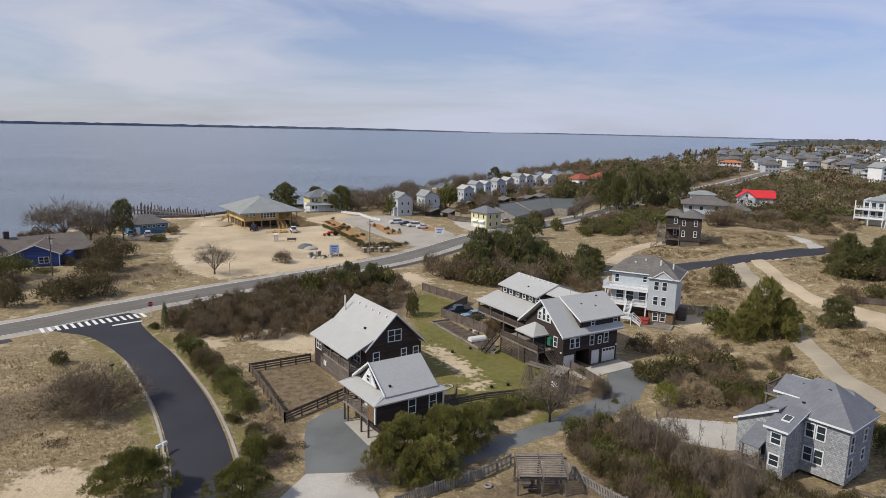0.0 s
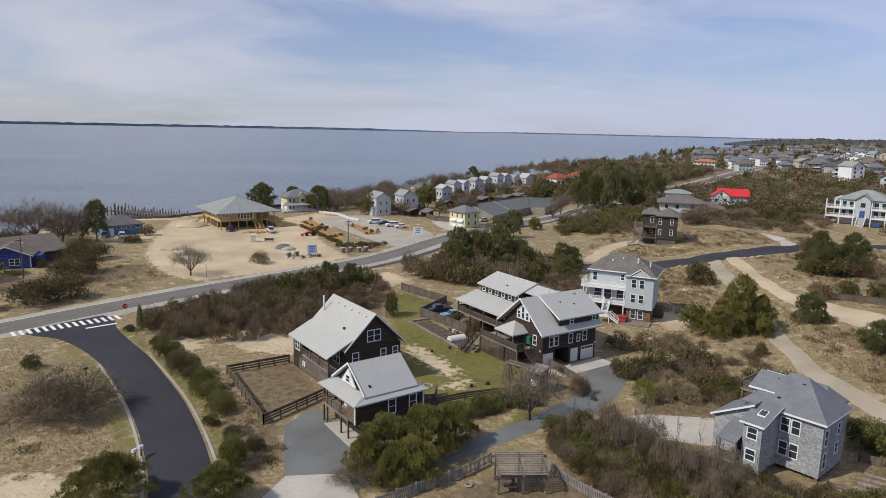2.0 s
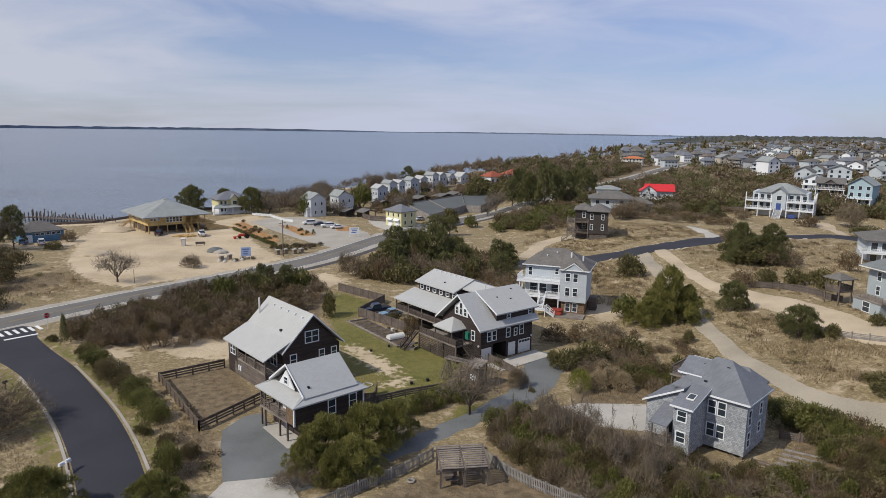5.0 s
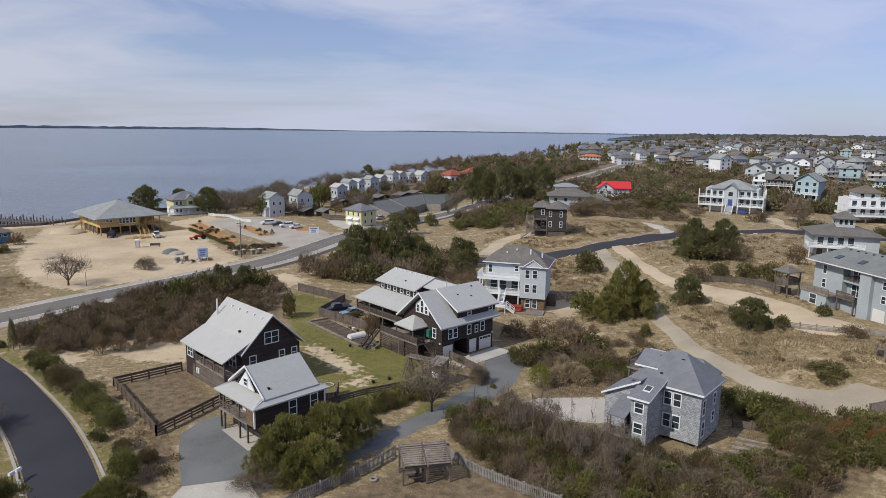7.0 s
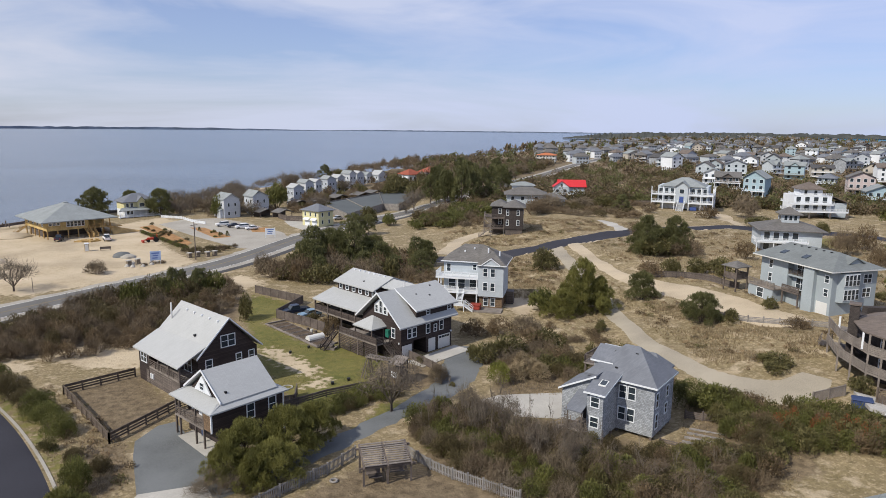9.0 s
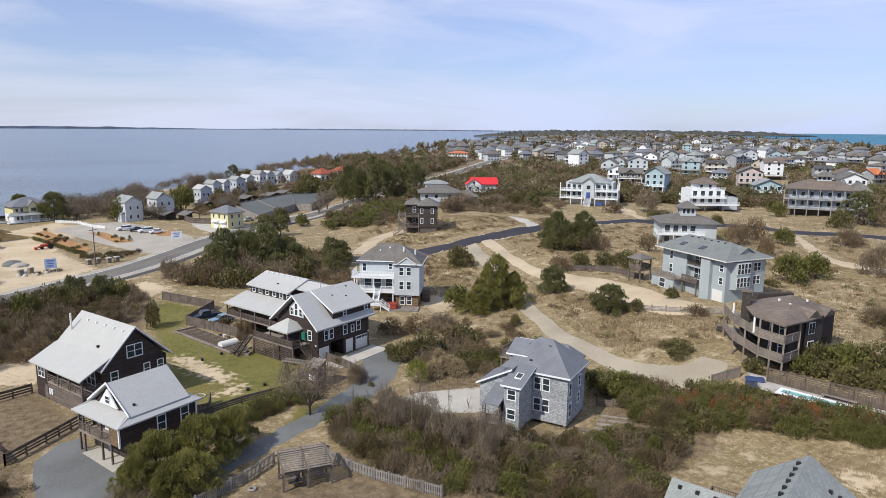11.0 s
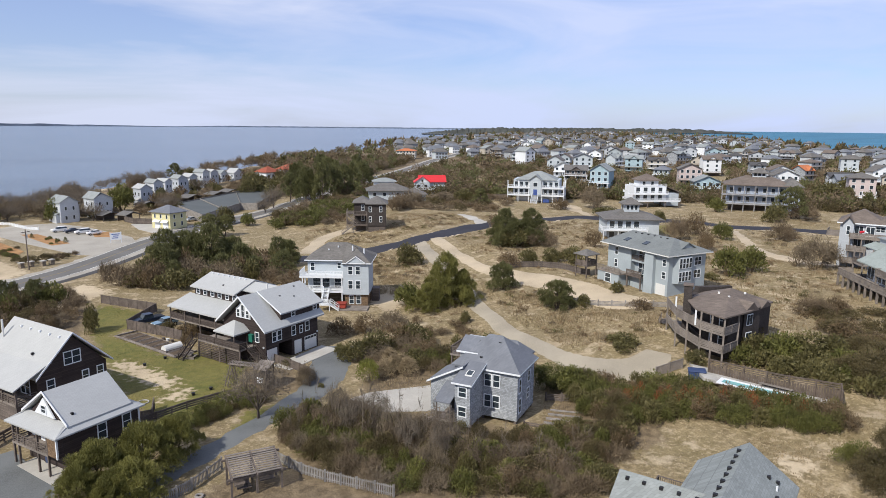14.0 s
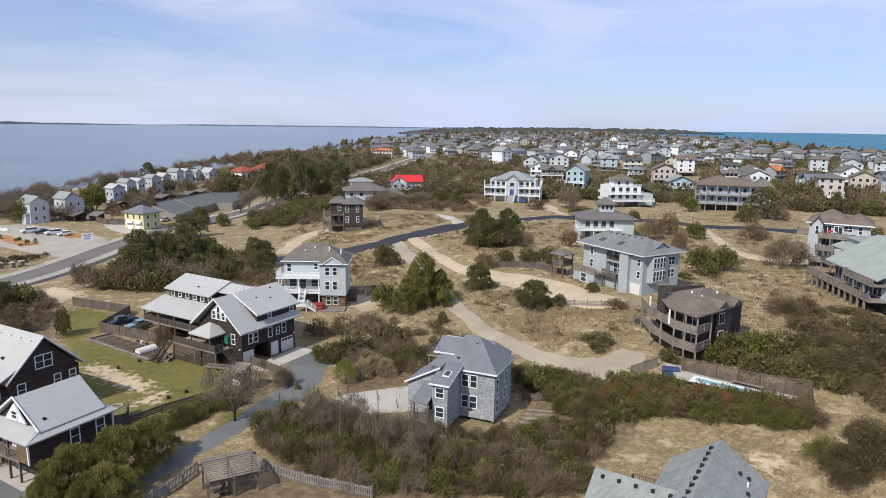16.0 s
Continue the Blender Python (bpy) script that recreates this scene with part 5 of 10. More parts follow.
railing(gz, [(-1.5, 1.5), (-1.5, -1.5), (1.5, -1.5), (1.5, 1.5)], 2.7, "rail", 1.0, solid_boards=True)
hip(gz, -2.0, 2.0, -2.0, 2.0, 5.0, 6.0, "brown_roof", 0.15)

# ---- the weathered house with wrap-round decks ----
K = house("house", 74.39, 63.57, -48, "weathered dark shingle house with wrap-round wooden decks", 2.84)
core = [(-5.4, 13.6), (-2.2, 4.6), (0.6, 2.6), (2.4, 5.2), (6.4, 12.6), (1.6, 17.0)]
body(K, core, 2.5, 7.6, "dark_shingle")
body(K, [(-4.6, 13.0), (-1.6, 5.4), (0.8, 3.6), (2.2, 5.8), (5.8, 12.4), (1.5, 16.4)], -0.6, 2.5, "dark_shingle")
fan_roof(K, [(-5.4, 8.6), (-4.0, 3.4), (-0.1, -0.3), (1.6, 2.4), (3.1, 4.6), (6.7, 12.5), (1.6, 17.6), (-3.6, 14.4)], 7.55, (0.6, 9.6, 9.7), "cedar_roof")
body(K, rect(-5.9, -4.7, 8.2, 9.6), 2.5, 9.7, "dark_shingle", "chimney")
part("chimney_cap", box(B(), -6.05, -4.55, 8.05, 9.75, 9.7, 9.9), "rail", K)
body(K, [(-4.6, 14.2), (-3.9, 13.4), (1.0, 16.4), (0.6, 17.1)], 5.0, 8.5, "dark_shingle", "parapet")
bm = solid(B(), [(2.5, 4.4, 7.3), (4.6, 7.4, 7.3), (3.75, 5.75, 8.75)], [(0.2, 6.0, 7.3), (2.3, 9.0, 7.3), (0.9, 7.8, 8.75)])
bmesh.ops.recalc_face_normals(bm, faces=bm.faces)
part("dormer", bm, "cedar_roof", K, "small gable over the bay window")
bm = solid(B(), [(4.9, 8.2, 7.3), (6.4, 10.9, 7.3), (5.75, 9.5, 8.3)], [(3.0, 9.4, 7.3), (4.4, 12.0, 7.3), (3.6, 10.8, 8.3)])
bmesh.ops.recalc_face_normals(bm, faces=bm.faces)
part("dormer", bm, "cedar_roof", K, "small gable on the eave")
edge = [(-8.6, 14.6), (-6.8, 8.4), (-3.2, 2.4), (0.0, 0.0), (2.0, 3.8)]
for z in (2.5, 5.1):
    deck(K, edge + [(0.6, 4.4), (-2.2, 5.6), (-5.0, 13.6)], z, "deck", 0.3)
    railing(K, edge, z, "deck", 1.0, solid_boards=True, gap=1.8)
posts(K, [(-8.4, 14.2), (-6.7, 8.4), (-5.0, 5.4)], -0.6, 5.0, "deck", 0.24)
posts(K, [(-3.1, 2.4), (-1.6, 1.3), (0.0, 0.15), (1.9, 3.7)], -0.6, 7.4, "deck", 0.24)
for x, y in ((-1.4, 4.1), (-0.2, 3.2)):
    window(K, "S", x, y, 5.2, 0.8, 2.0)
    window(K, "S", x, y, 2.6, 0.8, 2.0)
gb = part("bay_window", prism(B(), [(2.6, 5.0), (3.9, 6.8), (4.8, 8.2), (3.4, 8.8), (2.0, 6.4)], 3.6, 7.5), "dark_shingle", K)
for z, h in ((5.2, 1.7), (3.0, 1.2)):
    p0, p1 = Vector((2.95, 5.55, 0)), Vector((3.75, 6.65, 0))
    out = Vector((0.06, -0.05, 0))
    bm = solid(B(), [p0 + out * k + Vector((0, 0, z)) for k in (1,)] + [p1 + out + Vector((0, 0, z)), p1 - out + Vector((0, 0, z)), p0 - out + Vector((0, 0, z))],
               [p0 + out + Vector((0, 0, z + h)), p1 + out + Vector((0, 0, z + h)), p1 - out + Vector((0, 0, z + h)), p0 - out + Vector((0, 0, z + h))])
    w = part("window", bm, "white", K)
    for k in (0, 1):
        a, b = p0.lerp(p1, 0.08 + 0.46 * k), p0.lerp(p1, 0.46 + 0.46 * k)
        bm = solid(B(), [a + out * 1.4 + Vector((0, 0, z + 0.12)), b + out * 1.4 + Vector((0, 0, z + 0.12)), b + Vector((0, 0, z + 0.12)), a + Vector((0, 0, z + 0.12))],
                   [a + out * 1.4 + Vector((0, 0, z + h - 0.12)), b + out * 1.4 + Vector((0, 0, z + h - 0.12)), b + Vector((0, 0, z + h - 0.12)), a + Vector((0, 0, z + h - 0.12))])
        part("pane", bm, "glass", w)
stairs(K, (-8.6, 15.0, 2.5), (-9.4, 18.0, 0.0), 1.4, "deck")
vents(K, [(-1.0, 8.0, 9.15), (0.4, 6.6, 9.0), (2.6, 9.6, 9.1)], "garage", 0.3)
part("post", box(B(), -7.1, -6.85, 9.6, 9.85, 5.1, 7.5), "white", K, "white post by the upper deck")
part("post", box(B(), -4.0, -3.75, 3.3, 3.55, 5.1, 7.4), "white", K, "white post under the eave")

# ---- the decked grey houses at the edge of the dune ----
J = house("house", 132.5, 85.9, -123, "grey beach house on piles with long wooden decks", 4.5)
body(J, rect(5, 24, 2.6, 12), 2.6, 6.2, "grey_siding")
part("roof", slab(B(), [(4.4, 0.6, 6.2), (24, 0.6, 6.2), (24, 10, 11.5), (4.4, 10, 11.5)], 0.22), "jade_roof", J)
body(J, rect(-3.0, 4.2, 8, 17), 0, 9.7, "pale_siding", "wing")
part("roof", slab(B(), [(-3.4, 7.6, 9.7), (4.4, 7.6, 9.7), (4.4, 17, 10.3), (-3.4, 17, 10.3)], 0.16), "pale_roof", J)
part("porch_roof", slab(B(), [(-4.6, 5.6, 7.7), (1.0, 5.6, 7.7), (1.0, 8, 8.6), (-4.6, 8, 8.6)], 0.16), "jade_roof", J)
door(J, "S", -0.8, 8, 5.4, 1.0, 2.1, "black")
deck(J, rect(-0.9, 24, -0.4, 2.6), 2.6, "deck", 0.35)
railing(J, [(-0.8, 2.6), (-0.8, -0.3), (24, -0.3)], 2.6, "deck", 1.0, solid_boards=True)
deck(J, rect(13.4, 24, -0.2, 3.4), 5.4, "deck", 0.35)
railing(J, [(13.5, 3.4), (13.5, -0.1), (24, -0.1)], 5.4, "deck", 1.0, solid_boards=True)
deck(J, rect(-2.8, 1.6, 3.0, 7.4), 4.6, "deck", 0.3)
railing(J, [(-2.7, 7.4), (-2.7, 3.1), (1.6, 3.1)], 4.6, "rail", 1.0, 0.25)
posts(J, [(-0.7 + 2.3 * i, -0.2) for i in range(11)], -1.5, 2.4, "deck", 0.34)
posts(J, [(13.7, 0), (17.5, 0), (21, 0)], 2.6, 5.2, "deck", 0.24)
posts(J, [(-2.6, 3.2), (1.4, 3.2), (-2.6, 7.2)], -1.5, 8.0, "deck", 0.24)
# solid black block standing in for the shade under the house
body(J, rect(-0.4, 24, 3.0, 11), -1.5, 2.5, "black", "undercroft")
for i in range(2):
    door(J, "S", 9.6 + 2.5 * i, 2.9, -1.2, 2.2, 3.4, "cedar_panel", "panel")
for i in range(6):
    window(J, "S", 6.4 + 2.9 * i, 2.6, 2.9, 1.2, 2.3, True, bars=0)
# deck chairs
for x in (17.6, 19.0, 20.4):
    ch = new("deck_chair")
    ch.matrix_world = J.matrix_world @ pose(x, 1.0, 2.62, 0, 0, 10 * math.sin(x * 5))
    tagged(ch, "white plastic deck chair on a wooden deck", "chair", "deck chairs")
    part("seat", box(B(), -0.28, 0.28, -0.28, 0.28, 0.38, 0.44), "white", ch)
    part("backrest", solid(B(), [(-0.28, 0.24, 0.44), (0.28, 0.24, 0.44), (0.28, 0.3, 0.44), (-0.28, 0.3, 0.44)], [(-0.25, 0.4, 0.95), (0.25, 0.4, 0.95), (0.25, 0.46, 0.95), (-0.25, 0.46, 0.95)]), "white", ch)
    for u in (-0.24, 0.24):
        for v in (-0.24, 0.24):
            part("leg", box(B(), u - 0.03, u + 0.03, v - 0.03, v + 0.03, 0, 0.38), "white", ch)
J2 = house("house", 151.2, 99.7, -60, "tall grey house with a brown hip roof and stepped decks", 4.5)
J2.matrix_world = J2.matrix_world @ Matrix.Diagonal((0.83, 0.9, 1, 1))
body(J2, rect(0, 15, 0, 11), -1.5, 10.3, "pale_siding")
hip(J2, -0.8, 11.0, -0.9, 11.8, 10.4, 13.2, "cedar_roof")
hip(J2, 8.0, 15.8, -0.9, 11.0, 10.4, 12.5, "cedar_roof")
gable_y(J2, 0.6, 3.6, -2.0, 4, 10.3, 11.9, "cedar_roof", 0.16)
gable_wall(J2, "S", -1.4, 2.1, 1.4, 10.2, 11.6, "pale_siding")
trim_line(J2, (-0.8, -0.98, 10.1), (15.8, -0.98, 10.1), 0.08, 0.26)
body(J2, rect(0.8, 3.4, -1.4, 0), -1.5, 10.2, "pale_siding", "tower")
body(J2, rect(6.2, 8.4, -0.6, 0), 7.4, 10.2, "pale_siding", "bay")
window(J2, "S", 2.1, -1.4, 7.7, 0.7, 1.9)
window(J2, "S", 9.6, 0, 8.6, 0.9, 1.1, True)
window(J2, "S", 12.6, 0, 8.2, 0.8, 1.5)
for x in (4.6, 7.3):
    window(J2, "S", x, -0.6 if x > 6 else 0, 7.6, 0.9, 2.0, True, bars=0)
    window(J2, "S", x, 0, 4.6, 0.9, 2.0, True, bars=0)
for z, x0, x1, d in ((7.3, 2.6, 11.5, 3.0), (4.4, 2.2, 6.8, 3.2), (1.8, 1.0, 7.6, 4.4)):
    deck(J2, rect(x0, x1, -d, 0), z, "deck", 0.35)
    railing(J2, [(x0, 0), (x0, -d + 0.1), (x1, -d + 0.1)], z, "deck", 1.0, solid_boards=True)
deck(J2, rect(-3.2, 0, 0, 6), 7.3, "deck", 0.35)
railing(J2, [(0, 0.1), (-3.1, 0.1), (-3.1, 6)], 7.3, "deck", 1.0, solid_boards=True)
posts(J2, [(2.8, -2.8), (5.6, -2.8), (8.6, -2.8), (11.3, -2.8)], -1.5, 7.2, "deck", 0.24)
posts(J2, [(1.2, -4.2), (7.4, -4.2), (-3.0, 0.2)], -1.5, 1.8, "deck", 0.24)
umb = new("parasol")
umb.matrix_world = J2.matrix_world @ pose(5.6, -1.6, 7.3)
tagged(umb, "red and white folded parasol on an upper deck", "parasol")
part("canopy", rod(B(), (-0.7, 0, 1.05), (0.4, 0.2, 1.35), 0.32, 0.22, 8), weathered("red_cloth", (0.55, 0.03, 0.05), 0.8), umb)
part("canopy", rod(B(), (0.4, 0.2, 1.3), (1.3, 0.3, 1.0), 0.26, 0.12, 8), "white", umb)
part("pole", rod(B(), (0, 0, 0), (0, 0, 1.2), 0.04, n=6), "white", umb)

# ---- the grey-roofed house below the drone ----
Q = house("house", 50.5, 39.1, 30, "grey shingled roof of a house close below", -0.3)
M["slate_roof"] = courses("grey_slate_shingles", (0.235, 0.255, 0.25), 0.32, 0.36, 0.12, 0.85, 0.7, 0.12, "y")
body(Q, rect(-17.0, -0.5, -3.9, 3.9), 0, 5.1, "shingle")
body(Q, rect(-11.9, -7.1, 3.9, 8.1), 0, 5.0, "shingle")
gable_x(Q, -18.0, 0.3, -4.4, 4.4, 5.0, 8.1, "slate_roof")
gable_y(Q, -12.5, -6.5, 0.0, 8.7, 5.0, 7.1, "slate_roof")
gable_wall(Q, "E", -0.5, 0, 3.9, 5.0, 7.7, "shingle")
gable_wall(Q, "N", 8.1, -9.5, 2.4, 5.0, 6.7, "shingle")
for i in range(9):
    part("ridge_vent", box(B(), -1.5 - 1.3 * i, -1.2 - 1.3 * i, 0.4, 0.75, 7.6, 7.92), "black", Q)
for i in range(5):
    part("ridge_vent", box(B(), -10.2, -9.92, 7.65 - 1.45 * i, 7.95 - 1.45 * i, 6.55, 6.88), "black", Q)
for x, y, z in ((-2.6, -2.2, 6.6), (-4.6, -3.2, 5.9), (-2.2, -2.9, 6.1), (-6.0, -3.4, 5.75)):
    part("roof_vent", box(B(), x - 0.14, x + 0.14, y - 0.14, y + 0.14, z - 0.2, z + 0.2), "black", Q)
part("roof_pipe", rod(B(), (-3.4, -3.0, 5.9), (-3.4, -3.0, 6.4), 0.09, n=8), "white", Q)
deck(Q, rect(-6.5, -3.6, 3.9, 7.0), 3.4, "deck")
railing(Q, [(-6.4, 6.9), (-3.7, 6.9), (-3.7, 4.5)], 3.4, "rail", 1.0, 0.2)
posts(Q, [(-6.4, 6.8), (-3.7, 6.8)], 0, 3.4)
chair = new("deck_chair")
chair.matrix_world = pose(*(Q.matrix_world @ Vector((-5.0, 5.9, 3.4))), 0, 0, 20)
tagged(chair, "white plastic deck chair on a small balcony", "chair")
part("seat", box(B(), -0.35, 0.35, -0.35, 0.35, 0.38, 0.45), "white", chair)
part("backrest", solid(B(), [(-0.35, 0.3, 0.42), (0.35, 0.3, 0.42), (0.35, 0.37, 0.42), (-0.35, 0.37, 0.42)], [(-0.3, 0.5, 1.05), (0.3, 0.5, 1.05), (0.3, 0.57, 1.05), (-0.3, 0.57, 1.05)]), "white", chair)
for x in (-0.3, 0.3):
    for y in (-0.3, 0.3):
        part("leg", box(B(), x - 0.04, x + 0.04, y - 0.04, y + 0.04, 0, 0.38), "white", chair)

# ---- the new building on the sandy site ----
P = house("pavilion", -68.0, 230.6, 33, "unfinished pavilion with yellow sheathing and a grey hip roof", 0, "building", size=(0.95, 0.95, 1.0))
body(P, rect(0, 13, 0, 22), 2.6, 5.6, "ply")
body(P, rect(13, 19.5, 5, 22), 2.6, 5.6, "ply")
body(P, rect(1.0, 19.0, 6, 21), 0, 2.6, "old_wood")
hip(P, -2.2, 22.0, -2.4, 24.4, 5.7, 10.2, "pale_roof", 0.3)
part("roof_cap", box(B(), 9.2, 10.6, 10.2, 11.6, 9.6, 10.35), "pale_roof", P)
posts(P, [(0.2 + 3.15 * i, 0.2) for i in range(5)] + [(0.2, 4.0 + 4.3 * i) for i in range(5)], 0, 2.6, "new_wood", 0.3)
posts(P, [(15, 0.3), (17.5, 0.3), (20, 0.3), (20, 6), (20, 12)], 0, 5.5, "new_wood", 0.3)
deck(P, rect(13, 20.4, 0, 5.2), 2.7, "new_wood", 0.3)
deck(P, rect(19.5, 24, 0, 20), 2.4, "new_wood", 0.3)
railing(P, [(13.2, 0.1), (20.2, 0.1)], 2.7, "new_wood", 1.0, 0.3)
for i in range(5):
    window(P, "S", 6.6 + 1.15 * i, 0, 3.6, 0.85, 1.5)
for x in (1.2, 2.4, 3.6):
    window(P, "S", x, 0, 4.3, 0.8, 0.7)
for i in range(4):
    window(P, "W", 0, 4 + 4.6 * i, 3.9, 1.2, 1.1)
stairs(P, (12.2, 0.0, 2.7), (12.2, -4.4, 0.0), 1.3, "new_wood")
stairs(P, (13.8, 0.0, 2.7), (13.8, -4.4, 0.0), 1.3, "new_wood")
stairs(P, (-0.1, 20, 2.7), (-4.2, 20, 0.0), 1.4, "new_wood")
part("ramp", slab(B(), [(20, -2, 0.1), (30, -2, 0.1), (30, 0.5, 0.1), (20, 0.5, 2.5)], 0.15), "new_wood", P)

W1 = house("house", -55.5, 282, 28, "white and pale yellow two-storey house with wrap-round porch", 0)
body(W1, rect(0, 12, 0, 9), 0, 5.9, "yellow_wall")
body(W1, rect(0, 12, -0.05, 9.05), 0, 2.9, "white")
hip(W1, -0.8, 12.8, -0.8, 9.8, 5.9, 8.8, "grey_roof")
gable_y(W1, 4.4, 8.2, -1.2, 4, 5.9, 8.0, "grey_roof")
gable_wall(W1, "S", -0.9, 6.3, 1.7, 5.8, 7.7, "yellow_wall")
body(W1, rect(4.7, 7.9, -0.9, 0), 2.9, 5.9, "yellow_wall")
part("porch_roof", slab(B(), [(-3, -3.2, 2.9), (15, -3.2, 2.9), (13, 0, 3.8), (-1, 0, 3.8)], 0.2), "pale_roof", W1)
part("porch_roof", slab(B(), [(12, -1, 3.7), (15, -3.2, 2.9), (15, 9, 2.9), (12, 9, 3.7)], 0.2), "pale_roof", W1)
posts(W1, [(-2.6 + 2.45 * i, -2.9) for i in range(8)], 0, 2.8, "white", 0.22)
railing(W1, [(-2.6, -2.9), (14.6, -2.9)], 0.5, "white", 0.9, 0.25)
deck(W1, rect(-2.8, 14.8, -3.1, 0), 0.5, "white")
for x in (1.2, 2.8, 9.4, 11):
    far_window(W1, "S", x, 0, 3.9, 0.9, 1.4)
    far_window(W1, "S", x, -0.05, 1.0, 0.9, 1.5)
far_window(W1, "S", 6.3, -0.9, 3.9, 1.6, 1.4)

Y1 = house("garage_house", 15.8, 243.5, 38, "pale yellow two-storey garage house with dark hip roof", 0, size=(0.84, 0.86, 0.95))
body(Y1, rect(0, 8.5, 0, 10), 2.6, 6.0, "yellow_wall")
body(Y1, rect(0, 8.5, 0, 10), 0, 2.6, "yellow_wall")
hip(Y1, -0.8, 9.3, -0.8, 10.8, 6.0, 8.3, "grey_roof")
for y in (1.8, 5.0, 8.2):
    far_window(Y1, "W", 0, y, 3.8, 0.8, 1.4)
for x in (2.2, 6.0):
    far_window(Y1, "S", x, 0, 3.8, 0.8, 1.4)
    far_window(Y1, "S", x, 0, 1.0, 0.8, 1.4)
for y in (2.6, 7.0):
    door(Y1, "W", 0, y, 0, 3.0, 2.2, "white", "garage_door", 3)
    part("awning", slab(B(), [(-1.2, y - 1.8, 2.5), (-1.2, y + 1.8, 2.5), (0, y + 1.8, 3.2), (0, y - 1.8, 3.2)], 0.12), "white", Y1)


def townhouse(x, y, yaw, w, d, hh, label, mat="pale_white", roof="pale_roof", wing=0.0):
    """A tall narrow gabled house with a lower block beside its door."""
    h = house("townhouse", x, y, yaw, label, 0, "house", "waterfront townhouses")
    body(h, rect(0, w, 0, d), 0, hh, mat)
    gable_y(h, -0.4, w + 0.4, -0.4, d + 0.4, hh, hh + 0.36 * w, roof, xr=w * (0.36 if wing else 0.5))
    gable_wall(h, "S", 0, w / 2, w / 2, hh, hh + 0.30 * w, mat)
    body(h, rect(w, w + 1.8, d * 0.35, d * 0.8), 0, hh * 0.8, mat, "bay")
    part("porch_roof", slab(B(), [(w, d * 0.3, hh * 0.92), (w + 2.1, d * 0.3, hh * 0.8), (w + 2.1, d * 0.85, hh * 0.8), (w, d * 0.85, hh * 0.92)], 0.15), roof, h)
    body(h, rect(-1.3, 0, d * 0.08, d * 0.42), 0, hh * 0.42, mat, "porch")
    part("porch_roof", slab(B(), [(-1.6, d * 0.05, hh * 0.42), (0, d * 0.05, hh * 0.52), (0, d * 0.45, hh * 0.52), (-1.6, d * 0.45, hh * 0.42)], 0.12), roof, h)
    for z in (0.16, 0.62):
        for u in (0.3, 0.72):
            far_window(h, "S", w * u, 0, hh * z, 0.7, 1.3)
        for v in (0.25, 0.7):
            far_window(h, "W", 0, d * v if z > 0.4 else d * 0.7, hh * z, 0.9, 1.3)
    part("corner_board", box(B(), -0.05, 0.14, -0.05, 0.14, 0, hh), "white", h)
    return h


M["pale_white"] = courses("white_siding", (0.50, 0.525, 0.55), 0.18, 0.0, 0.10, 0.7, 0.8, 0.04)
townhouse(-18.2, 273.0, 28, 6.4, 9.0, 7.2, "white two-storey waterfront house beside the lot")
townhouse(-7.6, 285.0, 28, 6.8, 8.0, 7.0, "white two-storey waterfront house beside the lot", wing=1.0)
for i, (x, y, w, hh) in enumerate(((9.4, 309.5, 4.8, 8.2), (16.0, 336.5, 4.6, 8.2), (21.4, 346.5, 4.0, 7.8), (28.0, 355, 5.0, 8.4), (34.6, 370, 4.8, 8.0), (43.6, 392, 5.0, 8.6), (48.8, 400, 4.6, 8.0), (57.0, 419, 5.4, 5.8), (64, 417, 7.5, 6.0))):
    townhouse(x, y, 26 + 6 * (i % 3), w, 6.4 + 0.4 * (i % 2), hh, "tall narrow white waterfront townhouse with a grey gable roof", "pale_white" if i % 3 else "pale_siding", "pale_roof" if i % 2 else "metal_roof", i % 2)
for x, y, yaw, w, d in ((-4.8, 272, 30, 7, 5), (2.6, 269, 34, 6, 5), (9.0, 301, 30, 8, 5), (17.5, 305.5, 32, 9, 5), (29, 322, 38, 9, 6), (41, 332, 38, 10, 6), (49, 342, 38, 9, 6)):
    c = house("carport", x, y, yaw, "low open carport with a grey-brown gable roof", 0, "carport", "carports")
    posts(c, [(0.2, 0.2), (w - 0.2, 0.2), (w - 0.2, d - 0.2), (0.2, d - 0.2)], 0, 2.3, "rail", 0.2)
    gable_y(c, -0.4, w + 0.4, -0.4, d + 0.4, 2.3, 3.5, "brown_roof")
    body(c, rect(0, w, d - 0.3, d - 0.1), 0, 2.3, "old_wood")

# ---- blue buildings by the water ----
bb = house("barn", -99.5, 213.5, 40, "blue low building with a brown hip roof", 0, "building")
body(bb, rect(0, 12, 0, 9), 0, 3.2, "teal_blue")
hip(bb, -0.7, 12.7, -0.7, 9.7, 3.2, 5.9, "brown_roof")
for i in range(5):
    far_window(bb, "S", 4.5 + 1.5 * i, 0, 2.0, 0.9, 0.7)
door(bb, "S", 2.0, 0, 0, 2.4, 2.3, "white")
door(bb, "S", 8.5, 0, 0.0, 1.6, 1.7, "teal_blue")
bh = house("house", -104.6, 162.6, 18, "deep blue gabled house with white trim", 0)
body(bh, rect(0, 10, 0, 10), 0, 3.2, "blue_wall")
gable_y(bh, -0.7, 10.7, -0.8, 10.6, 3.1, 5.5, "cedar_roof")
gable_wall(bh, "S", 0, 5, 5, 3.1, 5.3, "blue_wall")
trim_line(bh, (-0.7, -0.85, 2.95), (5, -0.85, 5.35), 0.08, 0.25)
trim_line(bh, (5, -0.85, 5.35), (10.7, -0.85, 2.95), 0.08, 0.25)
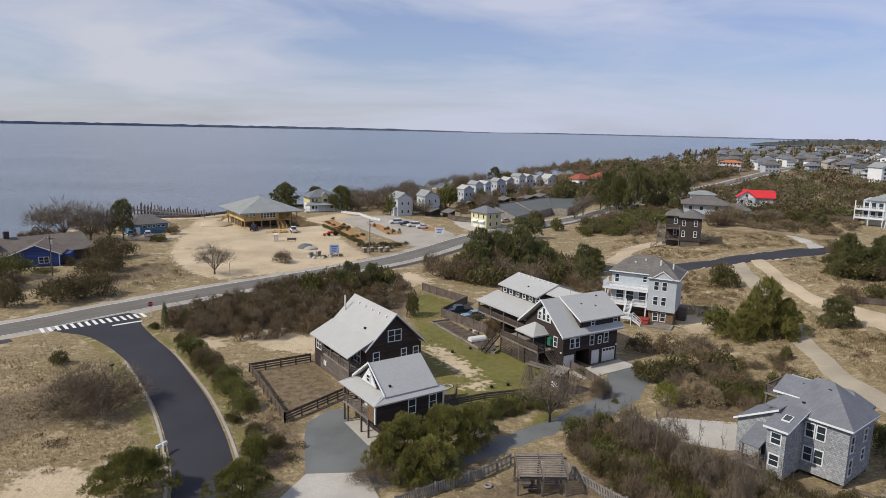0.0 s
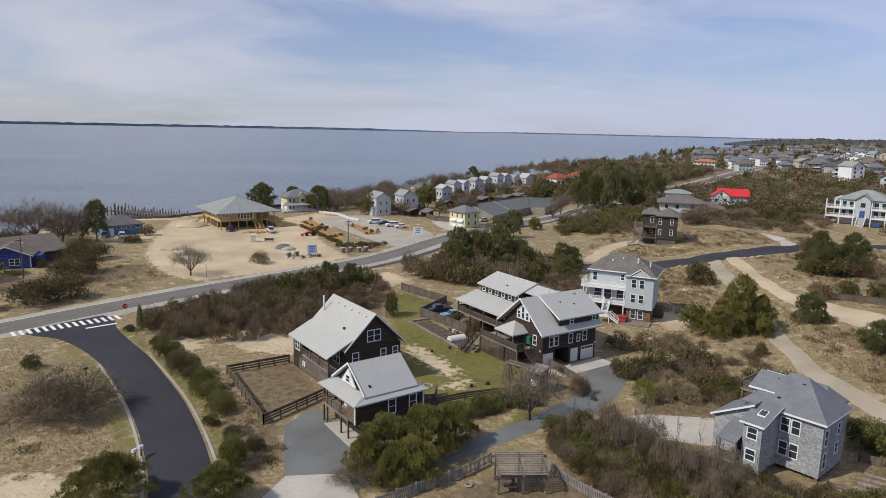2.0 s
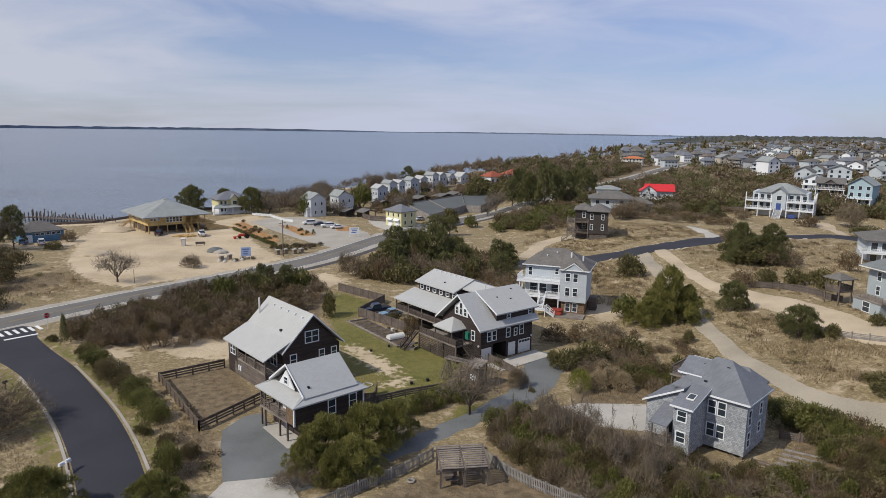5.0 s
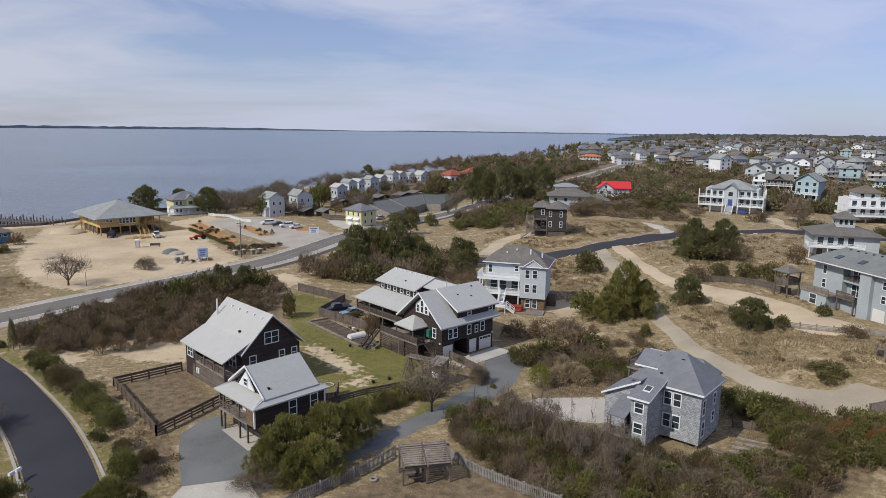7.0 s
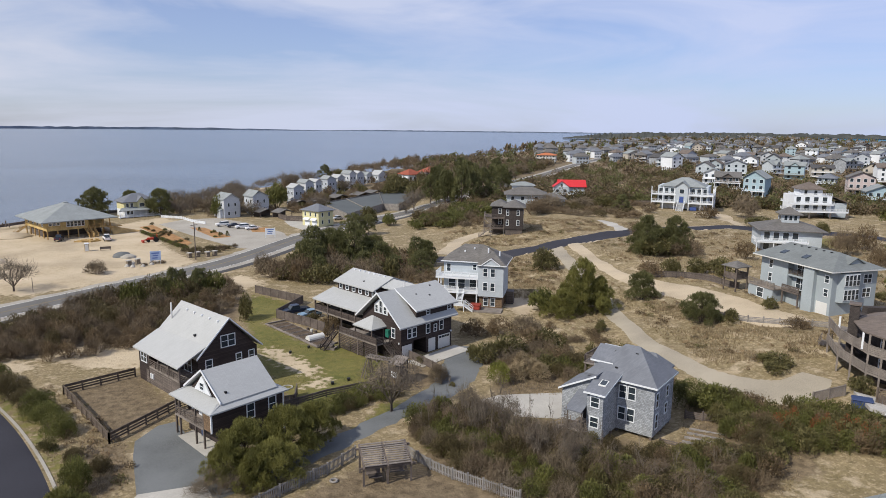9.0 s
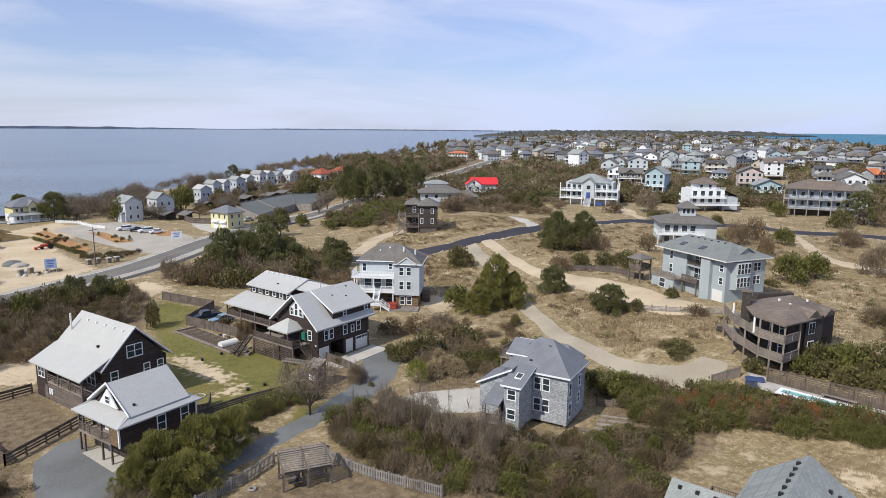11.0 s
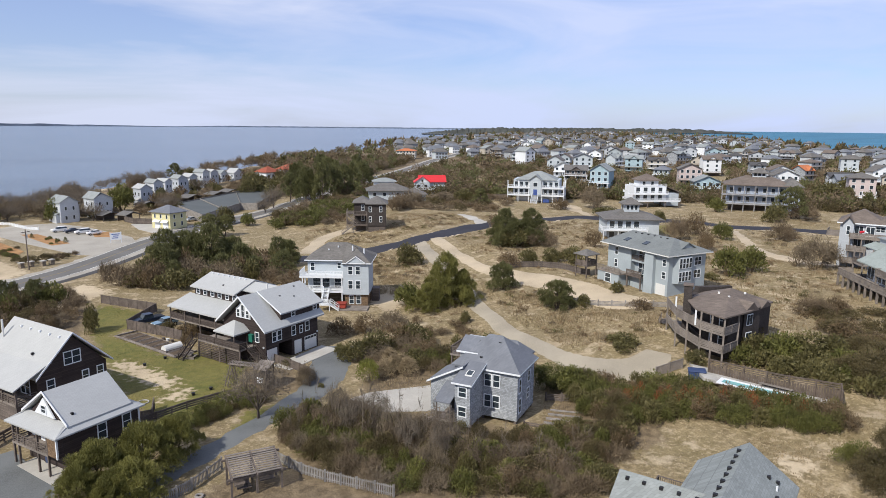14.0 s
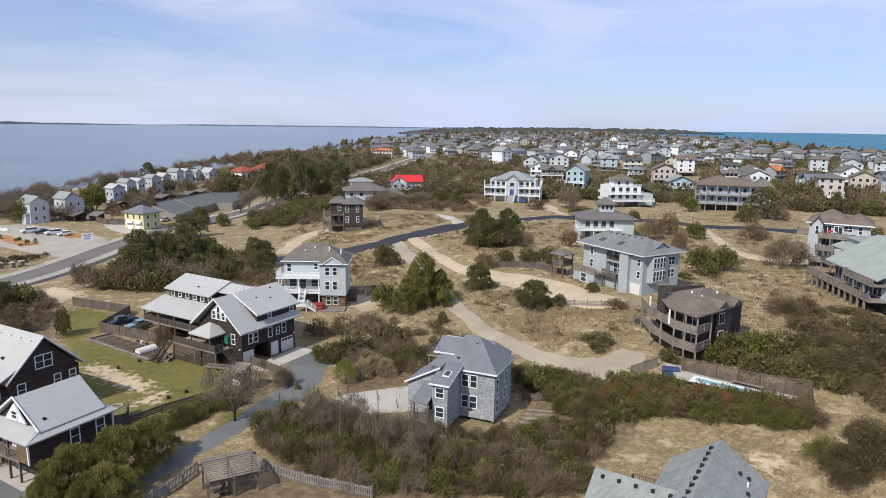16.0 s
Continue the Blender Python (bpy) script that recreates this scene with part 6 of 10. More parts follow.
window(bh, "S", 6.6, 0, 0.9, 1.0, 1.4, True)
body(bh, rect(10, 12, 2, 9), 0, 2.7, "blue_wall")
part("corner_board", box(B(), 9.9, 10.1, -0.06, 0.12, 0, 3.1), "white", bh)
lb = house("lodge", -127.8, 139.2, 46.2, "long low building with a broad brown shingle roof", 0, "building")
body(lb, rect(0, 51, 0.8, 18), 0, 2.9, "old_wood")
gable_x(lb, -1, 52, -0.4, 18.6, 2.8, 6.0, "lodge_roof", yr=9)
for x in (16, 27.5):
    body(lb, rect(x, x + 3.4, 3.2, 8), 3.4, 5.2, "grey_siding", "dormer")
    far_window(lb, "S", x + 1.7, 3.2, 4.1, 2.2, 0.7)
    gable_y(lb, x - 0.4, x + 3.8, 2.8, 9, 5.2, 6.1, "lodge_roof")
part("chimney", box(B(), 33.5, 34.7, 8.4, 9.6, 5.6, 7.6), "dark_shingle", lb)
part("skylight", slab(B(), [(24, 3.0, 4.1), (26, 3.0, 4.1), (26, 4.4, 4.6), (24, 4.4, 4.6)], 0.1), "deck", lb)

# ---- houses beyond the dune ----
N_ = house("house", 125.6, 151.4, -28, "pale grey house with a cupola and broad grey roof", 4.3, size=(0.92, 0.95, 0.97))
body(N_, rect(0, 16, 0, 13), 0, 6.0, "grey_siding")
hip(N_, -1.2, 17.2, -1.2, 14.2, 6.0, 8.4, "brown_roof")
body(N_, rect(6, 10.6, 4, 8.6), 6.6, 10.0, "grey_siding", "cupola")
hip(N_, 5.2, 11.4, 3.2, 9.4, 10.0, 11.9, "brown_roof")
for x in (7.0, 8.3, 9.6):
    far_window(N_, "S", x, 4, 8.3, 0.8, 1.3)
far_window(N_, "W", 6, 6.3, 8.3, 1.4, 1.3)
deck(N_, rect(-1.8, 12, -2.4, 0), 3.0, "white", 0.3)
railing(N_, [(-1.7, 3), (-1.7, -2.3), (12, -2.3)], 3.0, "white", 1.0, 0.2)
for x in (1.5, 4, 6.5, 9):
    far_window(N_, "S", x, 0, 3.3, 1.5, 2.0)
for x in (1.5, 5, 9):
    far_window(N_, "S", x, 0, 0.6, 1.5, 1.6)
posts(N_, [(-1.5, -2.2), (3, -2.2), (7.5, -2.2), (11.8, -2.2)], 0, 2.8, "white", 0.22)

Hh = house("house", 150.6, 243, -40, "large white house with two tiers of white balconies", 4.5)
body(Hh, rect(0, 19, 0, 13), 3.0, 9.2, "grey_siding")
body(Hh, rect(1, 18, 2, 12), 0, 3.0, "white")
hip(Hh, 1.0, 18.0, -0.6, 13.6, 9.2, 12.4, "pale_roof")
gable_y(Hh, 6.6, 12.4, -3.4, 5, 9.2, 11.4, "pale_roof")
gable_wall(Hh, "S", -2.8, 9.5, 2.6, 9.1, 11.1, "grey_siding")
body(Hh, rect(7.2, 11.8, -2.8, 0), 3.0, 9.2, "grey_siding")
for z in (3.0, 6.1):
    deck(Hh, rect(-2.2, 21.2, -2.4, 0.2), z, "white", 0.4)
    deck(Hh, rect(19, 21.2, 0, 9), z, "white", 0.4)
    railing(Hh, [(-2.1, 0), (-2.1, -2.3), (7.2, -2.3)], z, "white", 1.0, 0.25)
    railing(Hh, [(11.8, -2.3), (21.1, -2.3), (21.1, 9)], z, "white", 1.0, 0.25)
    for x in (1.2, 3.4, 5.6, 13.4, 15.6, 17.8):
        far_window(Hh, "S", x, 0, z + 0.2, 1.3, 2.0)
far_window(Hh, "S", 9.5, -2.8, 6.6, 1.6, 1.6)
door(Hh, "S", 9.5, -2.8, 3.0, 1.6, 2.4, "blue_wall")
posts(Hh, [(-2, -2.2), (2.4, -2.2), (6.8, -2.2), (12.2, -2.2), (16.6, -2.2), (21, -2.2), (21, 4), (21, 9)], 0, 9.0, "white", 0.3)
stairs(Hh, (9.5, -2.8, 3.0), (9.5, -8.0, 0.0), 2.6, "white")
part("bin", box(B(), 12.8, 15.2, -2.2, -0.6, 0, 1.3), "blue_wall", Hh, "blue bins under the balcony")

Lh = house("house", 184.0, 207.0, -22, "white house with stacked white decks and brown roofs", 4.5)
body(Lh, rect(0, 13, 0, 11), 2.8, 8.2, "white")
body(Lh, rect(13, 19, 2, 12), 0.4, 5.6, "grey_siding")
body(Lh, rect(2.5, 10, 1, 8), 8.2, 10.6, "white")
hip(Lh, 1.6, 11.0, 0.0, 9.0, 10.6, 13.0, "cedar_roof")
part("roof", slab(B(), [(13, 1, 8.4), (20, 1, 5.6), (20, 13, 5.6), (13, 13, 8.4)], 0.2), "cedar_roof", Lh)
for z in (2.8, 5.5):
    deck(Lh, rect(-2.5, 18 if z < 3 else 13, -2.4, 0), z, "white", 0.4)
    railing(Lh, [(-2.4, 6), (-2.4, -2.3), (18 if z < 3 else 13, -2.3)], z, "white", 1.0, 0.25)
railing(Lh, [(0, 6), (0.1, -0.1), (13, -0.1)], 8.2, "white", 1.0, 0.25)
for z in (3.1, 5.8):
    for x in (1.6, 4.6, 7.6, 10.6):
        far_window(Lh, "S", x, 0, z, 1.5, 2.0)
far_window(Lh, "S", 4.2, 1, 8.7, 1.0, 1.4)
far_window(Lh, "S", 7.6, 1, 8.7, 1.0, 1.4)
posts(Lh, [(-2.2, -2.2), (5, -2.2), (12, -2.2), (17.6, -2.2), (1, 3), (12, 3)], 0, 2.6, "old_wood", 0.35)

M["fence_pale"] = weathered("silvered_rail_wood", (0.30, 0.30, 0.31), 0.9, 0.9, 9)
Mh = house("house", 213, 187.5, -47, "broad blue-grey house with long weathered balconies", 4.3, size=(0.97, 1.0, 1.2))
M["sky_siding"] = courses("pale_blue_siding", (0.37, 0.43, 0.53), 0.2, 0, 0.1, 0.8, 0.8, 0.04)
body(Mh, rect(0, 22, 0, 13), 2.6, 8.4, "sky_siding")
body(Mh, rect(22, 26, -1, 12), -0.5, 8.4, "sky_siding")
body(Mh, rect(1, 22, 2, 12), -0.5, 2.6, "old_wood")
hip(Mh, -1.5, 23.5, -2.2, 14, 8.5, 11.2, "cedar_roof")
hip(Mh, 19.5, 27.2, -2.2, 13, 8.4, 10.9, "brown_roof")
hip(Mh, 8, 15, 3.5, 9.5, 12.2, 13.6, "brown_roof")
body(Mh, rect(9, 14, 4.5, 8.5), 10, 12.2, "grey_siding", "cupola")
for x in (10, 11.5, 13):
    far_window(Mh, "S", x, 4.5, 11.1, 1.0, 0.9)
for z in (2.6, 5.5):
    deck(Mh, rect(-2, 22, -2.6, 0), z, "fence_pale", 0.35)
    railing(Mh, [(-1.9, 3), (-1.9, -2.5), (22, -2.5)], z, "fence_pale", 1.0, 0.3)
    for i in range(7):
        far_window(Mh, "S", 1.6 + 3 * i, 0, z + 0.5, 1.2, 1.5)
for z in (3.4, 6.3):
    for x in (23, 25):
        far_window(Mh, "S", x, -1, z, 0.9, 1.7)
posts(Mh, [(-1.8 + 4 * i, -2.4) for i in range(7)], -0.5, 8.2, "fence_pale", 0.3)

R1 = house("house", 121.5, 279.5, -20, "white house with a bright red roof", 4.5)
R1.matrix_world = R1.matrix_world @ Matrix.Diagonal((0.74, 0.8, 0.9, 1))
body(R1, rect(0, 18, 0, 11), 0, 6.6, "grey_siding")
gable_x(R1, 2, 19, -1, 12, 6.6, 9.6, "red_roof")
gable_y(R1, -0.8, 9.4, -2, 8, 6.4, 9.4, "red_roof")
gable_wall(R1, "S", -1.2, 4.3, 4.5, 6.4, 9.2, "white")
body(R1, rect(0, 8.8, -1.2, 0), 0, 6.4, "grey_siding")
deck(R1, rect(-1, 10, -3.4, -1.2), 3.0, "white")
railing(R1, [(-1, -3.3), (10, -3.3)], 3.0, "white", 1.0, 0.25)
posts(R1, [(-0.8, -3.2), (4.5, -3.2), (9.8, -3.2)], 0, 2.8, "white", 0.25)
for x in (2, 6.6):
    far_window(R1, "S", x, -1.2, 3.4, 1.4, 1.8)
    far_window(R1, "S", x, -1.2, 0.6, 1.4, 1.6)
far_window(R1, "S", 4.3, -1.2, 6.6, 1.2, 1.2)
G2 = house("house", 91.5, 257.0, -18, "low pale house with broad grey hip roofs", 4.4, size=(0.78, 0.8, 0.95))
body(G2, rect(0, 20, 0, 13), 0, 5.4, "grey_siding")
hip(G2, -1.5, 21.5, -1.5, 14.5, 5.4, 8.2, "brown_roof")
body(G2, rect(3, 14, 9, 17), 5, 8.6, "white")
hip(G2, 2, 15, 8, 18, 8.6, 10.0, "pale_roof")
body(G2, rect(18, 30, 4, 14), 0, 3.4, "grey_siding")
hip(G2, 17, 31, 3, 15, 3.4, 5.6, "brown_roof")
for x in (3, 8, 15):
    far_window(G2, "S", x, 0, 3.0, 1.6, 1.5)

# ---- fences ----


def fence(pts, style, label, gap=2.4, h=1.2, mat="rail", group="fences"):
    """Posts with rails, or with upright boards, along a line."""
    f = new("fence")
    x0, y0 = pts[0]
    z0 = ground_z(x0, y0)
    f.matrix_world = pose(x0, y0, z0)
    tagged(f, label, "fence", group)
    for (ax, ay), (bx, by) in zip(pts, pts[1:]):
        n = max(1, round(math.hypot(bx - ax, by - ay) / gap))
        P_ = []
        for i in range(n + 1):
            x, y = ax + (bx - ax) * i / n, ay + (by - ay) * i / n
            P_.append(Vector((x - x0, y - y0, ground_z(x, y) - z0)))
        for i, p in enumerate(P_):
            if i < n or (bx, by) == tuple(pts[-1]):
                part("post", box(B(), p.x - 0.09, p.x + 0.09, p.y - 0.09, p.y + 0.09, p.z - 0.2, p.z + h + 0.12), mat, f)
        up = Vector((0, 0, 1))
        for p, q in zip(P_, P_[1:]):
            if style == "rails":
                for k in (0.22, 0.5, 0.78):
                    part("rail", beam(B(), p + up * k * h, q + up * k * h, 0.06, 0.2), mat, f)
                part("rail", beam(B(), p + up * (h - 0.05), q + up * (h - 0.05), 0.09, 0.14), mat, f)
            elif style in ("boards", "topped"):
                bm_, far = B(), h > 2.4 and style == "boards"
                hb = h - 0.75 if style == "topped" else h
                for k in (0, 0.26, 0.52) if style == "topped" else ():
                    part("rail", beam(B(), p + up * (hb + k + 0.08), q + up * (hb + k + 0.08), 0.05, 0.13), mat, f)
                m = int((q - p).length / 0.3)
                for i in range(m):
                    a, b = p.lerp(q, (i + 0.04) / m), p.lerp(q, (i + 0.94) / m)
                    if far:
                        beam(bm_, a + up * 0.06, b + up * 0.06, 0.04, h - 0.06)
                    else:
                        part("board", beam(B(), a + up * 0.06, b + up * 0.06, 0.04, hb - 0.06 + 0.05 * math.sin(i * 2.3)), mat, f)
                if far:
                    tagged(part("panel", bm_, mat, f), kind="stuff")
                part("rail", beam(B(), p + up * (h - 0.02), q + up * (h - 0.02), 0.12, 0.08), mat, f)
            elif style == "pickets":
                for k in (0.25, 0.85):
                    part("rail", beam(B(), p + up * k * h, q + up * k * h, 0.08, 0.1), mat, f)
                m = int((q - p).length / 0.2)
                for i in range(m):
                    a, b = p.lerp(q, (i + 0.2) / m), p.lerp(q, (i + 0.75) / m)
                    part("picket", beam(B(), a + up * 0.06, b + up * 0.06, 0.03, h * (0.97 + 0.03 * math.sin(i * 1.7))), mat, f)
            else:
                for k in range(int(h / 0.24)):
                    part("slat", beam(B(), p + up * (0.1 + k * 0.24), q + up * (0.1 + k * 0.24), 0.05, 0.17), mat, f)
    return f


M["fence_dark"] = weathered("dark_fence_wood", (0.125, 0.098, 0.078), 0.9, 1.2, 9)
M["fence_silver"] = weathered("bleached_fence_wood", (0.24, 0.228, 0.215), 0.9, 1.2, 9)
M["fence_grey"] = weathered("silver_fence_wood", (0.27, 0.25, 0.23), 0.9, 1.2, 9)
fence([(-28.0, 95.6), (-24.0, 98.1), (-20.0, 100.6)], "rails", "dark wooden rail fence round a small yard", 2.2, 1.25, "fence_dark")
fence([(-28.0, 95.6), (-18.9, 78.7)], "rails", "dark wooden rail fence round a small yard", 2.2, 1.25, "fence_dark")
fence([(-18.9, 78.7), (-15.7, 83.1), (-12.5, 87.6)], "rails", "dark wooden rail fence round a small yard", 2.2, 1.25, "fence_dark")
fence([(-4.2, 148.2), (0.6, 142.6), (5.4, 137.1), (0.1, 127.2), (6.0, 119.9), (8.2, 116.6)], "boards", "grey board fence round a vegetable garden", 2.6, 1.7, "rail")
fence([(0.6, 84.2), (6.2, 87.0), (11.0, 88.6), (14.6, 88.2)], "rails", "low weathered rail fence along a hedge", 2.4, 1.0, "rail")
fence([(-1.2, 84.6), (2.0, 85.0), (2.4, 88.6)], "boards", "weathered board fence beside the small brown house", 2.0, 1.5, "rail")
fence([(19.8, 100.3), (21.7, 96.3), (23.4, 92.0), (22.4, 88.1)], "boards", "weathered board fence beside the drive", 2.4, 1.3, "rail")
fence([(-4, 60.2), (1.7, 64.3), (4.7, 66.2), (8.0, 69.4)], "pickets", "silver-grey picket fence above the street", 2.2, 1.25, "fence_silver")
fence([(13.6, 68.6), (15.4, 64.8), (17.2, 62.3), (19.7, 59.6), (22.5, 56.6)], "pickets", "silver-grey picket fence above the street", 2.2, 1.2, "fence_silver")
fence([(73.6, 104.2), (76.0, 101.8), (79.2, 96.6), (84.0, 91.0), (87.8, 88.0)], "slats", "weathered slatted fence on the dune", 2.2, 1.1, "fence_grey")
fence([(79, 130), (87, 126.6), (89.2, 120.5), (90.5, 114)], "boards", "low weathered timber wall beside the sandy drive", 2.4, 1.3, "old_wood")
fence([(71.2, 62.8), (73.0, 58.6), (74.1, 56.0), (75.2, 53.6), (76.7, 51.0), (78.0, 48.6), (76.2, 47.2)], "topped", "tall weathered board fence with open rails beside a pool", 2.2, 2.5, "fence_dark")
fence([(66.4, 67.6), (70.4, 66.8)], "boards", "weathered board fence beside a pool", 2.2, 1.4, "deck")
fence([(43.0, 65.0), (47.9, 60.0)], "slats", "low timber edging beside the shingled house", 2.4, 0.5, "rail")
fence([(49.6, 70.0), (54.6, 66.4), (57.0, 64.0)], "slats", "weathered fence behind the shingled house", 2.2, 1.1, "rail")
for ring in ([(27.5, 256.3), (46.3, 288.2), (52.3, 283.5), (72.9, 327.0), (68.0, 344.0), (52.0, 336.0), (21.0, 296.0), (27.5, 256.3)], [(46.3, 288.2), (52.0, 336.0)], [(36.9, 272.2), (33.0, 311.0)]):
    fence(ring, "boards", "tall grey board fence round the tennis courts", 4.0, 3.0, "fence_grey", "tennis court fences")
M["court"] = asphalt("grey_green_court", (0.08, 0.088, 0.088), 0.14)
pad("pavement", "court", [(27.8, 257.0), (46.4, 288.7), (52.2, 284.2), (72.4, 327.0), (67.6, 343.2), (52.2, 335.4), (21.5, 295.8)], 0.05, "grey-green tennis courts", "tennis court")
fence([(12.5, 258), (5, 262), (2, 270)], "boards", "weathered board fence behind the parked cars", 4.0, 2.0, "old_wood")
fence([(140, 255), (152, 250), (158, 256)], "boards", "weathered fence beside a pool", 4.0, 2.0, "old_wood")
wf = [(-42, 279), (-34, 274), (-28, 262), (-24, 258)]
fence(wf, "slats", "white fence along the edge of the lot", 2.4, 1.1, "white")

# timber steps set into the slope beside the shingled house
for i in range(6):
    x, y = 43.6 + 0.95 * i, 62.6 + 0.92 * i
    bm = beam(B(), (x, y, 0.02), (x + 3.2, y - 2.7, 0.02), 0.22, 0.24)
    tagged(mesh_object("landscape_timber", bm, "fence_grey"), "weathered timber edging a terraced garden step", "timber", "garden step timbers")

# ---- pool ----
M["pool_deck"] = weathered("pool_deck", (0.40, 0.385, 0.36), 0.9, 0.4, 5)
M["pool_water"], _nt, _b = material("pool_water", (0.20, 0.42, 0.43), 0.08, 0, 0.5)
pd = pad("pavement", "pool_deck", [(69.0, 61.6), (71.4, 66.4), (73.6, 61.4), (78.4, 49.2), (76.0, 47.4), (73.2, 50.4)], 0.12, "pale concrete pool surround", "pavement")
zp = max(ground_z(*p) for p in [(71.4, 66.4), (73.6, 61.4), (78.4, 49.2)]) + 0.12
pool = new("swimming_pool")
pool.matrix_world = pose(72.6, 55.2, zp, 0, 0, -66)
tagged(pool, "small turquoise swimming pool with white coping", "pool")
bm = B()
for r in ((-5.4, 5.4, -1.6, -1.1), (-5.4, 5.4, 0.3, 0.7), (-5.4, -4.9, -1.1, 0.3), (4.9, 5.4, -1.1, 0.3)):
    box(bm, *r, 0.0, 0.12)
part("coping", bm, "white", pool)
part("water_surface", box(B(), -4.9, 4.9, -1.1, 0.3, 0.0, 0.05), "pool_water", pool, "turquoise water")
bins = new("storage_bin")
bins.matrix_world = pose(69.9, 63.6, ground_z(69.9, 63.6), 0, 0, -40)
tagged(bins, "blue-grey storage bins beside the pool", "storage bin")
part("shell", box(B(), -1.1, 1.1, -0.6, 0.6, 0, 1.0), "bin_blue", bins)
part("lid", solid(B(), [(-1.2, -0.7, 1.0), (1.2, -0.7, 1.0), (1.2, 0.7, 1.0), (-1.2, 0.7, 1.0)], [(-1.1, -0.6, 1.1), (1.1, -0.6, 1.1), (1.1, 0.6, 1.2), (-1.1, 0.6, 1.2)]), "bin_blue", bins)
bn = new("bench")
bn.matrix_world = pose(74.1, 54.6, zp, 0, 0, -66)
tagged(bn, "weathered wooden bench before the pool fence", "bench")
part("seat", box(B(), -2, 2, -0.25, 0.25, 0.42, 0.5), "deck", bn)
for x in (-1.7, 1.7):
    part("leg", box(B(), x - 0.1, x + 0.1, -0.22, 0.22, 0, 0.42), "deck", bn)

# ---- the swing shelter by the slatted fence ----
pg = new("swing_shelter")
pg.matrix_world = pose(10.5, 64.4, 0, 0, 0, 1)
tagged(pg, "weathered wooden slatted shelter with two hanging swings", "pergola")
for x in (-2.45, 0.0, 2.45):
    part("post", box(B(), x - 0.1, x + 0.1, -1.5, -1.3, 0, 2.3), "rail", pg)
    part("post", box(B(), x - 0.1, x + 0.1, 1.3, 1.5, 0, 2.95), "rail", pg)
    part("rafter", solid(B(), [(x - 0.08, -1.9, 2.0), (x + 0.08, -1.9, 2.0), (x + 0.08, 1.9, 2.82), (x - 0.08, 1.9, 2.82)], [(x - 0.08, -1.9, 2.22), (x + 0.08, -1.9, 2.22), (x + 0.08, 1.9, 3.04), (x - 0.08, 1.9, 3.04)]), "rail", pg)
for k in (-1, 1):
    for i in range(11):
        y = -1.75 + 0.335 * i
        z = 2.26 + 0.216 * (y + 1.75)
        x0, x1 = (0.12, 2.35) if k > 0 else (-2.35, -0.12)
        part("slat", box(B(), x0, x1, y, y + 0.24, z, z + 0.06), "deck", pg)
part("beam", box(B(), -2.9, 2.9, -1.6, -1.42, 1.9, 2.1), "rail", pg)
part("beam", box(B(), -2.9, 2.9, 1.42, 1.6, 2.56, 2.76), "rail", pg)
for x in (-1.25, 1.25):
    sw = part("swing_seat", box(B(), x - 0.75, x + 0.75, -0.3, 0.3, 0.55, 0.62), "old_wood", pg)
    part("backrest", box(B(), x - 0.75, x + 0.75, 0.28, 0.36, 0.62, 1.15), "old_wood", sw)
    for s in (-0.7, 0.7):
        part("chain", rod(B(), (x + s, 0, 0.6), (x + s, 0.2, 2.5), 0.025, n=4), "rail", sw)
part("table", box(B(), -1.9, -0.5, -1.2, -0.4, 0.68, 0.74), "old_wood", pg)
ty = tagged(new("tyre"), "old pale tyre lying on the sand", "tyre")
ty.matrix_world = pose(5.2, 64.6, 0.0)
bm = B()
n = 20
rings = []
for k in range(n):
    a = 2 * math.pi * k / n
    rings.append([bm.verts.new(((0.34 + 0.13 * math.cos(b)) * math.cos(a), (0.34 + 0.13 * math.cos(b)) * math.sin(a), 0.12 + 0.12 * math.sin(b))) for b in (0, 1.05, 2.09, 3.14, 4.19, 5.24)])
for k in range(n):
    for j in range(6):
        bm.faces.new((rings[k][j], rings[(k + 1) % n][j], rings[(k + 1) % n][(j + 1) % 6], rings[k][(j + 1) % 6]))
part("tread", bm, "fence_grey", ty)

# ---- play frame by the brown house ----
pf = new("play_frame")
pf.matrix_world = pose(14.3, 92.2, 0, 0, 0, -42)
tagged(pf, "weathered timber play frame with a swing beam", "play frame")
for x in (-2.4, -2.0):
    part("leg", beam(B(), (x, -1.2, 0), (x + 0.3, 0, 3.0), 0.16, 0.16), "old_wood", pf)
    part("leg", beam(B(), (x, 1.2, 0), (x + 0.3, 0, 3.0), 0.16, 0.16), "old_wood", pf)
for y in (-0.5, 0.5):
    part("swing_beam", beam(B(), (-2.2, y, 3.0), (3.4, y, 3.1), 0.14, 0.2), "deck", pf)
for i in range(14):
    part("rung", beam(B(), (-2.0 + 0.4 * i, -0.6, 3.2), (-2.0 + 0.4 * i, 0.6, 3.2), 0.1, 0.06), "deck", pf)
part("tower", box(B(), 2.2, 4.0, -1, 1, 0.9, 2.2), "old_wood", pf)
part("window", box(B(), 2.6, 3.6, -1.05, -1.0, 1.1, 1.9), "white", pf)
for x in (2.2, 4.0):
    for y in (-1, 1):
        part("post", box(B(), x - 0.08, x + 0.08, y - 0.08, y + 0.08, 0, 3.4), "old_wood", pf)
part("roof", slab(B(), [(2.0, -1.2, 3.1), (4.2, -1.2, 3.1), (4.2, 1.2, 3.6), (2.0, 1.2, 3.6)], 0.1), "deck", pf)

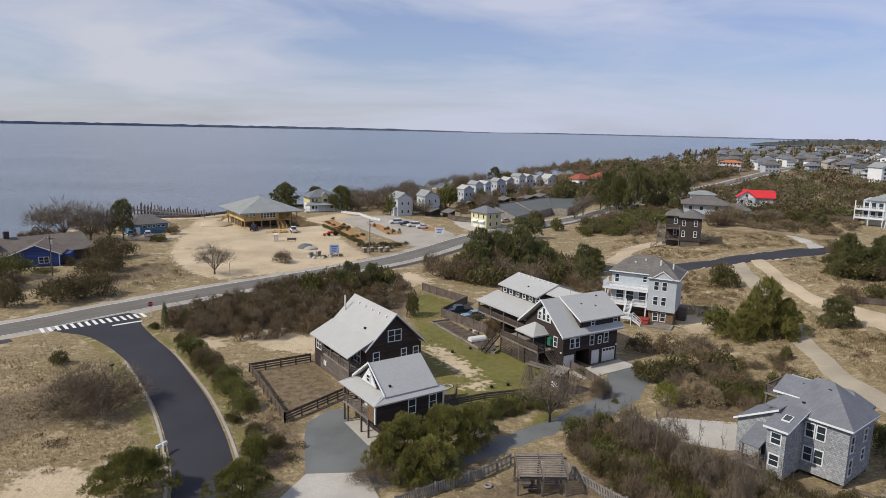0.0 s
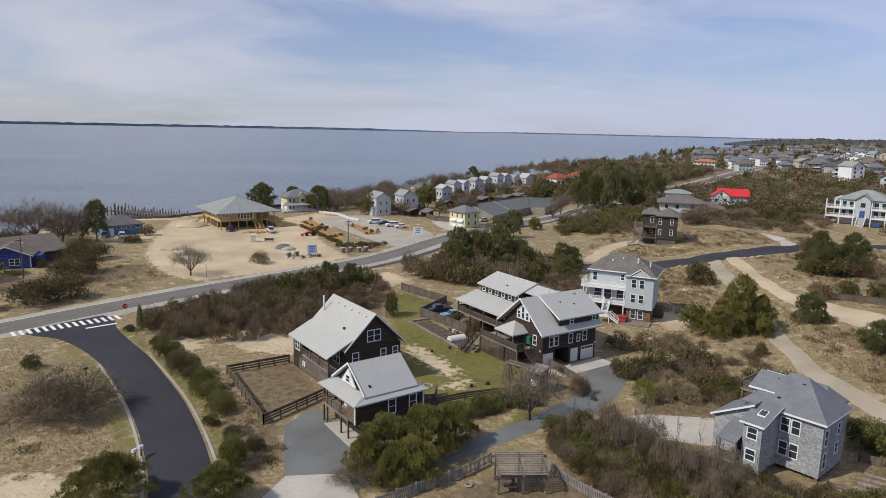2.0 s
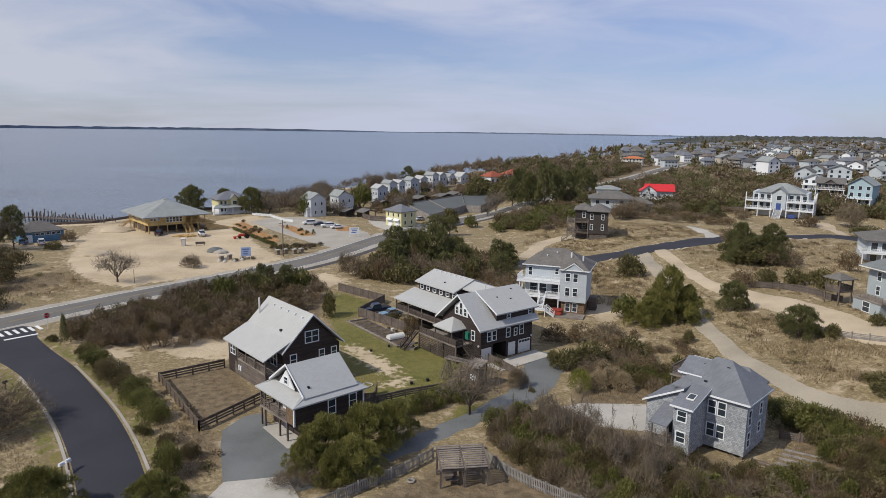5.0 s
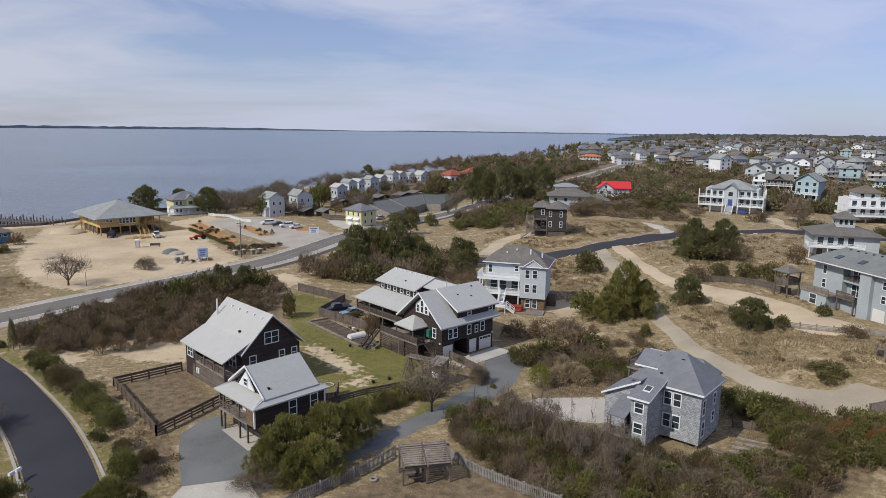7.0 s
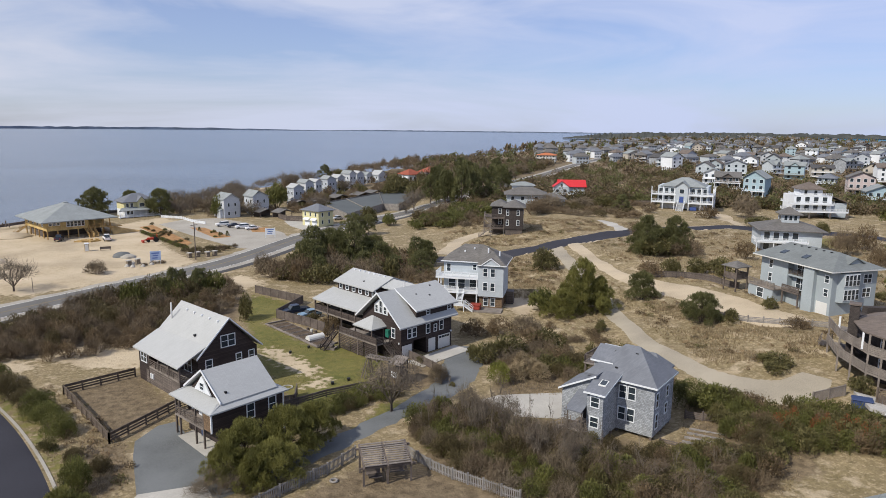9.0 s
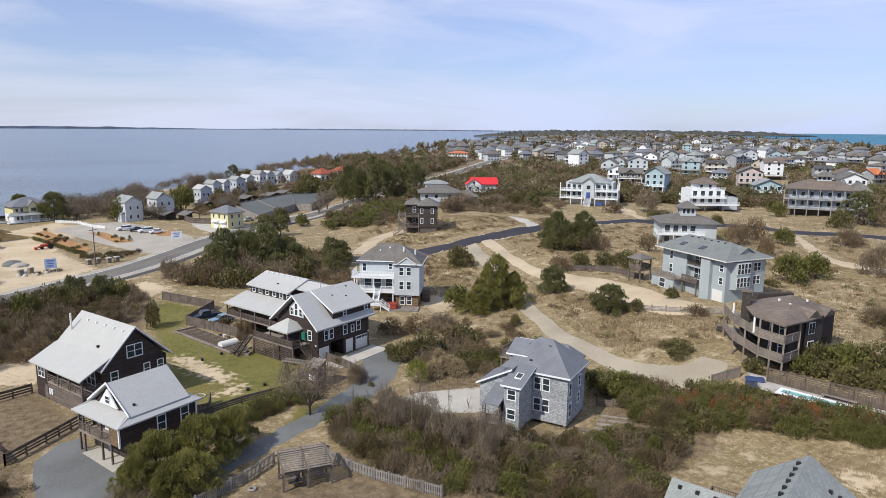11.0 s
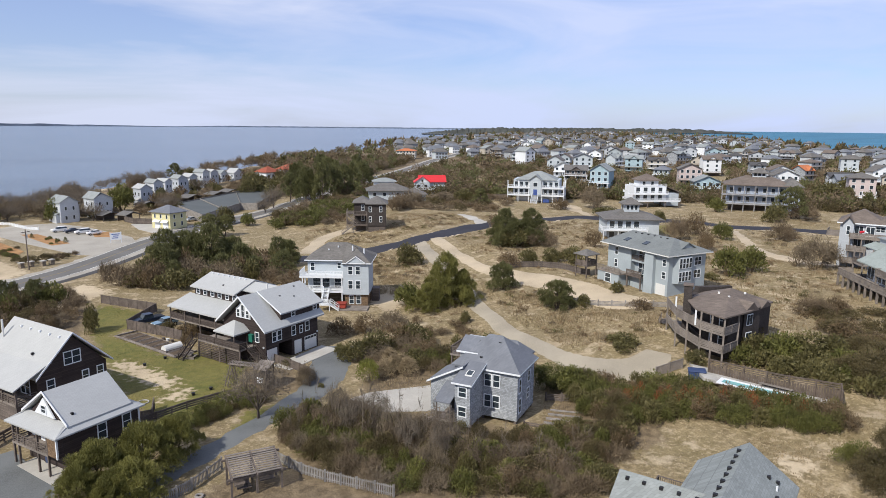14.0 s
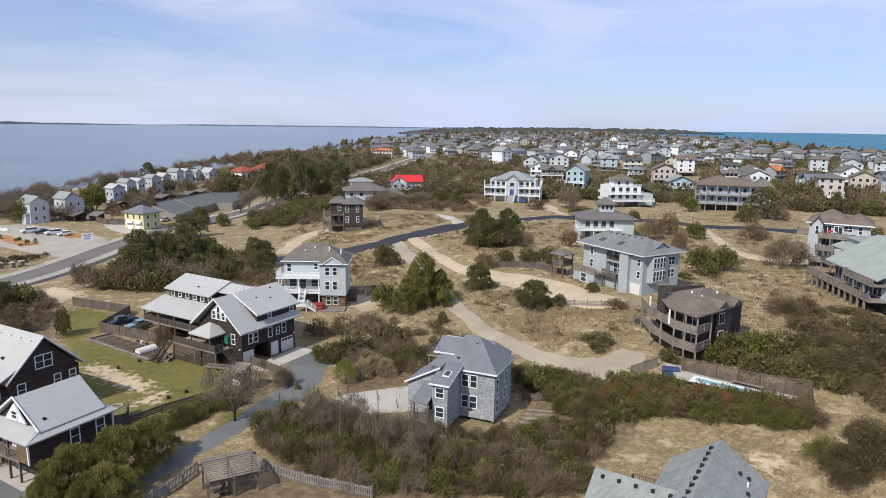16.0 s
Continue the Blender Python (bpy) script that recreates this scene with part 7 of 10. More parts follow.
# ---- garden beds, logs and furniture in the yard ----
ax_ = Vector((0.879, 0.477, 0))
ay_ = Vector((-0.477, 0.879, 0))
plot = Vector((6.4, 107.9, 0))
pad("pavement", "litter_path", [tuple((plot + ax_ * u + ay_ * v).xy) for u, v in ((0, 0), (3.9, 0), (3.9, 17.4), (0, 17.4))], 0.03, "trodden earth of a vegetable plot", "garden plot")
edging = tagged(new("plot_edging"), "low weathered timber edging round the vegetable plot", "garden edging")
for (u0, v0), (u1, v1) in (((0, 0), (0, 17.4)), ((0, 0), (3.9, 0)), ((0, 17.4), (3.9, 17.4))):
    part("timber", beam(B(), plot + ax_ * u0 + ay_ * v0 + Vector((0, 0, 0.1)), plot + ax_ * u1 + ay_ * v1 + Vector((0, 0, 0.1)), 0.28, 0.2), "deck", edging)
M["bed_soil"] = weathered("bed_soil", (0.10, 0.073, 0.05), 0.95, 1.5, 9)
for i, v in enumerate((0.7, 2.9, 5.1, 7.3, 9.5, 11.7, 13.9)):
    bed = new("garden_bed")
    long_ = 1.7 if v < 14 else 3.2
    o = plot + ay_ * (v + long_ / 2) + ax_ * 1.95
    bed.matrix_world = pose(*o, 0, 0, 28.5)
    tagged(bed, "raised timber garden bed with bare dark soil", "garden bed", "garden beds")
    w_, l_ = 1.6, long_ / 2
    part("soil", box(B(), -w_, w_, -l_, l_, 0.02, 0.20), "bed_soil", bed)
    for r in ((-w_ - 0.1, w_ + 0.1, -l_ - 0.1, -l_), (-w_ - 0.1, w_ + 0.1, l_, l_ + 0.1), (-w_ - 0.1, -w_, -l_, l_), (w_, w_ + 0.1, -l_, l_)):
        part("timber", box(B(), *r, 0, 0.27), "deck", bed)
cf = new("cold_frame")
cf.matrix_world = pose(*(plot + ay_ * 3.75 + ax_ * 1.95 + Vector((0, 0, 0.2))), 0, 0, 28.5)
tagged(cf, "arched grey cold frame on a garden bed", "cold frame")
bm = B()
ring = [(-0.7 * math.cos(math.pi * k / 8), 0.75 * math.sin(math.pi * k / 8) + 0.15) for k in range(9)]
solid(bm, [(-1.5, u, w) for u, w in ring], [(1.5, u, w) for u, w in ring])
bmesh.ops.recalc_face_normals(bm, faces=bm.faces)
part("cover", bm, "garage", cf)
part("base", box(B(), -1.55, 1.55, -0.75, 0.75, 0, 0.16), "rail", cf)
for i in range(3):
    tub = mesh_object("planter_tub", rod(B(), (0, 0, 0), (0, 0, 0.45), 0.24, 0.3, 10), "garage" if i == 1 else "rail")
    tub.matrix_world = pose(*(plot + ay_ * (7.4 + 1.1 * i) + ax_ * (4.3 - 0.1 * i)))
    tagged(tub, "small round planter tub beside the garden beds", "planter", "planter tubs")
pt = new("picnic_bench")
pt.matrix_world = pose(8.6, 107.0, 0, 0, 0, 60)
tagged(pt, "small weathered picnic bench on the lawn", "bench")
part("tabletop", box(B(), -0.8, 0.8, -0.35, 0.35, 0.68, 0.74), "deck", pt)
for y in (-0.75, 0.75):
    part("seat", box(B(), -0.8, 0.8, y - 0.13, y + 0.13, 0.4, 0.45), "deck", pt)
for x in (-0.6, 0.6):
    part("leg", box(B(), x - 0.05, x + 0.05, -0.8, 0.8, 0.0, 0.4), "deck", pt)
    part("leg", box(B(), x - 0.05, x + 0.05, -0.2, 0.2, 0.4, 0.68), "deck", pt)
for x, y in ((2.0, 106.2), (7.4, 91.4), (9.8, 92.4), (5.0, 108.2)):
    pot = mesh_object("flower_pot", rod(B(), (x, y, 0), (x, y, 0.4), 0.18, 0.26, 10), "black")
    tagged(pot, "black plastic plant pot on the lawn", "plant pot", "plant pots")
hoop = tagged(new("sand_ring"), "pale ring of a small garden pond on the lawn", "garden ring")
hoop.matrix_world = pose(1.2, 91.6, 0)
bm = B()
for k in range(24):
    a, b = 2 * math.pi * k / 24, 2 * math.pi * (k + 1) / 24
    solid(bm, [(r * math.cos(t_), r * math.sin(t_), 0) for r, t_ in ((0.62, a), (0.75, a), (0.75, b), (0.62, b))], [(r * math.cos(t_), r * math.sin(t_), 0.12) for r, t_ in ((0.62, a), (0.75, a), (0.75, b), (0.62, b))])
part("rim", bm, "concrete", hoop)

# ---- poles, signs, mailboxes ----


def utility_pole(x, y, h, label):
    p = new("utility_pole")
    p.matrix_world = pose(x, y, ground_z(x, y), 0, 0, 45)
    tagged(p, label, "utility pole", "utility poles")
    part("pole", rod(B(), (0, 0, 0), (0, 0, h), 0.17, 0.11, 10), "rail", p)
    part("crossarm", box(B(), -1.1, 1.1, -0.06, 0.06, h - 0.9, h - 0.75), "rail", p)
    for k in (-1.0, -0.4, 0.4, 1.0):
        part("insulator", rod(B(), (k, 0, h - 0.75), (k, 0, h - 0.5), 0.06, 0.04, 6), "garage", p)
    part("transformer", rod(B(), (0.35, 0.2, h - 2.3), (0.35, 0.2, h - 1.4), 0.24, n=10), "garage", p, "pale grey transformer can")


utility_pole(-20.5, 189.6, 10.2, "weathered wooden utility pole beside the road")
utility_pole(-90.8, 154.9, 9.6, "weathered wooden utility pole by the hedge")
for x, y, h in ((-74, 150, 1.0), (-50.5, 158.5, 3.2), (-66.5, 147.5, 0.6), (-81.5, 128.2, 1.5)):
    pst = mesh_object("marker_post", rod(B(), (x, y, 0), (x, y, h), 0.06, n=6), "rail")
    tagged(pst, "slim wooden marker post beside the road", "post", "marker posts")
sp = new("stop_sign")
sp.matrix_world = pose(-54.2, 122.9, 0, 0, 0, 40)
tagged(sp, "red octagonal stop sign at the side road", "stop sign")
part("post", rod(B(), (0, 0, 0), (0, 0, 2.9), 0.05, n=6), "garage", sp)
bm = solid(B(), [(0.48 * math.cos(math.pi / 8 + k * math.pi / 4), -0.04, 2.5 + 0.48 * math.sin(math.pi / 8 + k * math.pi / 4)) for k in range(8)],
           [(0.48 * math.cos(math.pi / 8 + k * math.pi / 4), -0.07, 2.5 + 0.48 * math.sin(math.pi / 8 + k * math.pi / 4)) for k in range(8)])
M["sign_red"] = weathered("sign_red", (0.40, 0.02, 0.03), 0.5)
plate = part("plate", bm, "sign_red", sp)
cu = bpy.data.curves.new("lettering", "FONT")
cu.body, cu.size, cu.align_x, cu.align_y, cu.extrude = "STOP", 0.34, "CENTER", "CENTER", 0.005
cu.materials.append(M["white"])
tx = new("lettering", cu)
tx.parent = plate
tx.matrix_basis = pose(0, -0.085, 2.5, 90, 0, 0)
for x, y, n in ((-30.6, 69.6, 2), (-47.6, 94.2, 1), (-20.6, 68.4, 1)):
    for k in range(n):
        mb = new("mailbox")
        mb.matrix_world = pose(x + 0.35 * k, y + 0.75 * k, 0, 0, 0, -25)
        tagged(mb, "white metal mailbox on a wooden post" if n == 2 else "dark mailbox on a wooden post", "mailbox", "mailboxes")
        part("post", box(B(), -0.06, 0.06, -0.06, 0.06, 0, 1.0), "rail", mb)
        bm = solid(B(), [(-0.14 + 0.28 * (i == 1 or i == 2), 0, 0) for i in range(0)] or [(-0.15, -0.3, 1.0), (0.15, -0.3, 1.0), (0.15, -0.3, 1.2), (0.09, -0.3, 1.32), (-0.09, -0.3, 1.32), (-0.15, -0.3, 1.2)],
                   [(-0.15, 0.3, 1.0), (0.15, 0.3, 1.0), (0.15, 0.3, 1.2), (0.09, 0.3, 1.32), (-0.09, 0.3, 1.32), (-0.15, 0.3, 1.2)])
        bmesh.ops.recalc_face_normals(bm, faces=bm.faces)
        part("box", bm, "white" if n == 2 else "black", mb)


def board_sign(x, y, yaw, w, h, z, label, face_mat):
    s = new("sign_board")
    s.matrix_world = pose(x, y, 0, 0, 0, yaw)
    tagged(s, label, "sign")
    for k in (-w / 2 + 0.15, w / 2 - 0.15):
        part("post", box(B(), k - 0.1, k + 0.1, -0.1, 0.1, 0, z + h + 0.1), "white", s)
    p = part("panel", box(B(), -w / 2, w / 2, -0.16, -0.1, z, z + h), face_mat, s)
    bar = weathered("sign_bar", (0.10, 0.16, 0.42), 0.6) if "sign_bar" not in bpy.data.materials else bpy.data.materials["sign_bar"]
    for k, (a, b) in enumerate(((0.15, 0.85), (0.25, 0.75), (0.2, 0.7))):
        part("bar", box(B(), -w / 2 + w * a, -w / 2 + w * b, -0.175, -0.16, z + h * (0.72 - 0.26 * k), z + h * (0.84 - 0.26 * k)), bar, p)


board_sign(-29.9, 185.4, 10, 2.6, 2.4, 1.0, "blue and white site sign beside the road", weathered("sign_blue", (0.35, 0.45, 0.66), 0.6))
board_sign(-1.0, 222.6, 5, 3.2, 2.2, 1.0, "white sign board at the entrance of the lot", "white")

# ---- vehicles ----
M["tyre"] = weathered("tyre_rubber", (0.018, 0.018, 0.018), 0.8)
M["rim"] = material("wheel_rim", (0.5, 0.5, 0.5), 0.3, 1.0)[0]
M["lamp_white"] = material("headlight", (0.8, 0.8, 0.8), 0.15)[0]
M["lamp_red"] = material("tail_light", (0.35, 0.02, 0.02), 0.2)[0]
paints = {}


def vehicle(name, x, y, yaw, kind, color, label):
    if color not in paints:
        paints[color] = material("car_paint", color, 0.3, 0.0, 0.6)[0]
    v = new(name)
    v.matrix_world = pose(x, y, ground_z(x, y) + 0.06, 0, 0, yaw)
    tagged(v, label, "car" if kind != "pickup" else "truck", "parked vehicles")
    lines = {"car": ([(-2.2, 0.45), (-2.2, 0.95), (-1.0, 1.05), (1.5, 1.05), (2.15, 0.95), (2.2, 0.45)], [(-0.9, 1.05), (-0.3, 1.5), (1.0, 1.52), (1.7, 1.05)]),
             "suv": ([(-2.3, 0.45), (-2.3, 1.05), (-1.2, 1.15), (2.25, 1.15), (2.3, 0.45)], [(-1.0, 1.15), (-0.4, 1.75), (2.0, 1.78), (2.25, 1.15)]),
             "pickup": ([(-2.8, 0.5), (-2.8, 1.1), (-1.5, 1.2), (2.75, 1.2), (2.75, 0.5)], [(-1.3, 1.2), (-0.8, 1.85), (0.6, 1.88), (0.8, 1.2)])}
    low, cab = lines[kind]
    W = 0.9
    bm_ = solid(B(), [(a, -W, b) for a, b in low], [(a, W, b) for a, b in low])
    bmesh.ops.recalc_face_normals(bm_, faces=bm_.faces)
    bmesh.ops.bevel(bm_, geom=bm_.edges[:], offset=0.08, segments=2, affect="EDGES")
    part("body", bm_, paints[color], v)
    glass = [(a, b) for a, b in cab]
    bm_ = solid(B(), [(a, -W + 0.1 + 0.12 * (b > 1.3), b) for a, b in glass], [(a, W - 0.1 - 0.12 * (b > 1.3), b) for a, b in glass])
    bmesh.ops.recalc_face_normals(bm_, faces=bm_.faces)
    cabin = part("cabin_glass", bm_, "glass", v)
    x0, x1, zt = cab[1][0], cab[2][0], cab[1][1]
    bm_ = box(B(), x0 - 0.05, x1 + 0.05, -W + 0.16, W - 0.16, zt - 0.03, zt + 0.06)
    bmesh.ops.bevel(bm_, geom=bm_.edges[:], offset=0.03, segments=1, affect="EDGES")
    part("roof_panel", bm_, paints[color], v)
    if kind == "pickup":
        part("cargo_bed", box(B(), 1.0, 2.65, -0.72, 0.72, 1.19, 1.215), "black", v)
    for wx in (-1.4, 1.45):
        for wy in (-0.88, 0.88):
            k = 1.1 if kind != "car" else 1.0
            wh = part("wheel", rod(B(), (wx, wy - 0.11, 0.34 * k), (wx, wy + 0.11, 0.34 * k), 0.34 * k, n=14), "tyre", v)
            part("rim", rod(B(), (wx, wy - 0.125, 0.34 * k), (wx, wy + 0.125, 0.34 * k), 0.2 * k, n=10), "rim", wh)
    for wy in (-0.62, 0.62):
        part("headlight", box(B(), low[0][0] - 0.03, low[0][0] + 0.05, wy - 0.18, wy + 0.18, 0.72, 0.9), "lamp_white", v)
        part("tail_light", box(B(), low[-1][0] - 0.05, low[-1][0] + 0.03, wy - 0.16, wy + 0.16, 0.75, 0.98), "lamp_red", v)


white, red, blue, dark, silver = (0.75, 0.75, 0.75), (0.42, 0.02, 0.03), (0.10, 0.20, 0.34), (0.02, 0.025, 0.05), (0.42, 0.44, 0.47)
vehicle("pickup_truck", -50.2, 226.5, -70, "pickup", white, "white pickup truck parked on the sand")
vehicle("pickup_truck", -64.2, 228.6, -85, "pickup", dark, "dark pickup truck before the unfinished building")
vehicle("van", -93.0, 211.8, -65, "suv", white, "white van before the blue building")
vehicle("car", -98.3, 212.6, -75, "suv", blue, "blue van before the blue building")
vehicle("car", -17.6, 251.5, 20, "suv", white, "white car parked in the lot")
vehicle("car", -13.8, 248.2, 20, "car", dark, "dark blue car parked in the lot")
vehicle("car", -10.6, 244.6, 20, "suv", white, "white car parked in the lot")
vehicle("car", -7.2, 241.2, 20, "car", white, "white car parked in the lot")
vehicle("pickup_truck", 3.6, 129.2, 20, "pickup", (0.015, 0.025, 0.05), "dark blue pickup truck parked in the garden yard")
vehicle("car", 6.2, 126.4, 25, "car", (0.16, 0.25, 0.34), "old pale blue car parked in the garden yard")
for x, y, yw, c, l in ((160, 341, 50, white, "white car on a far drive"), (118, 272, 30, silver, "silver car on a far drive"), (262, 420, 60, dark, "dark car by the far road"), (24, 262, 40, silver, "silver car beside the yellow house")):
    vehicle("car", x, y, yw, "car", c, l)
# small tractor on the site
tr = new("tractor")
tr.matrix_world = pose(-36.2, 221.4, 0.0, 0, 0, 20)
tagged(tr, "red compact tractor with a front loader on the sand", "tractor")
M["tractor_red"] = weathered("tractor_paint", (0.5, 0.05, 0.02), 0.5)
bm = box(B(), -1.6, 0.4, -0.45, 0.45, 0.7, 1.4)
bmesh.ops.bevel(bm, geom=bm.edges[:], offset=0.1, segments=2, affect="EDGES")
part("bonnet", bm, "tractor_red", tr)
part("seat", box(B(), 0.7, 1.2, -0.3, 0.3, 1.1, 1.3), "black", tr)
part("roll_bar", beam(B(), (1.3, -0.5, 2.3), (1.3, 0.5, 2.3), 0.1, 0.1), "tractor_red", tr)
for y in (-0.5, 0.5):
    part("roll_bar", box(B(), 1.25, 1.35, y - 0.05, y + 0.05, 0.9, 2.35), "tractor_red", tr)
    part("loader_arm", beam(B(), (0.2, y * 1.2, 1.3), (-2.6, y * 1.2, 0.5), 0.12, 0.18), "tractor_red", tr)
    part("wheel", rod(B(), (0.9, y * 1.5 - 0.2, 0.75), (0.9, y * 1.5 + 0.2, 0.75), 0.75, n=14), "tyre", tr)
    part("wheel", rod(B(), (-1.3, y * 1.4 - 0.15, 0.45), (-1.3, y * 1.4 + 0.15, 0.45), 0.45, n=12), "tyre", tr)
part("bucket", box(B(), -3.1, -2.5, -0.9, 0.9, 0.1, 0.7), "tractor_red", tr)
pj = new("portable_toilet")
pj.matrix_world = pose(-51.6, 208.2, 0, 0, 0, 15)
tagged(pj, "tan portable toilet standing on the sand", "portable toilet")
part("cabin", box(B(), -0.6, 0.6, -0.6, 0.6, 0, 2.1), weathered("tan_plastic", (0.5, 0.40, 0.27), 0.6), pj)
part("roof", solid(B(), [(-0.65, -0.65, 2.1), (0.65, -0.65, 2.1), (0.65, 0.65, 2.1), (-0.65, 0.65, 2.1)], [(-0.5, -0.5, 2.35), (0.5, -0.5, 2.35), (0.5, 0.5, 2.35), (-0.5, 0.5, 2.35)]), "white", pj)
part("door", box(B(), -0.42, 0.42, -0.64, -0.6, 0.1, 1.95), "garage", pj)
bn2 = new("bench")
bn2.matrix_world = pose(-46.8, 208.4, 0, 0, 0, 10)
tagged(bn2, "weathered wooden bench on the sand", "bench")
part("seat", box(B(), -1.4, 1.4, -0.25, 0.25, 0.45, 0.53), "rail", bn2)
part("backrest", box(B(), -1.4, 1.4, 0.25, 0.32, 0.5, 1.1), "rail", bn2)
for x in (-1.2, 1.2):
    part("leg", box(B(), x - 0.08, x + 0.08, -0.22, 0.22, 0, 0.45), "rail", bn2)


def heap(x, y, r, h, mat, label, name="gravel_pile", seed=1):
    bm_, rg = B(), random.Random(seed)
    bmesh.ops.create_icosphere(bm_, subdivisions=3, radius=1)
    for v in bm_.verts:
        k = 1 + 0.25 * noise.noise(v.co * 2.2 + Vector((seed * 3.1, 0, 0)))
        v.co = Vector((v.co.x * r * k, v.co.y * r * k, max(0, v.co.z) ** 1.3 * h * k - 0.05))
    bm_.transform(Matrix.Translation((x, y, ground_z(x, y))))
    tagged(mesh_object(name, bm_, mat, smooth=True), label, "heap", "heaps of loose soil")


heap(-40.5, 198, 2.5, 1.3, "gravel", "grey pile of gravel on the sand")
heap(-38.5, 196, 2.2, 0.9, "gravel_pale", "pale pile of rubble on the sand", seed=2)
heap(-80.5, 239, 5.5, 1.3, "sandy", "rough heap of dug sand", "sand_heap", 3)
heap(-72, 195, 4.0, 1.0, "sandy", "rough heap of dug sand", "sand_heap", 4)
for i in range(9):
    x, y = -34.5 + random.Random(i).uniform(-3, 5), 184.5 + random.Random(i + 50).uniform(-2.5, 2.5)
    heap(x, y, 0.6, 0.7, "concrete", "grey boulder beside the site sign", "boulder", 10 + i)
for i in range(6):
    bx = mesh_object("lumber_stack", box(B(), -1.6, 1.6, -0.5, 0.5, 0, 0.3 + 0.1 * (i % 3)), "new_wood")
    bx.matrix_world = pose(-57.5 + 2.1 * (i % 3), 225 + 2.0 * (i // 3), 0, 0, 0, 20 * i)
    tagged(bx, "stack of new yellow lumber on the sand", "lumber", "stacks of lumber")
# stone gate pillars at the mouth of the site and of the lot
for x, y in ((-22.4, 192.6), (-20.4, 193.6), (-17.8, 193.4), (-16.0, 194.6), (-36.2, 184.4), (-34.4, 186.2)):
    gp = tagged(new("gate_pillar"), "short square tan stone pillar with a pale cap", "pillar", "gate pillars")
    gp.matrix_world = pose(x, y, 0, 0, 0, 40)
    part("shaft", box(B(), -0.5, 0.5, -0.5, 0.5, -0.1, 1.25), "tan_stone", gp)
    part("cap", box(B(), -0.62, 0.62, -0.62, 0.62, 1.25, 1.42), "concrete", gp)
# dock piles in the sound
for row in range(2):
    for i in range(26):
        k = i / 25
        x, y = -124 + 33 * k + 2.5 * row, 268 + 3 * k + 4.2 * row - 14 * k * k
        pile = mesh_object("dock_pile", rod(B(), (x, y, -2), (x, y, 1.4 + 0.9 * (i % 3 == 0) + 1.2 * (i < 6)), 0.24, 0.2, 7), "rail")
        tagged(pile, "weathered wooden dock pile standing in the water", "dock pile", "dock piles")
dk = new("dock")
dk.matrix_world = pose(-124, 272, 0)
tagged(dk, "weathered wooden dock above the water", "dock")
part("deck", prism(B(), [(0, -2), (0, 1.5), (31, -10), (31, -13)], 0.4, 0.65), "rail", dk)
for i, (a, b) in enumerate(zip(SOUND[6:11], SOUND[7:12])):
    bw = mesh_object("bulkhead", beam(B(), (*a, -1.5), (*b, -1.5), 0.5, 2.4), "rail")
    tagged(bw, "weathered timber bulkhead along the shore", "bulkhead", "bulkheads", "structure")

# ---- plants: one of each kind is modelled at unit size, then repeated ----


def cloud_mesh(name, verts, faces, mat):
    me_ = bpy.data.meshes.new(name)
    me_.from_pydata(verts, [], faces)
    me_.materials.append(M[mat])
    return me_


def lumps(rg, n, flat=0.8, spread=0.62):
    """Centres and sizes of the lumps that make up a crown about one unit in radius and height."""
    out = [(np.array((0, 0, 0.42 * flat)), 0.60)]
    for i in range(n):
        a, r = rg.uniform(0, 2 * math.pi), spread * math.sqrt(rg.uniform(0.1, 1))
        s = rg.uniform(0.24, 0.42)
        z = rg.uniform(0.12, 1.0 - s) * flat * (1 - 0.45 * r)
        out.append((np.array((r * math.cos(a), r * math.sin(a), z)), s))
    return out


def leaves(rg, blobs, count, size, squash=0.85, up=0.35, lengthy=1.5, broad=0.6):
    """Small bent leaf sprays on and in the lumps."""
    verts, faces = [], []
    vol = np.array([s ** 2 for _, s in blobs])
    pick = np.random.RandomState(rg.randint(0, 99999))
    which = pick.choice(len(blobs), count, p=vol / vol.sum())
    for w in which:
        c, s = blobs[w]
        d = pick.normal(size=3)
        d /= np.linalg.norm(d)
        if d[2] < -0.35:
            d[2] *= -1
        p = c + d * s * (0.62 + 0.48 * pick.rand()) * np.array((1, 1, squash))
        if p[2] < 0.02:
            p[2] = 0.02 + 0.1 * pick.rand()
        axis_ = d + pick.normal(size=3) * 0.7 + np.array((0, 0, up))
        axis_ /= np.linalg.norm(axis_)
        side = np.cross(axis_, pick.normal(size=3))
        side /= np.linalg.norm(side) + 1e-9
        k = size * pick.uniform(0.6, 1.5)
        a, b = axis_ * k * lengthy, side * k * broad
        n = len(verts)
        verts += [tuple(p - b), tuple(p + b), tuple(p + a)]
        faces += [(n, n + 1, n + 2)]
    return verts, faces


def spike(verts, faces, a, b, r):
    a, b = np.asarray(a, float), np.asarray(b, float)
    d = b - a
    u = np.cross(d, (0.3, 0.5, 0.81))
    u = u / (np.linalg.norm(u) + 1e-9) * r
    v = np.cross(d / (np.linalg.norm(d) + 1e-9), u)
    n = len(verts)
    verts += [tuple(a + u), tuple(a - 0.5 * u + 0.87 * v), tuple(a - 0.5 * u - 0.87 * v), tuple(b)]
    faces += [(n, n + 1, n + 3), (n + 1, n + 2, n + 3), (n + 2, n, n + 3)]


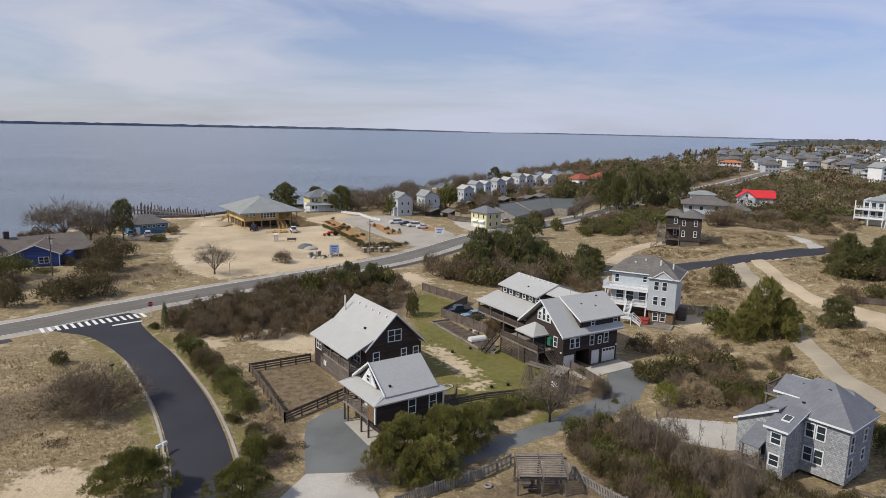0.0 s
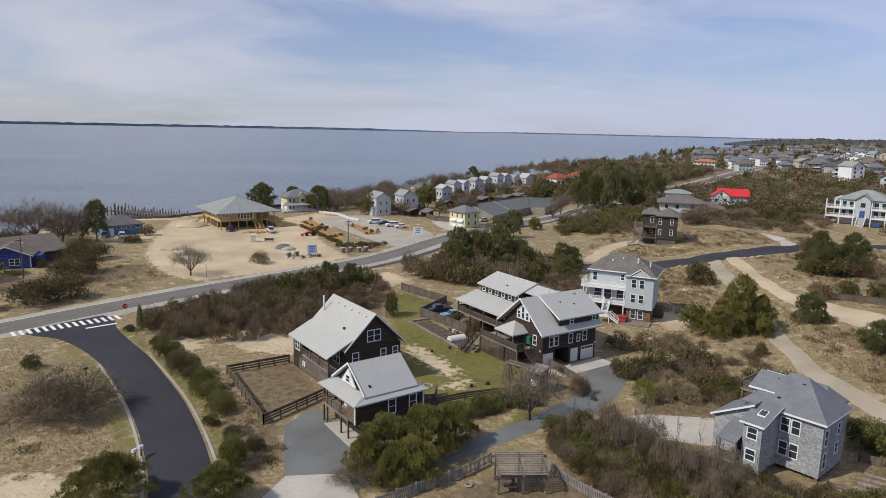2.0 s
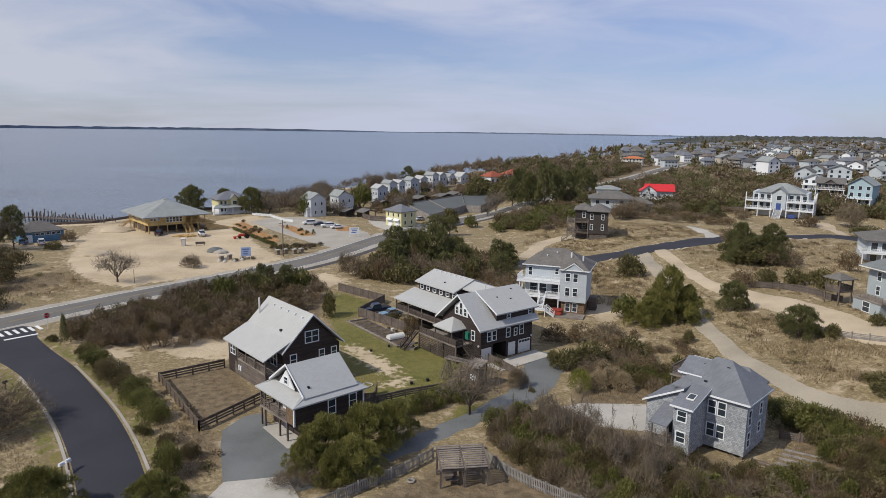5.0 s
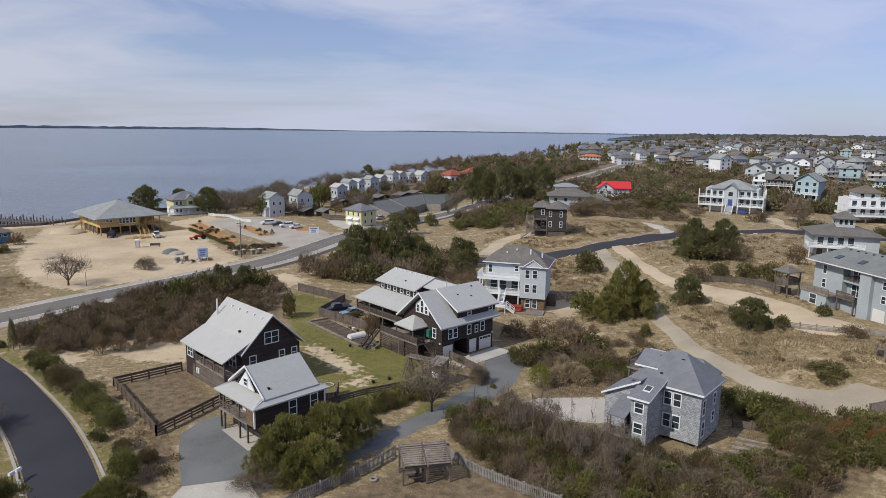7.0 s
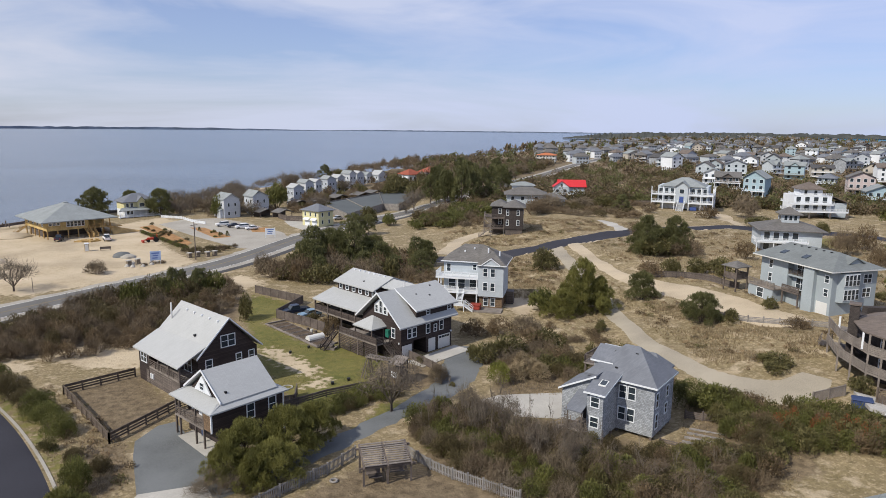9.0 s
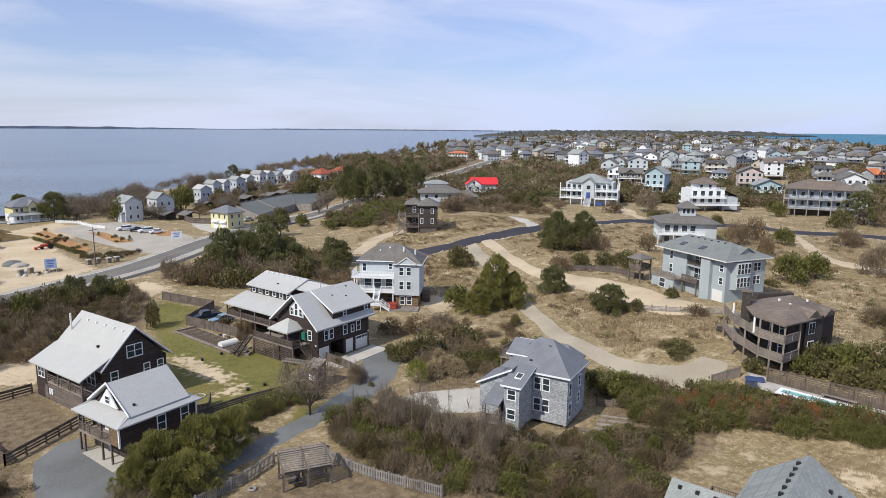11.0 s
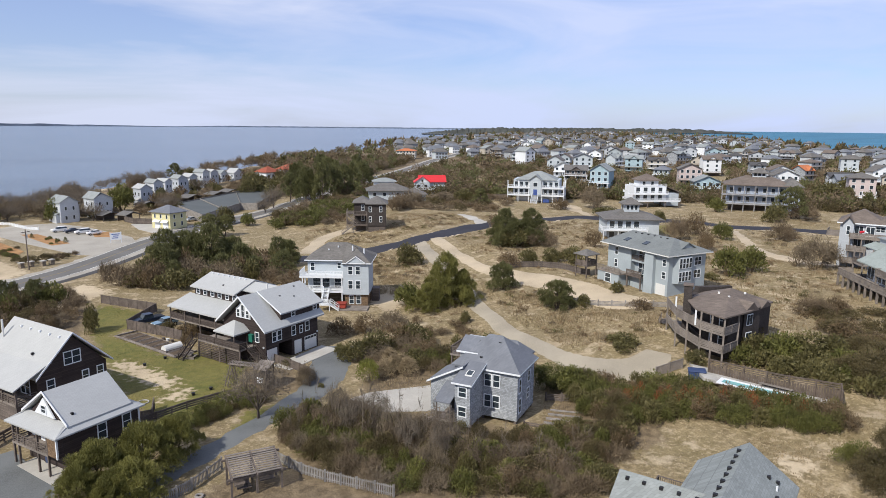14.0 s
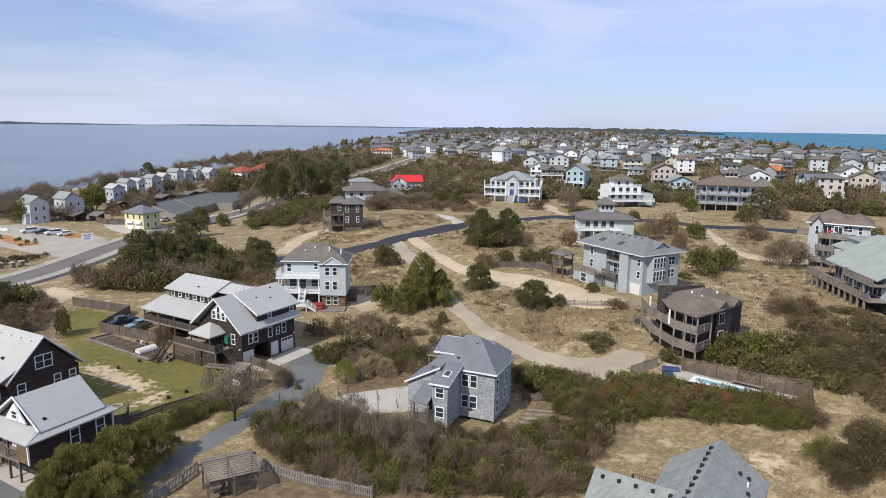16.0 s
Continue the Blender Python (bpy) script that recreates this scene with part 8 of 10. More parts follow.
def branching(rg, verts, faces, a, d, length, r, depth, spread=0.6, rise=0.12, fork=3, droop=0.0):
    """A limb with its twigs."""
    b = a + d * length
    spike(verts, faces, a, b + d * length * 0.15, r)
    if depth == 0:
        return
    for i in range(fork):
        t = rg.uniform(0.35, 1.0)
        nd_ = d + np.array([rg.gauss(0, spread), rg.gauss(0, spread), rg.gauss(0, spread * 0.7) + rise - droop])
        nd_ /= np.linalg.norm(nd_)
        branching(rg, verts, faces, a + (b - a) * t, nd_, length * rg.uniform(0.55, 0.85), r * 0.66, depth - 1, spread, rise, fork, droop)


def spray(rg, blobs, count, length, width):
    """Fine twig ends: thin slivers standing out from the lumps of a leafless crown."""
    verts, faces = [], []
    pk_ = np.random.RandomState(rg.randint(0, 99999))
    vol = np.array([s ** 2 for _, s in blobs])
    for w in pk_.choice(len(blobs), count, p=vol / vol.sum()):
        c, s = blobs[w]
        d = pk_.normal(size=3)
        d[2] = abs(d[2]) * 0.9
        d /= np.linalg.norm(d)
        p = c + d * s * (0.25 + 0.8 * pk_.rand())
        p[2] = max(p[2], 0.01)
        a = d * 0.7 + np.array((0, 0, 0.25)) + pk_.normal(size=3) * 0.75
        a *= length * pk_.uniform(0.6, 1.5) / np.linalg.norm(a)
        b = np.cross(a, pk_.normal(size=3))
        b *= width / (np.linalg.norm(b) + 1e-9)
        n = len(verts)
        verts += [tuple(p - b), tuple(p + b), tuple(p + a)]
        faces += [(n, n + 1, n + 2)]
    return verts, faces


KINDS = {}


def kind(name, label, category, parts):
    """Registers a plant: parts are (name, mesh)."""
    KINDS.setdefault(name, []).append((label, category, parts))


def shrub_stems(rg, n=9, r=0.03):
    v, f = [], []
    for i in range(n):
        a = rg.uniform(0, 6.28)
        spike(v, f, (0.1 * math.cos(a), 0.1 * math.sin(a), 0), (0.5 * math.cos(a), 0.5 * math.sin(a), rg.uniform(0.4, 0.75)), r)
    return v, f


for seed in range(3):
    rg = random.Random(100 + seed)
    for nm, mat, label, cnt, size, flat in (
            ("green", "green", "dense dark green evergreen shrub", 2100, 0.056, 0.9), ("olive", "olive", "olive-green evergreen shrub with dense leaves", 2000, 0.054, 0.9),
            ("brown", "brown_leaf", "brown winter shrub with dry leaves", 1400, 0.042, 0.9), ("lime", "lime", "clipped yellow-green rounded shrub", 2600, 0.042, 1.0)):
        if nm == "lime" and seed:
            continue
        bl = lumps(rg, 9, flat) if nm != "lime" else [(np.array((0, 0, 0.45)), 0.75)]
        lv = leaves(rg, bl, cnt, size)
        parts = [("crown", cloud_mesh("crown", *lv, mat))]
        st = shrub_stems(rg)
        if nm == "brown":
            v, f = [], []
            for i in range(16):
                a, e = rg.uniform(0, 6.28), rg.uniform(0.35, 1.3)
                d = np.array((math.cos(a) * math.cos(e), math.sin(a) * math.cos(e), math.sin(e)))
                branching(rg, v, f, np.array((0.15 * math.cos(a), 0.15 * math.sin(a), 0.0)), d, 0.5, 0.016, 2, 0.45, 0.15, 3)
            st = (v, f)
        parts.append(("stem", cloud_mesh("stem", *st, "twig")))
        kind(nm, label, "shrub", parts)
    # fine-leaved dense domes: hedges, and the shrubs close to the eye
    for nm, mat, label, cnt, size in (("hedge", "hedge_leaf", "dense brown-olive hedge shrub with fine twigs", 2800, 0.034), ("hedge_green", "green", "dense dark green hedge shrub", 2800, 0.036), ("green_fine", "green", "dense dark green evergreen shrub", 9000, 0.023), ("hedge_fine", "hedge_leaf", "dense dark brown-green shrub", 9000, 0.021)):
        if seed == 2 and nm != "hedge":
            continue
        lv = leaves(rg, lumps(rg, 14, 0.92, 0.66), cnt, size, 0.85, 0.5, 1.9)
        kind(nm, label, "shrub", [("crown", cloud_mesh("crown", *lv, mat)), ("stem", cloud_mesh("stem", *shrub_stems(rg), "twig"))])
    if seed == 0:
        v, f = [], []
        for i in range(30):
            a, e = rg.uniform(0, 6.28), rg.uniform(0.3, 1.4)
            d = np.array((math.cos(a) * math.cos(e), math.sin(a) * math.cos(e), math.sin(e)))
            branching(rg, v, f, np.array((0.15 * math.cos(a), 0.15 * math.sin(a), 0.0)), d, 0.42, 0.007, 3, 0.42, 0.12, 3)
        sp = spray(rg, lumps(rg, 18, 0.9, 0.72), 9000, 0.10, 0.0042)
        kind("twig_fine", "bare grey-brown shrub of fine dense twigs", "shrub", [("crown", cloud_mesh("crown", *sp, "twig_pale")), ("stem", cloud_mesh("stem", v, f, "twig"))])
    # leafless thicket
    v, f = [], []
    for i in range(14):
        a, e = rg.uniform(0, 6.28), rg.uniform(0.3, 1.35)
        d = np.array((math.cos(a) * math.cos(e), math.sin(a) * math.cos(e), math.sin(e)))
        branching(rg, v, f, np.array((0.2 * math.cos(a), 0.2 * math.sin(a), 0.0)), d, 0.46, 0.016, 2, 0.42, 0.12, 3)
    sp = spray(rg, lumps(rg, 14, 0.95, 0.8), 2700, 0.16, 0.010)
    kind("twig", "bare grey-brown shrub of fine twigs", "shrub", [("crown", cloud_mesh("crown", *sp, "twig" if seed else "twig_pale")), ("stem", cloud_mesh("stem", v, f, "twig" if seed else "twig_pale"))])
    # pointed young pine or cedar: tiers of sprays round a stem
    for nm, cnt, wid, label in (("juniper", 1300, 1.0, "narrow dark green cedar tree"), ("juniper_wide", 2600, 1.0, "broad dark green cedar tree")):
        v, f = [], []
        pick = np.random.RandomState(200 + seed)
        arms = [(pick.uniform(0, 6.28), pick.uniform(0.05, 0.92) ** 0.9, pick.uniform(0.7, 1.1)) for _ in range(120)]
        for i in range(cnt):
            ang, h, k = arms[pick.randint(len(arms))]
            reach = wid * (1 - h) ** 0.75 * k * (0.92 if nm != "juniper" else 1.0)
            t = pick.uniform(0.35, 1.0)
            p = np.array((math.cos(ang) * reach * t, math.sin(ang) * reach * t, min(0.97, h + 0.10 * t))) + pick.normal(size=3) * 0.07
            p[2] = max(0.03, p[2])
            d = np.array((math.cos(ang), math.sin(ang), 0.6)) + pick.normal(size=3) * 0.6
            d /= np.linalg.norm(d)
            s_ = np.cross(d, pick.normal(size=3))
            s_ /= np.linalg.norm(s_)
            L, W = 0.10, 0.03
            L *= pick.uniform(0.6, 1.4)
            n = len(v)
            v += [tuple(p - s_ * W), tuple(p + s_ * W), tuple(p + d * L)]
            f += [(n, n + 1, n + 2)]
        sv, sf = [], []
        spike(sv, sf, (0, 0, 0), (0, 0, 0.95), 0.05)
        kind(nm, label, "tree", [("crown", cloud_mesh("crown", v, f, "pine")), ("trunk", cloud_mesh("trunk", sv, sf, "bark"))])
    # grown pine: bare trunk, limbs, flat cushions of needles
    v, f, sv, sf = [], [], [], []
    pick = np.random.RandomState(300 + seed)
    spike(sv, sf, (0, 0, 0), (0.08, 0.03, 0.95), 0.055)
    cush = []
    for i in range(34):
        h = 0.14 + 0.8 * i / 33
        a, r = i * 2.4 + pick.uniform(-0.4, 0.4), pick.uniform(0.45, 1.0) * (1.0 - 0.80 * max(0, h - 0.2) / 0.8)
        c = np.array((r * math.cos(a), r * math.sin(a), h + 0.06 * r + pick.uniform(0, 0.04)))
        if i % 2 == 0:
            spike(sv, sf, (0.08 * h, 0.03 * h, h - 0.05), tuple(c), 0.016)
        cush.append((c, pick.uniform(0.13, 0.24)))
    cush.append((np.array((0.06, 0.02, 0.95)), 0.12))
    lv = leaves(random.Random(seed), cush, 5200, 0.021, 0.42, 0.5, 3.2)
    kind("pine_tree", "tall dark green coastal pine tree", "tree", [("crown", cloud_mesh("crown", *lv, "pine")), ("trunk", cloud_mesh("trunk", sv, sf, "bark"))])
    # leafless tree
    v, f = [], []
    for i in range(6):
        a = 1.05 * i + rg.uniform(-0.3, 0.3)
        d = np.array((0.75 * math.cos(a), 0.75 * math.sin(a), 0.7))
        branching(rg, v, f, np.array((0, 0, 0.16)), d / np.linalg.norm(d), 0.36, 0.026, 3, 0.45, 0.10, 3)
    crown_ = [(np.array((0.62 * math.cos(q), 0.62 * math.sin(q), 0.55 + 0.12 * math.sin(3 * q))), 0.33) for q in np.arange(0, 6.2, 0.8)] + [(np.array((0, 0, 0.68)), 0.42)]
    sp = spray(rg, crown_, 1500, 0.17, 0.006)
    sv, sf = [], []
    spike(sv, sf, (0, 0, 0), (0.02, 0.0, 0.6), 0.05)
    kind("bare", "leafless spreading tree with fine grey branches", "tree", [("crown", cloud_mesh("crown", *sp, "twig_grey")), ("limb", cloud_mesh("limb", v, f, "twig_grey")), ("trunk", cloud_mesh("trunk", sv, sf, "bark"))])
# pines of needle cushions: many small cushions with dark gaps between, domed or peaked
def cushions(seed_, count, peaked, n_tuft, size, low_=0.22):
    pk_ = np.random.RandomState(seed_)
    out = []
    for i in range(count):
        h = (i + 0.5) / count
        ang = i * 2.399 + pk_.uniform(-0.5, 0.5)
        if peaked:
            reach, z = (1 - h) ** 0.62 * pk_.uniform(0.3, 0.95), 0.05 + 0.87 * h
        else:
            reach, z = math.sqrt(max(0.0, 1 - h ** 1.8)) * pk_.uniform(0.35, 0.95), low_ + (0.90 - low_) * h
        out.append((np.array((reach * math.cos(ang), reach * math.sin(ang), z + pk_.uniform(-0.05, 0.05))), pk_.uniform(0.13, 0.23) * (1 - 0.4 * h * peaked)))
    verts, faces = [], []
    vol = np.array([r ** 2 for _, r in out])
    # brushes of needles fanning up and out from one point, each brush one shade
    for w in pk_.choice(len(out), n_tuft, p=vol / vol.sum()):
        c, r = out[w]
        d = pk_.normal(size=3)
        d[2] = abs(d[2]) if pk_.rand() < 0.8 else d[2]
        d /= np.linalg.norm(d)
        p = c + d * r * pk_.uniform(0.45, 1.0) * np.array((1, 1, 0.6))
        p[2] = max(p[2], 0.03)
        lead = d * 0.7 + np.array((0.5 * c[0], 0.5 * c[1], 0.75)) + pk_.normal(size=3) * 0.35
        lead /= np.linalg.norm(lead)
        o = len(verts)
        verts.append(tuple(p))
        for j in range(8):
            e = lead + pk_.normal(size=3) * 0.45
            e *= size * pk_.uniform(0.7, 1.3) / np.linalg.norm(e)
            q = np.cross(e, pk_.normal(size=3))
            q *= size * 0.065 / (np.linalg.norm(q) + 1e-9)
            k = len(verts)
            verts += [tuple(p + e - q), tuple(p + e + q)]
            faces.append((o, k, k + 1))
    sv, sf = [], []
    for k in range(3):
        a = 2.1 * k + pk_.uniform(0, 1)
        spike(sv, sf, (0.06 * math.cos(a), 0.06 * math.sin(a), 0), (0.35 * math.cos(a), 0.35 * math.sin(a), 0.8) if not peaked else (0.05 * math.cos(a), 0.05 * math.sin(a), 0.92), 0.035)
    for c, r in out[::3]:
        spike(sv, sf, (0.1 * c[0], 0.1 * c[1], 0.6 * c[2]), tuple(c), 0.012)
    return (verts, faces), (sv, sf)


for seed in range(2):
    lv, st = cushions(700 + seed, 70, False, 3300, 0.085)
    kind("cushion_pine", "bushy yellow-green coastal pine with dark gaps", "tree", [("crown", cloud_mesh("crown", *lv, "pine_clump")), ("trunk", cloud_mesh("trunk", *st, "bark"))])
    lv, st = cushions(710 + seed, 80, False, 3000, 0.085, 0.06)
    kind("round_pine", "dense rounded dark green pine on the dune", "tree", [("crown", cloud_mesh("crown", *lv, "pine")), ("trunk", cloud_mesh("trunk", *st, "bark"))])
    lv, st = cushions(720 + seed, 90, True, 3200, 0.08)
    kind("dune_pine", "broad pointed yellow-green pine on the dune", "tree", [("crown", cloud_mesh("crown", *lv, "pine_clump")), ("trunk", cloud_mesh("trunk", *st, "bark"))])
    kind("peaked_pine", "pointed bushy green pine on the dune", "tree", [("crown", cloud_mesh("crown", *lv, "pine")), ("trunk", cloud_mesh("trunk", *st, "bark"))])
# shrub smothered in dry hanging vines
for seed in range(3):
    pk_ = np.random.RandomState(740 + seed)
    v, f = [], []
    humps = [(pk_.uniform(-0.5, 0.5), pk_.uniform(-0.5, 0.5), pk_.uniform(0.25, 0.45), pk_.uniform(0.5, 1.0)) for _ in range(6)]
    for i in range(1300):
        hx, hy, hr, hz = humps[i % 6]
        a, r = pk_.uniform(0, 6.28), math.sqrt(pk_.rand())
        p = np.array((hx + hr * r * math.cos(a), hy + hr * r * math.sin(a), hz * (1 - 0.45 * r * r) * pk_.uniform(0.55, 1.0)))
        for k in range(3):
            q = p + np.array((0.05 * math.cos(a) + pk_.normal() * 0.07, 0.05 * math.sin(a) + pk_.normal() * 0.07, -pk_.uniform(-0.05, 0.16)))
            if q[2] < 0.02:
                break
            spike(v, f, tuple(p), tuple(q + (q - p) * 0.25), 0.006)
            p = q
    lv = leaves(random.Random(750 + seed), lumps(random.Random(760 + seed), 7, 0.62, 0.6), 1500, 0.036)
    sv, sf = [], []
    for i in range(5):
        a = pk_.uniform(0, 6.28)
        branching(random.Random(770 + seed * 9 + i), sv, sf, np.array((0.25 * math.cos(a), 0.25 * math.sin(a), 0.4)), np.array((0.35 * math.cos(a), 0.35 * math.sin(a), 0.87)), 0.42, 0.014, 2, 0.45, 0.2, 3)
    kind("vine", "thicket shrub smothered in dry hanging vines", "shrub", [("vine", cloud_mesh("vine", v, f, "vine")), ("crown", cloud_mesh("crown", *lv, "hedge_leaf")), ("stem", cloud_mesh("stem", sv, sf, "twig_grey"))])
# slim leafless saplings standing up out of the thicket
for seed in range(2):
    rg, v, f = random.Random(790 + seed), [], []
    spike(v, f, (0, 0, 0), (0.12, 0.05, 0.95), 0.03)
    for i in range(9):
        a, h = rg.uniform(0, 6.28), rg.uniform(0.35, 0.85)
        branching(rg, v, f, np.array((0.12 * h, 0.05 * h, h)), np.array((0.6 * math.cos(a), 0.6 * math.sin(a), 0.55)), 0.34 * (1.1 - h) + 0.1, 0.011, 2, 0.4, 0.1, 2)
    kind("sapling", "slim pale leafless sapling in the thicket", "tree", [("trunk", cloud_mesh("trunk", v, f, "twig_grey"))])
# clump of straw-coloured grass
rg, v, f = random.Random(7), [], []
humps = [(rg.uniform(-0.55, 0.55), rg.uniform(-0.55, 0.55), rg.uniform(0.35, 0.5), rg.uniform(0.55, 1.0)) for _ in range(9)]
for i in range(4600):
    hx, hy, hr, hz = humps[i % 9]
    a, r = rg.uniform(0, 6.28), math.sqrt(rg.random())
    q = np.array((hx + hr * r * math.cos(a), hy + hr * r * math.sin(a), hz * (1 - 0.7 * r * r) * rg.uniform(0.75, 1.0)))
    d = np.array((rg.gauss(0.3 * math.cos(a), 0.5), rg.gauss(0.3 * math.sin(a), 0.5), rg.uniform(-0.5, 0.9)))
    spike(v, f, tuple(q - d * 0.06), tuple(q + d * rg.uniform(0.08, 0.16)), 0.011)
kind("straw_clump", "rounded clump of straw-coloured pampas grass", "grass clump", [("tussock", cloud_mesh("tussock", v, f, "straw"))])

REST = {}


def plant(name, x, y, r, h, group="shrubs and trees"):
    """A plant of a kind, r in radius and h high. Beyond the near ground the plants are joined, kind by kind."""
    rg_ = random.Random(int(x * 131 + y * 977))
    label, category, parts = KINDS[name][rg_.randrange(len(KINDS[name]))]
    m = pose(x, y, ground_z(x, y) - 0.05, 0, 0, rg_.uniform(0, 360)) @ Matrix.Diagonal((r * rg_.uniform(0.9, 1.12), r * rg_.uniform(0.9, 1.12), h, 1))
    if group == "thicket shrubs" and not (x * x + y * y < 69 ** 2 or (x < 0 and y < 122)):
        for pn, me_ in parts:
            REST.setdefault((pn, me_.materials[0].name), []).append((me_, m))
        return
    ob = new({"tree": "tree", "shrub": "shrub", "grass clump": "grass_clump"}[category])
    ob.matrix_world = m
    tagged(ob, label, category, group)
    for pn, me_ in parts:
        new(pn, me_).parent = ob


PLANTS = []
PLANTS += [('twig_fine', *p) for p in ((-42.9, 80.8, 6.7, 7.1), (-6.0, 65.1, 3.3, 3.2), (22.3, 88.9, 1.6, 3.7),)]
PLANTS += [('cushion_pine', *p) for p in ((-3.6, 69.2, 3.6, 5.3), (0.6, 70.6, 3.9, 5.7), (3.7, 74.2, 2.9, 4.6), (-1.0, 66.0, 3.2, 4.3), (-5.4, 66.6, 2.7, 4.5), (-2.6, 64.6, 2.6, 3.8), (-29.6, 61.4, 4.0, 4.6), (-19.1, 60.9, 3.3, 3.9))]
PLANTS += [('round_pine', *p) for p in ((-68.5, 292, 6.6, 10.4), (-43.0, 285, 5.2, 10.6), (-57, 302, 4.2, 8.6), (25.9, 171.2, 5.4, 6.6), (25.5, 176.0, 5.2, 7.4), (16.0, 171.5, 4.6, 9.4), (71.0, 117.6, 3.3, 5.6), (73.0, 100.9, 3.9, 5.4))]
PLANTS += [('dune_pine', *p) for p in ((57.6, 116.6, 5.6, 10.6), (61.0, 116.2, 4.2, 7.0), (53.2, 116.0, 4.8, 5.6))]
PLANTS += [('peaked_pine', *p) for p in ((92.9, 153.2, 6.4, 9.6), (99.6, 151.4, 6.4, 9.4))]
PLANTS += [('vine', *p) for p in ((20.6, 72.6, 2.0, 4.6), (23.6, 69.4, 2.3, 5.0), (26.4, 66.0, 2.2, 4.6), (29.4, 62.4, 2.2, 4.4), (19.2, 76.4, 1.6, 3.6), (16.6, 73.0, 1.8, 3.4), (32.4, 58.8, 2.2, 4.0), (36.4, 56.0, 2.4, 3.6), (25.0, 73.6, 1.7, 3.8), (40.0, 53.0, 2.6, 3.6), (45.0, 56.6, 2.4, 3.2))]
PLANTS += [('sapling', *p) for p in ((23.0, 67.6, 1.9, 6.2), (26.2, 64.2, 1.8, 5.6), (28.8, 60.8, 1.7, 5.4), (31.8, 63.4, 1.5, 5.2), (19.4, 70.4, 1.7, 5.6), (35.4, 57.4, 1.8, 5.0), (38.6, 55.0, 1.7, 4.8), (21.0, 78.0, 1.6, 5.4), (24.4, 72.2, 1.8, 6.0), (29.8, 67.0, 1.6, 5.6), (25.2, 70.8, 1.9, 7.2), (27.8, 68.4, 1.7, 6.4), (21.8, 74.6, 1.5, 5.8), (30.6, 65.0, 1.8, 5.8), (18.4, 75.2, 1.4, 5.2), (33.6, 61.6, 1.6, 5.0))]
PLANTS += [('hedge', *p) for p in ((37.6, 61.8, 1.6, 2.4), (41.2, 62.4, 1.3, 2.0), (43.6, 61.4, 1.2, 1.8), (36.2, 64.4, 1.3, 2.2), (39.2, 60.2, 1.8, 2.8), (46.4, 62.0, 1.0, 1.4))]
PLANTS += [('olive', *p) for p in ((40.4, 61.0, 1.2, 2.6), (35.0, 66.4, 1.2, 1.8))]
PLANTS += [('olive', -5.5, 127.6, 2.3, 5.6), ('brown', 10.0, 117.6, 1.6, 2.2), ('brown', 8.6, 114.8, 1.3, 1.8), ('hedge_green', 6.4, 122.4, 1.3, 2.2)]
PLANTS += [('green_fine', *p) for p in ((-38.9, 102.4, 2.6, 3.4), (-29.6, 89.4, 2.8, 3.6), (-27.4, 86.0, 2.4, 3.2), (-25.4, 82.6, 2.4, 3.2), (-19.7, 68.3, 2.4, 4.2), (53.0, 73.2, 4.2, 3.8), (67.4, 39.1, 2.5, 2.9))]
PLANTS += [('olive', *p) for p in ((-56.9, 97.4, 1.8, 2.3), (-25.0, 78.5, 1.5, 1.7), (-42.4, 108.2, 2.0, 2.3), (-50.4, 115.7, 1.2, 1.4), (-86.0, 203.4, 3.0, 2.8), (-98.4, 141.1, 5.7, 8.2), (31.3, 95.0, 2.8, 3.8), (35.8, 97.5, 3.6, 4.1), (43.1, 99.6, 3.3, 3.9), (30.4, 99.6, 1.4, 1.9), (64.1, 151.6, 4.5, 6.0), (94.5, 150.7, 5.9, 5.5), (68.4, 76.7, 2.7, 1.8), (23.7, 87.1, 0.6, 0.8), (55.6, 104.8, 1.5, 2.6), (21.5, 97.2, 1.1, 1.5), (72.6, 66.2, 1.9, 2.6), (80.9, 63.4, 3.1, 4.2), (85.9, 58.7, 4.0, 4.6), (85.1, 67.9, 2.8, 3.5), (88.1, 56.5, 2.7, 4.3),)]
PLANTS += [('olive', *p) for p in ((200.6, 156.0, 5.3, 6.9), (268.4, 185.3, 9.4, 10.3), (314.9, 203.7, 10.8, 10.7), (85.8, 130.8, 3.3, 4.0), (91.2, 129.4, 3.5, 4.0), (95.1, 125.9, 3.7, 4.5), (154.6, 186.7, 6.0, 4.1), (166.1, 174.1, 3.0, 3.9), (129.8, 248.2, 6.1, 5.6), (77.2, 98.3, 2.1, 2.6), (70.4, 78.6, 3.2, 2.0), (62.7, 351.6, 8.5, 11.4), (-6.7, 311.7, 3.4, 7.6), (22.5, 292.4, 3.7, 4.2), (44.8, 362.9, 6.1, 5.8), (70.3, 319.0, 8.1, 10.4), (34.3, 251.8, 4.6, 6.9),)]
PLANTS += [('hedge_green', *p) for p in ((-97.9, 151.6, 5.4, 6.5), (-106.4, 188.3, 4.1, 4.0), (-103.1, 190.2, 3.6, 4.1), (-94.4, 158.6, 3.4, 1.2), (5.1, 81.3, 2.2, 2.2), (7.8, 83.5, 2.2, 2.3), (10.7, 85.8, 2.3, 2.3), (13.6, 87.6, 2.0, 2.1),)]
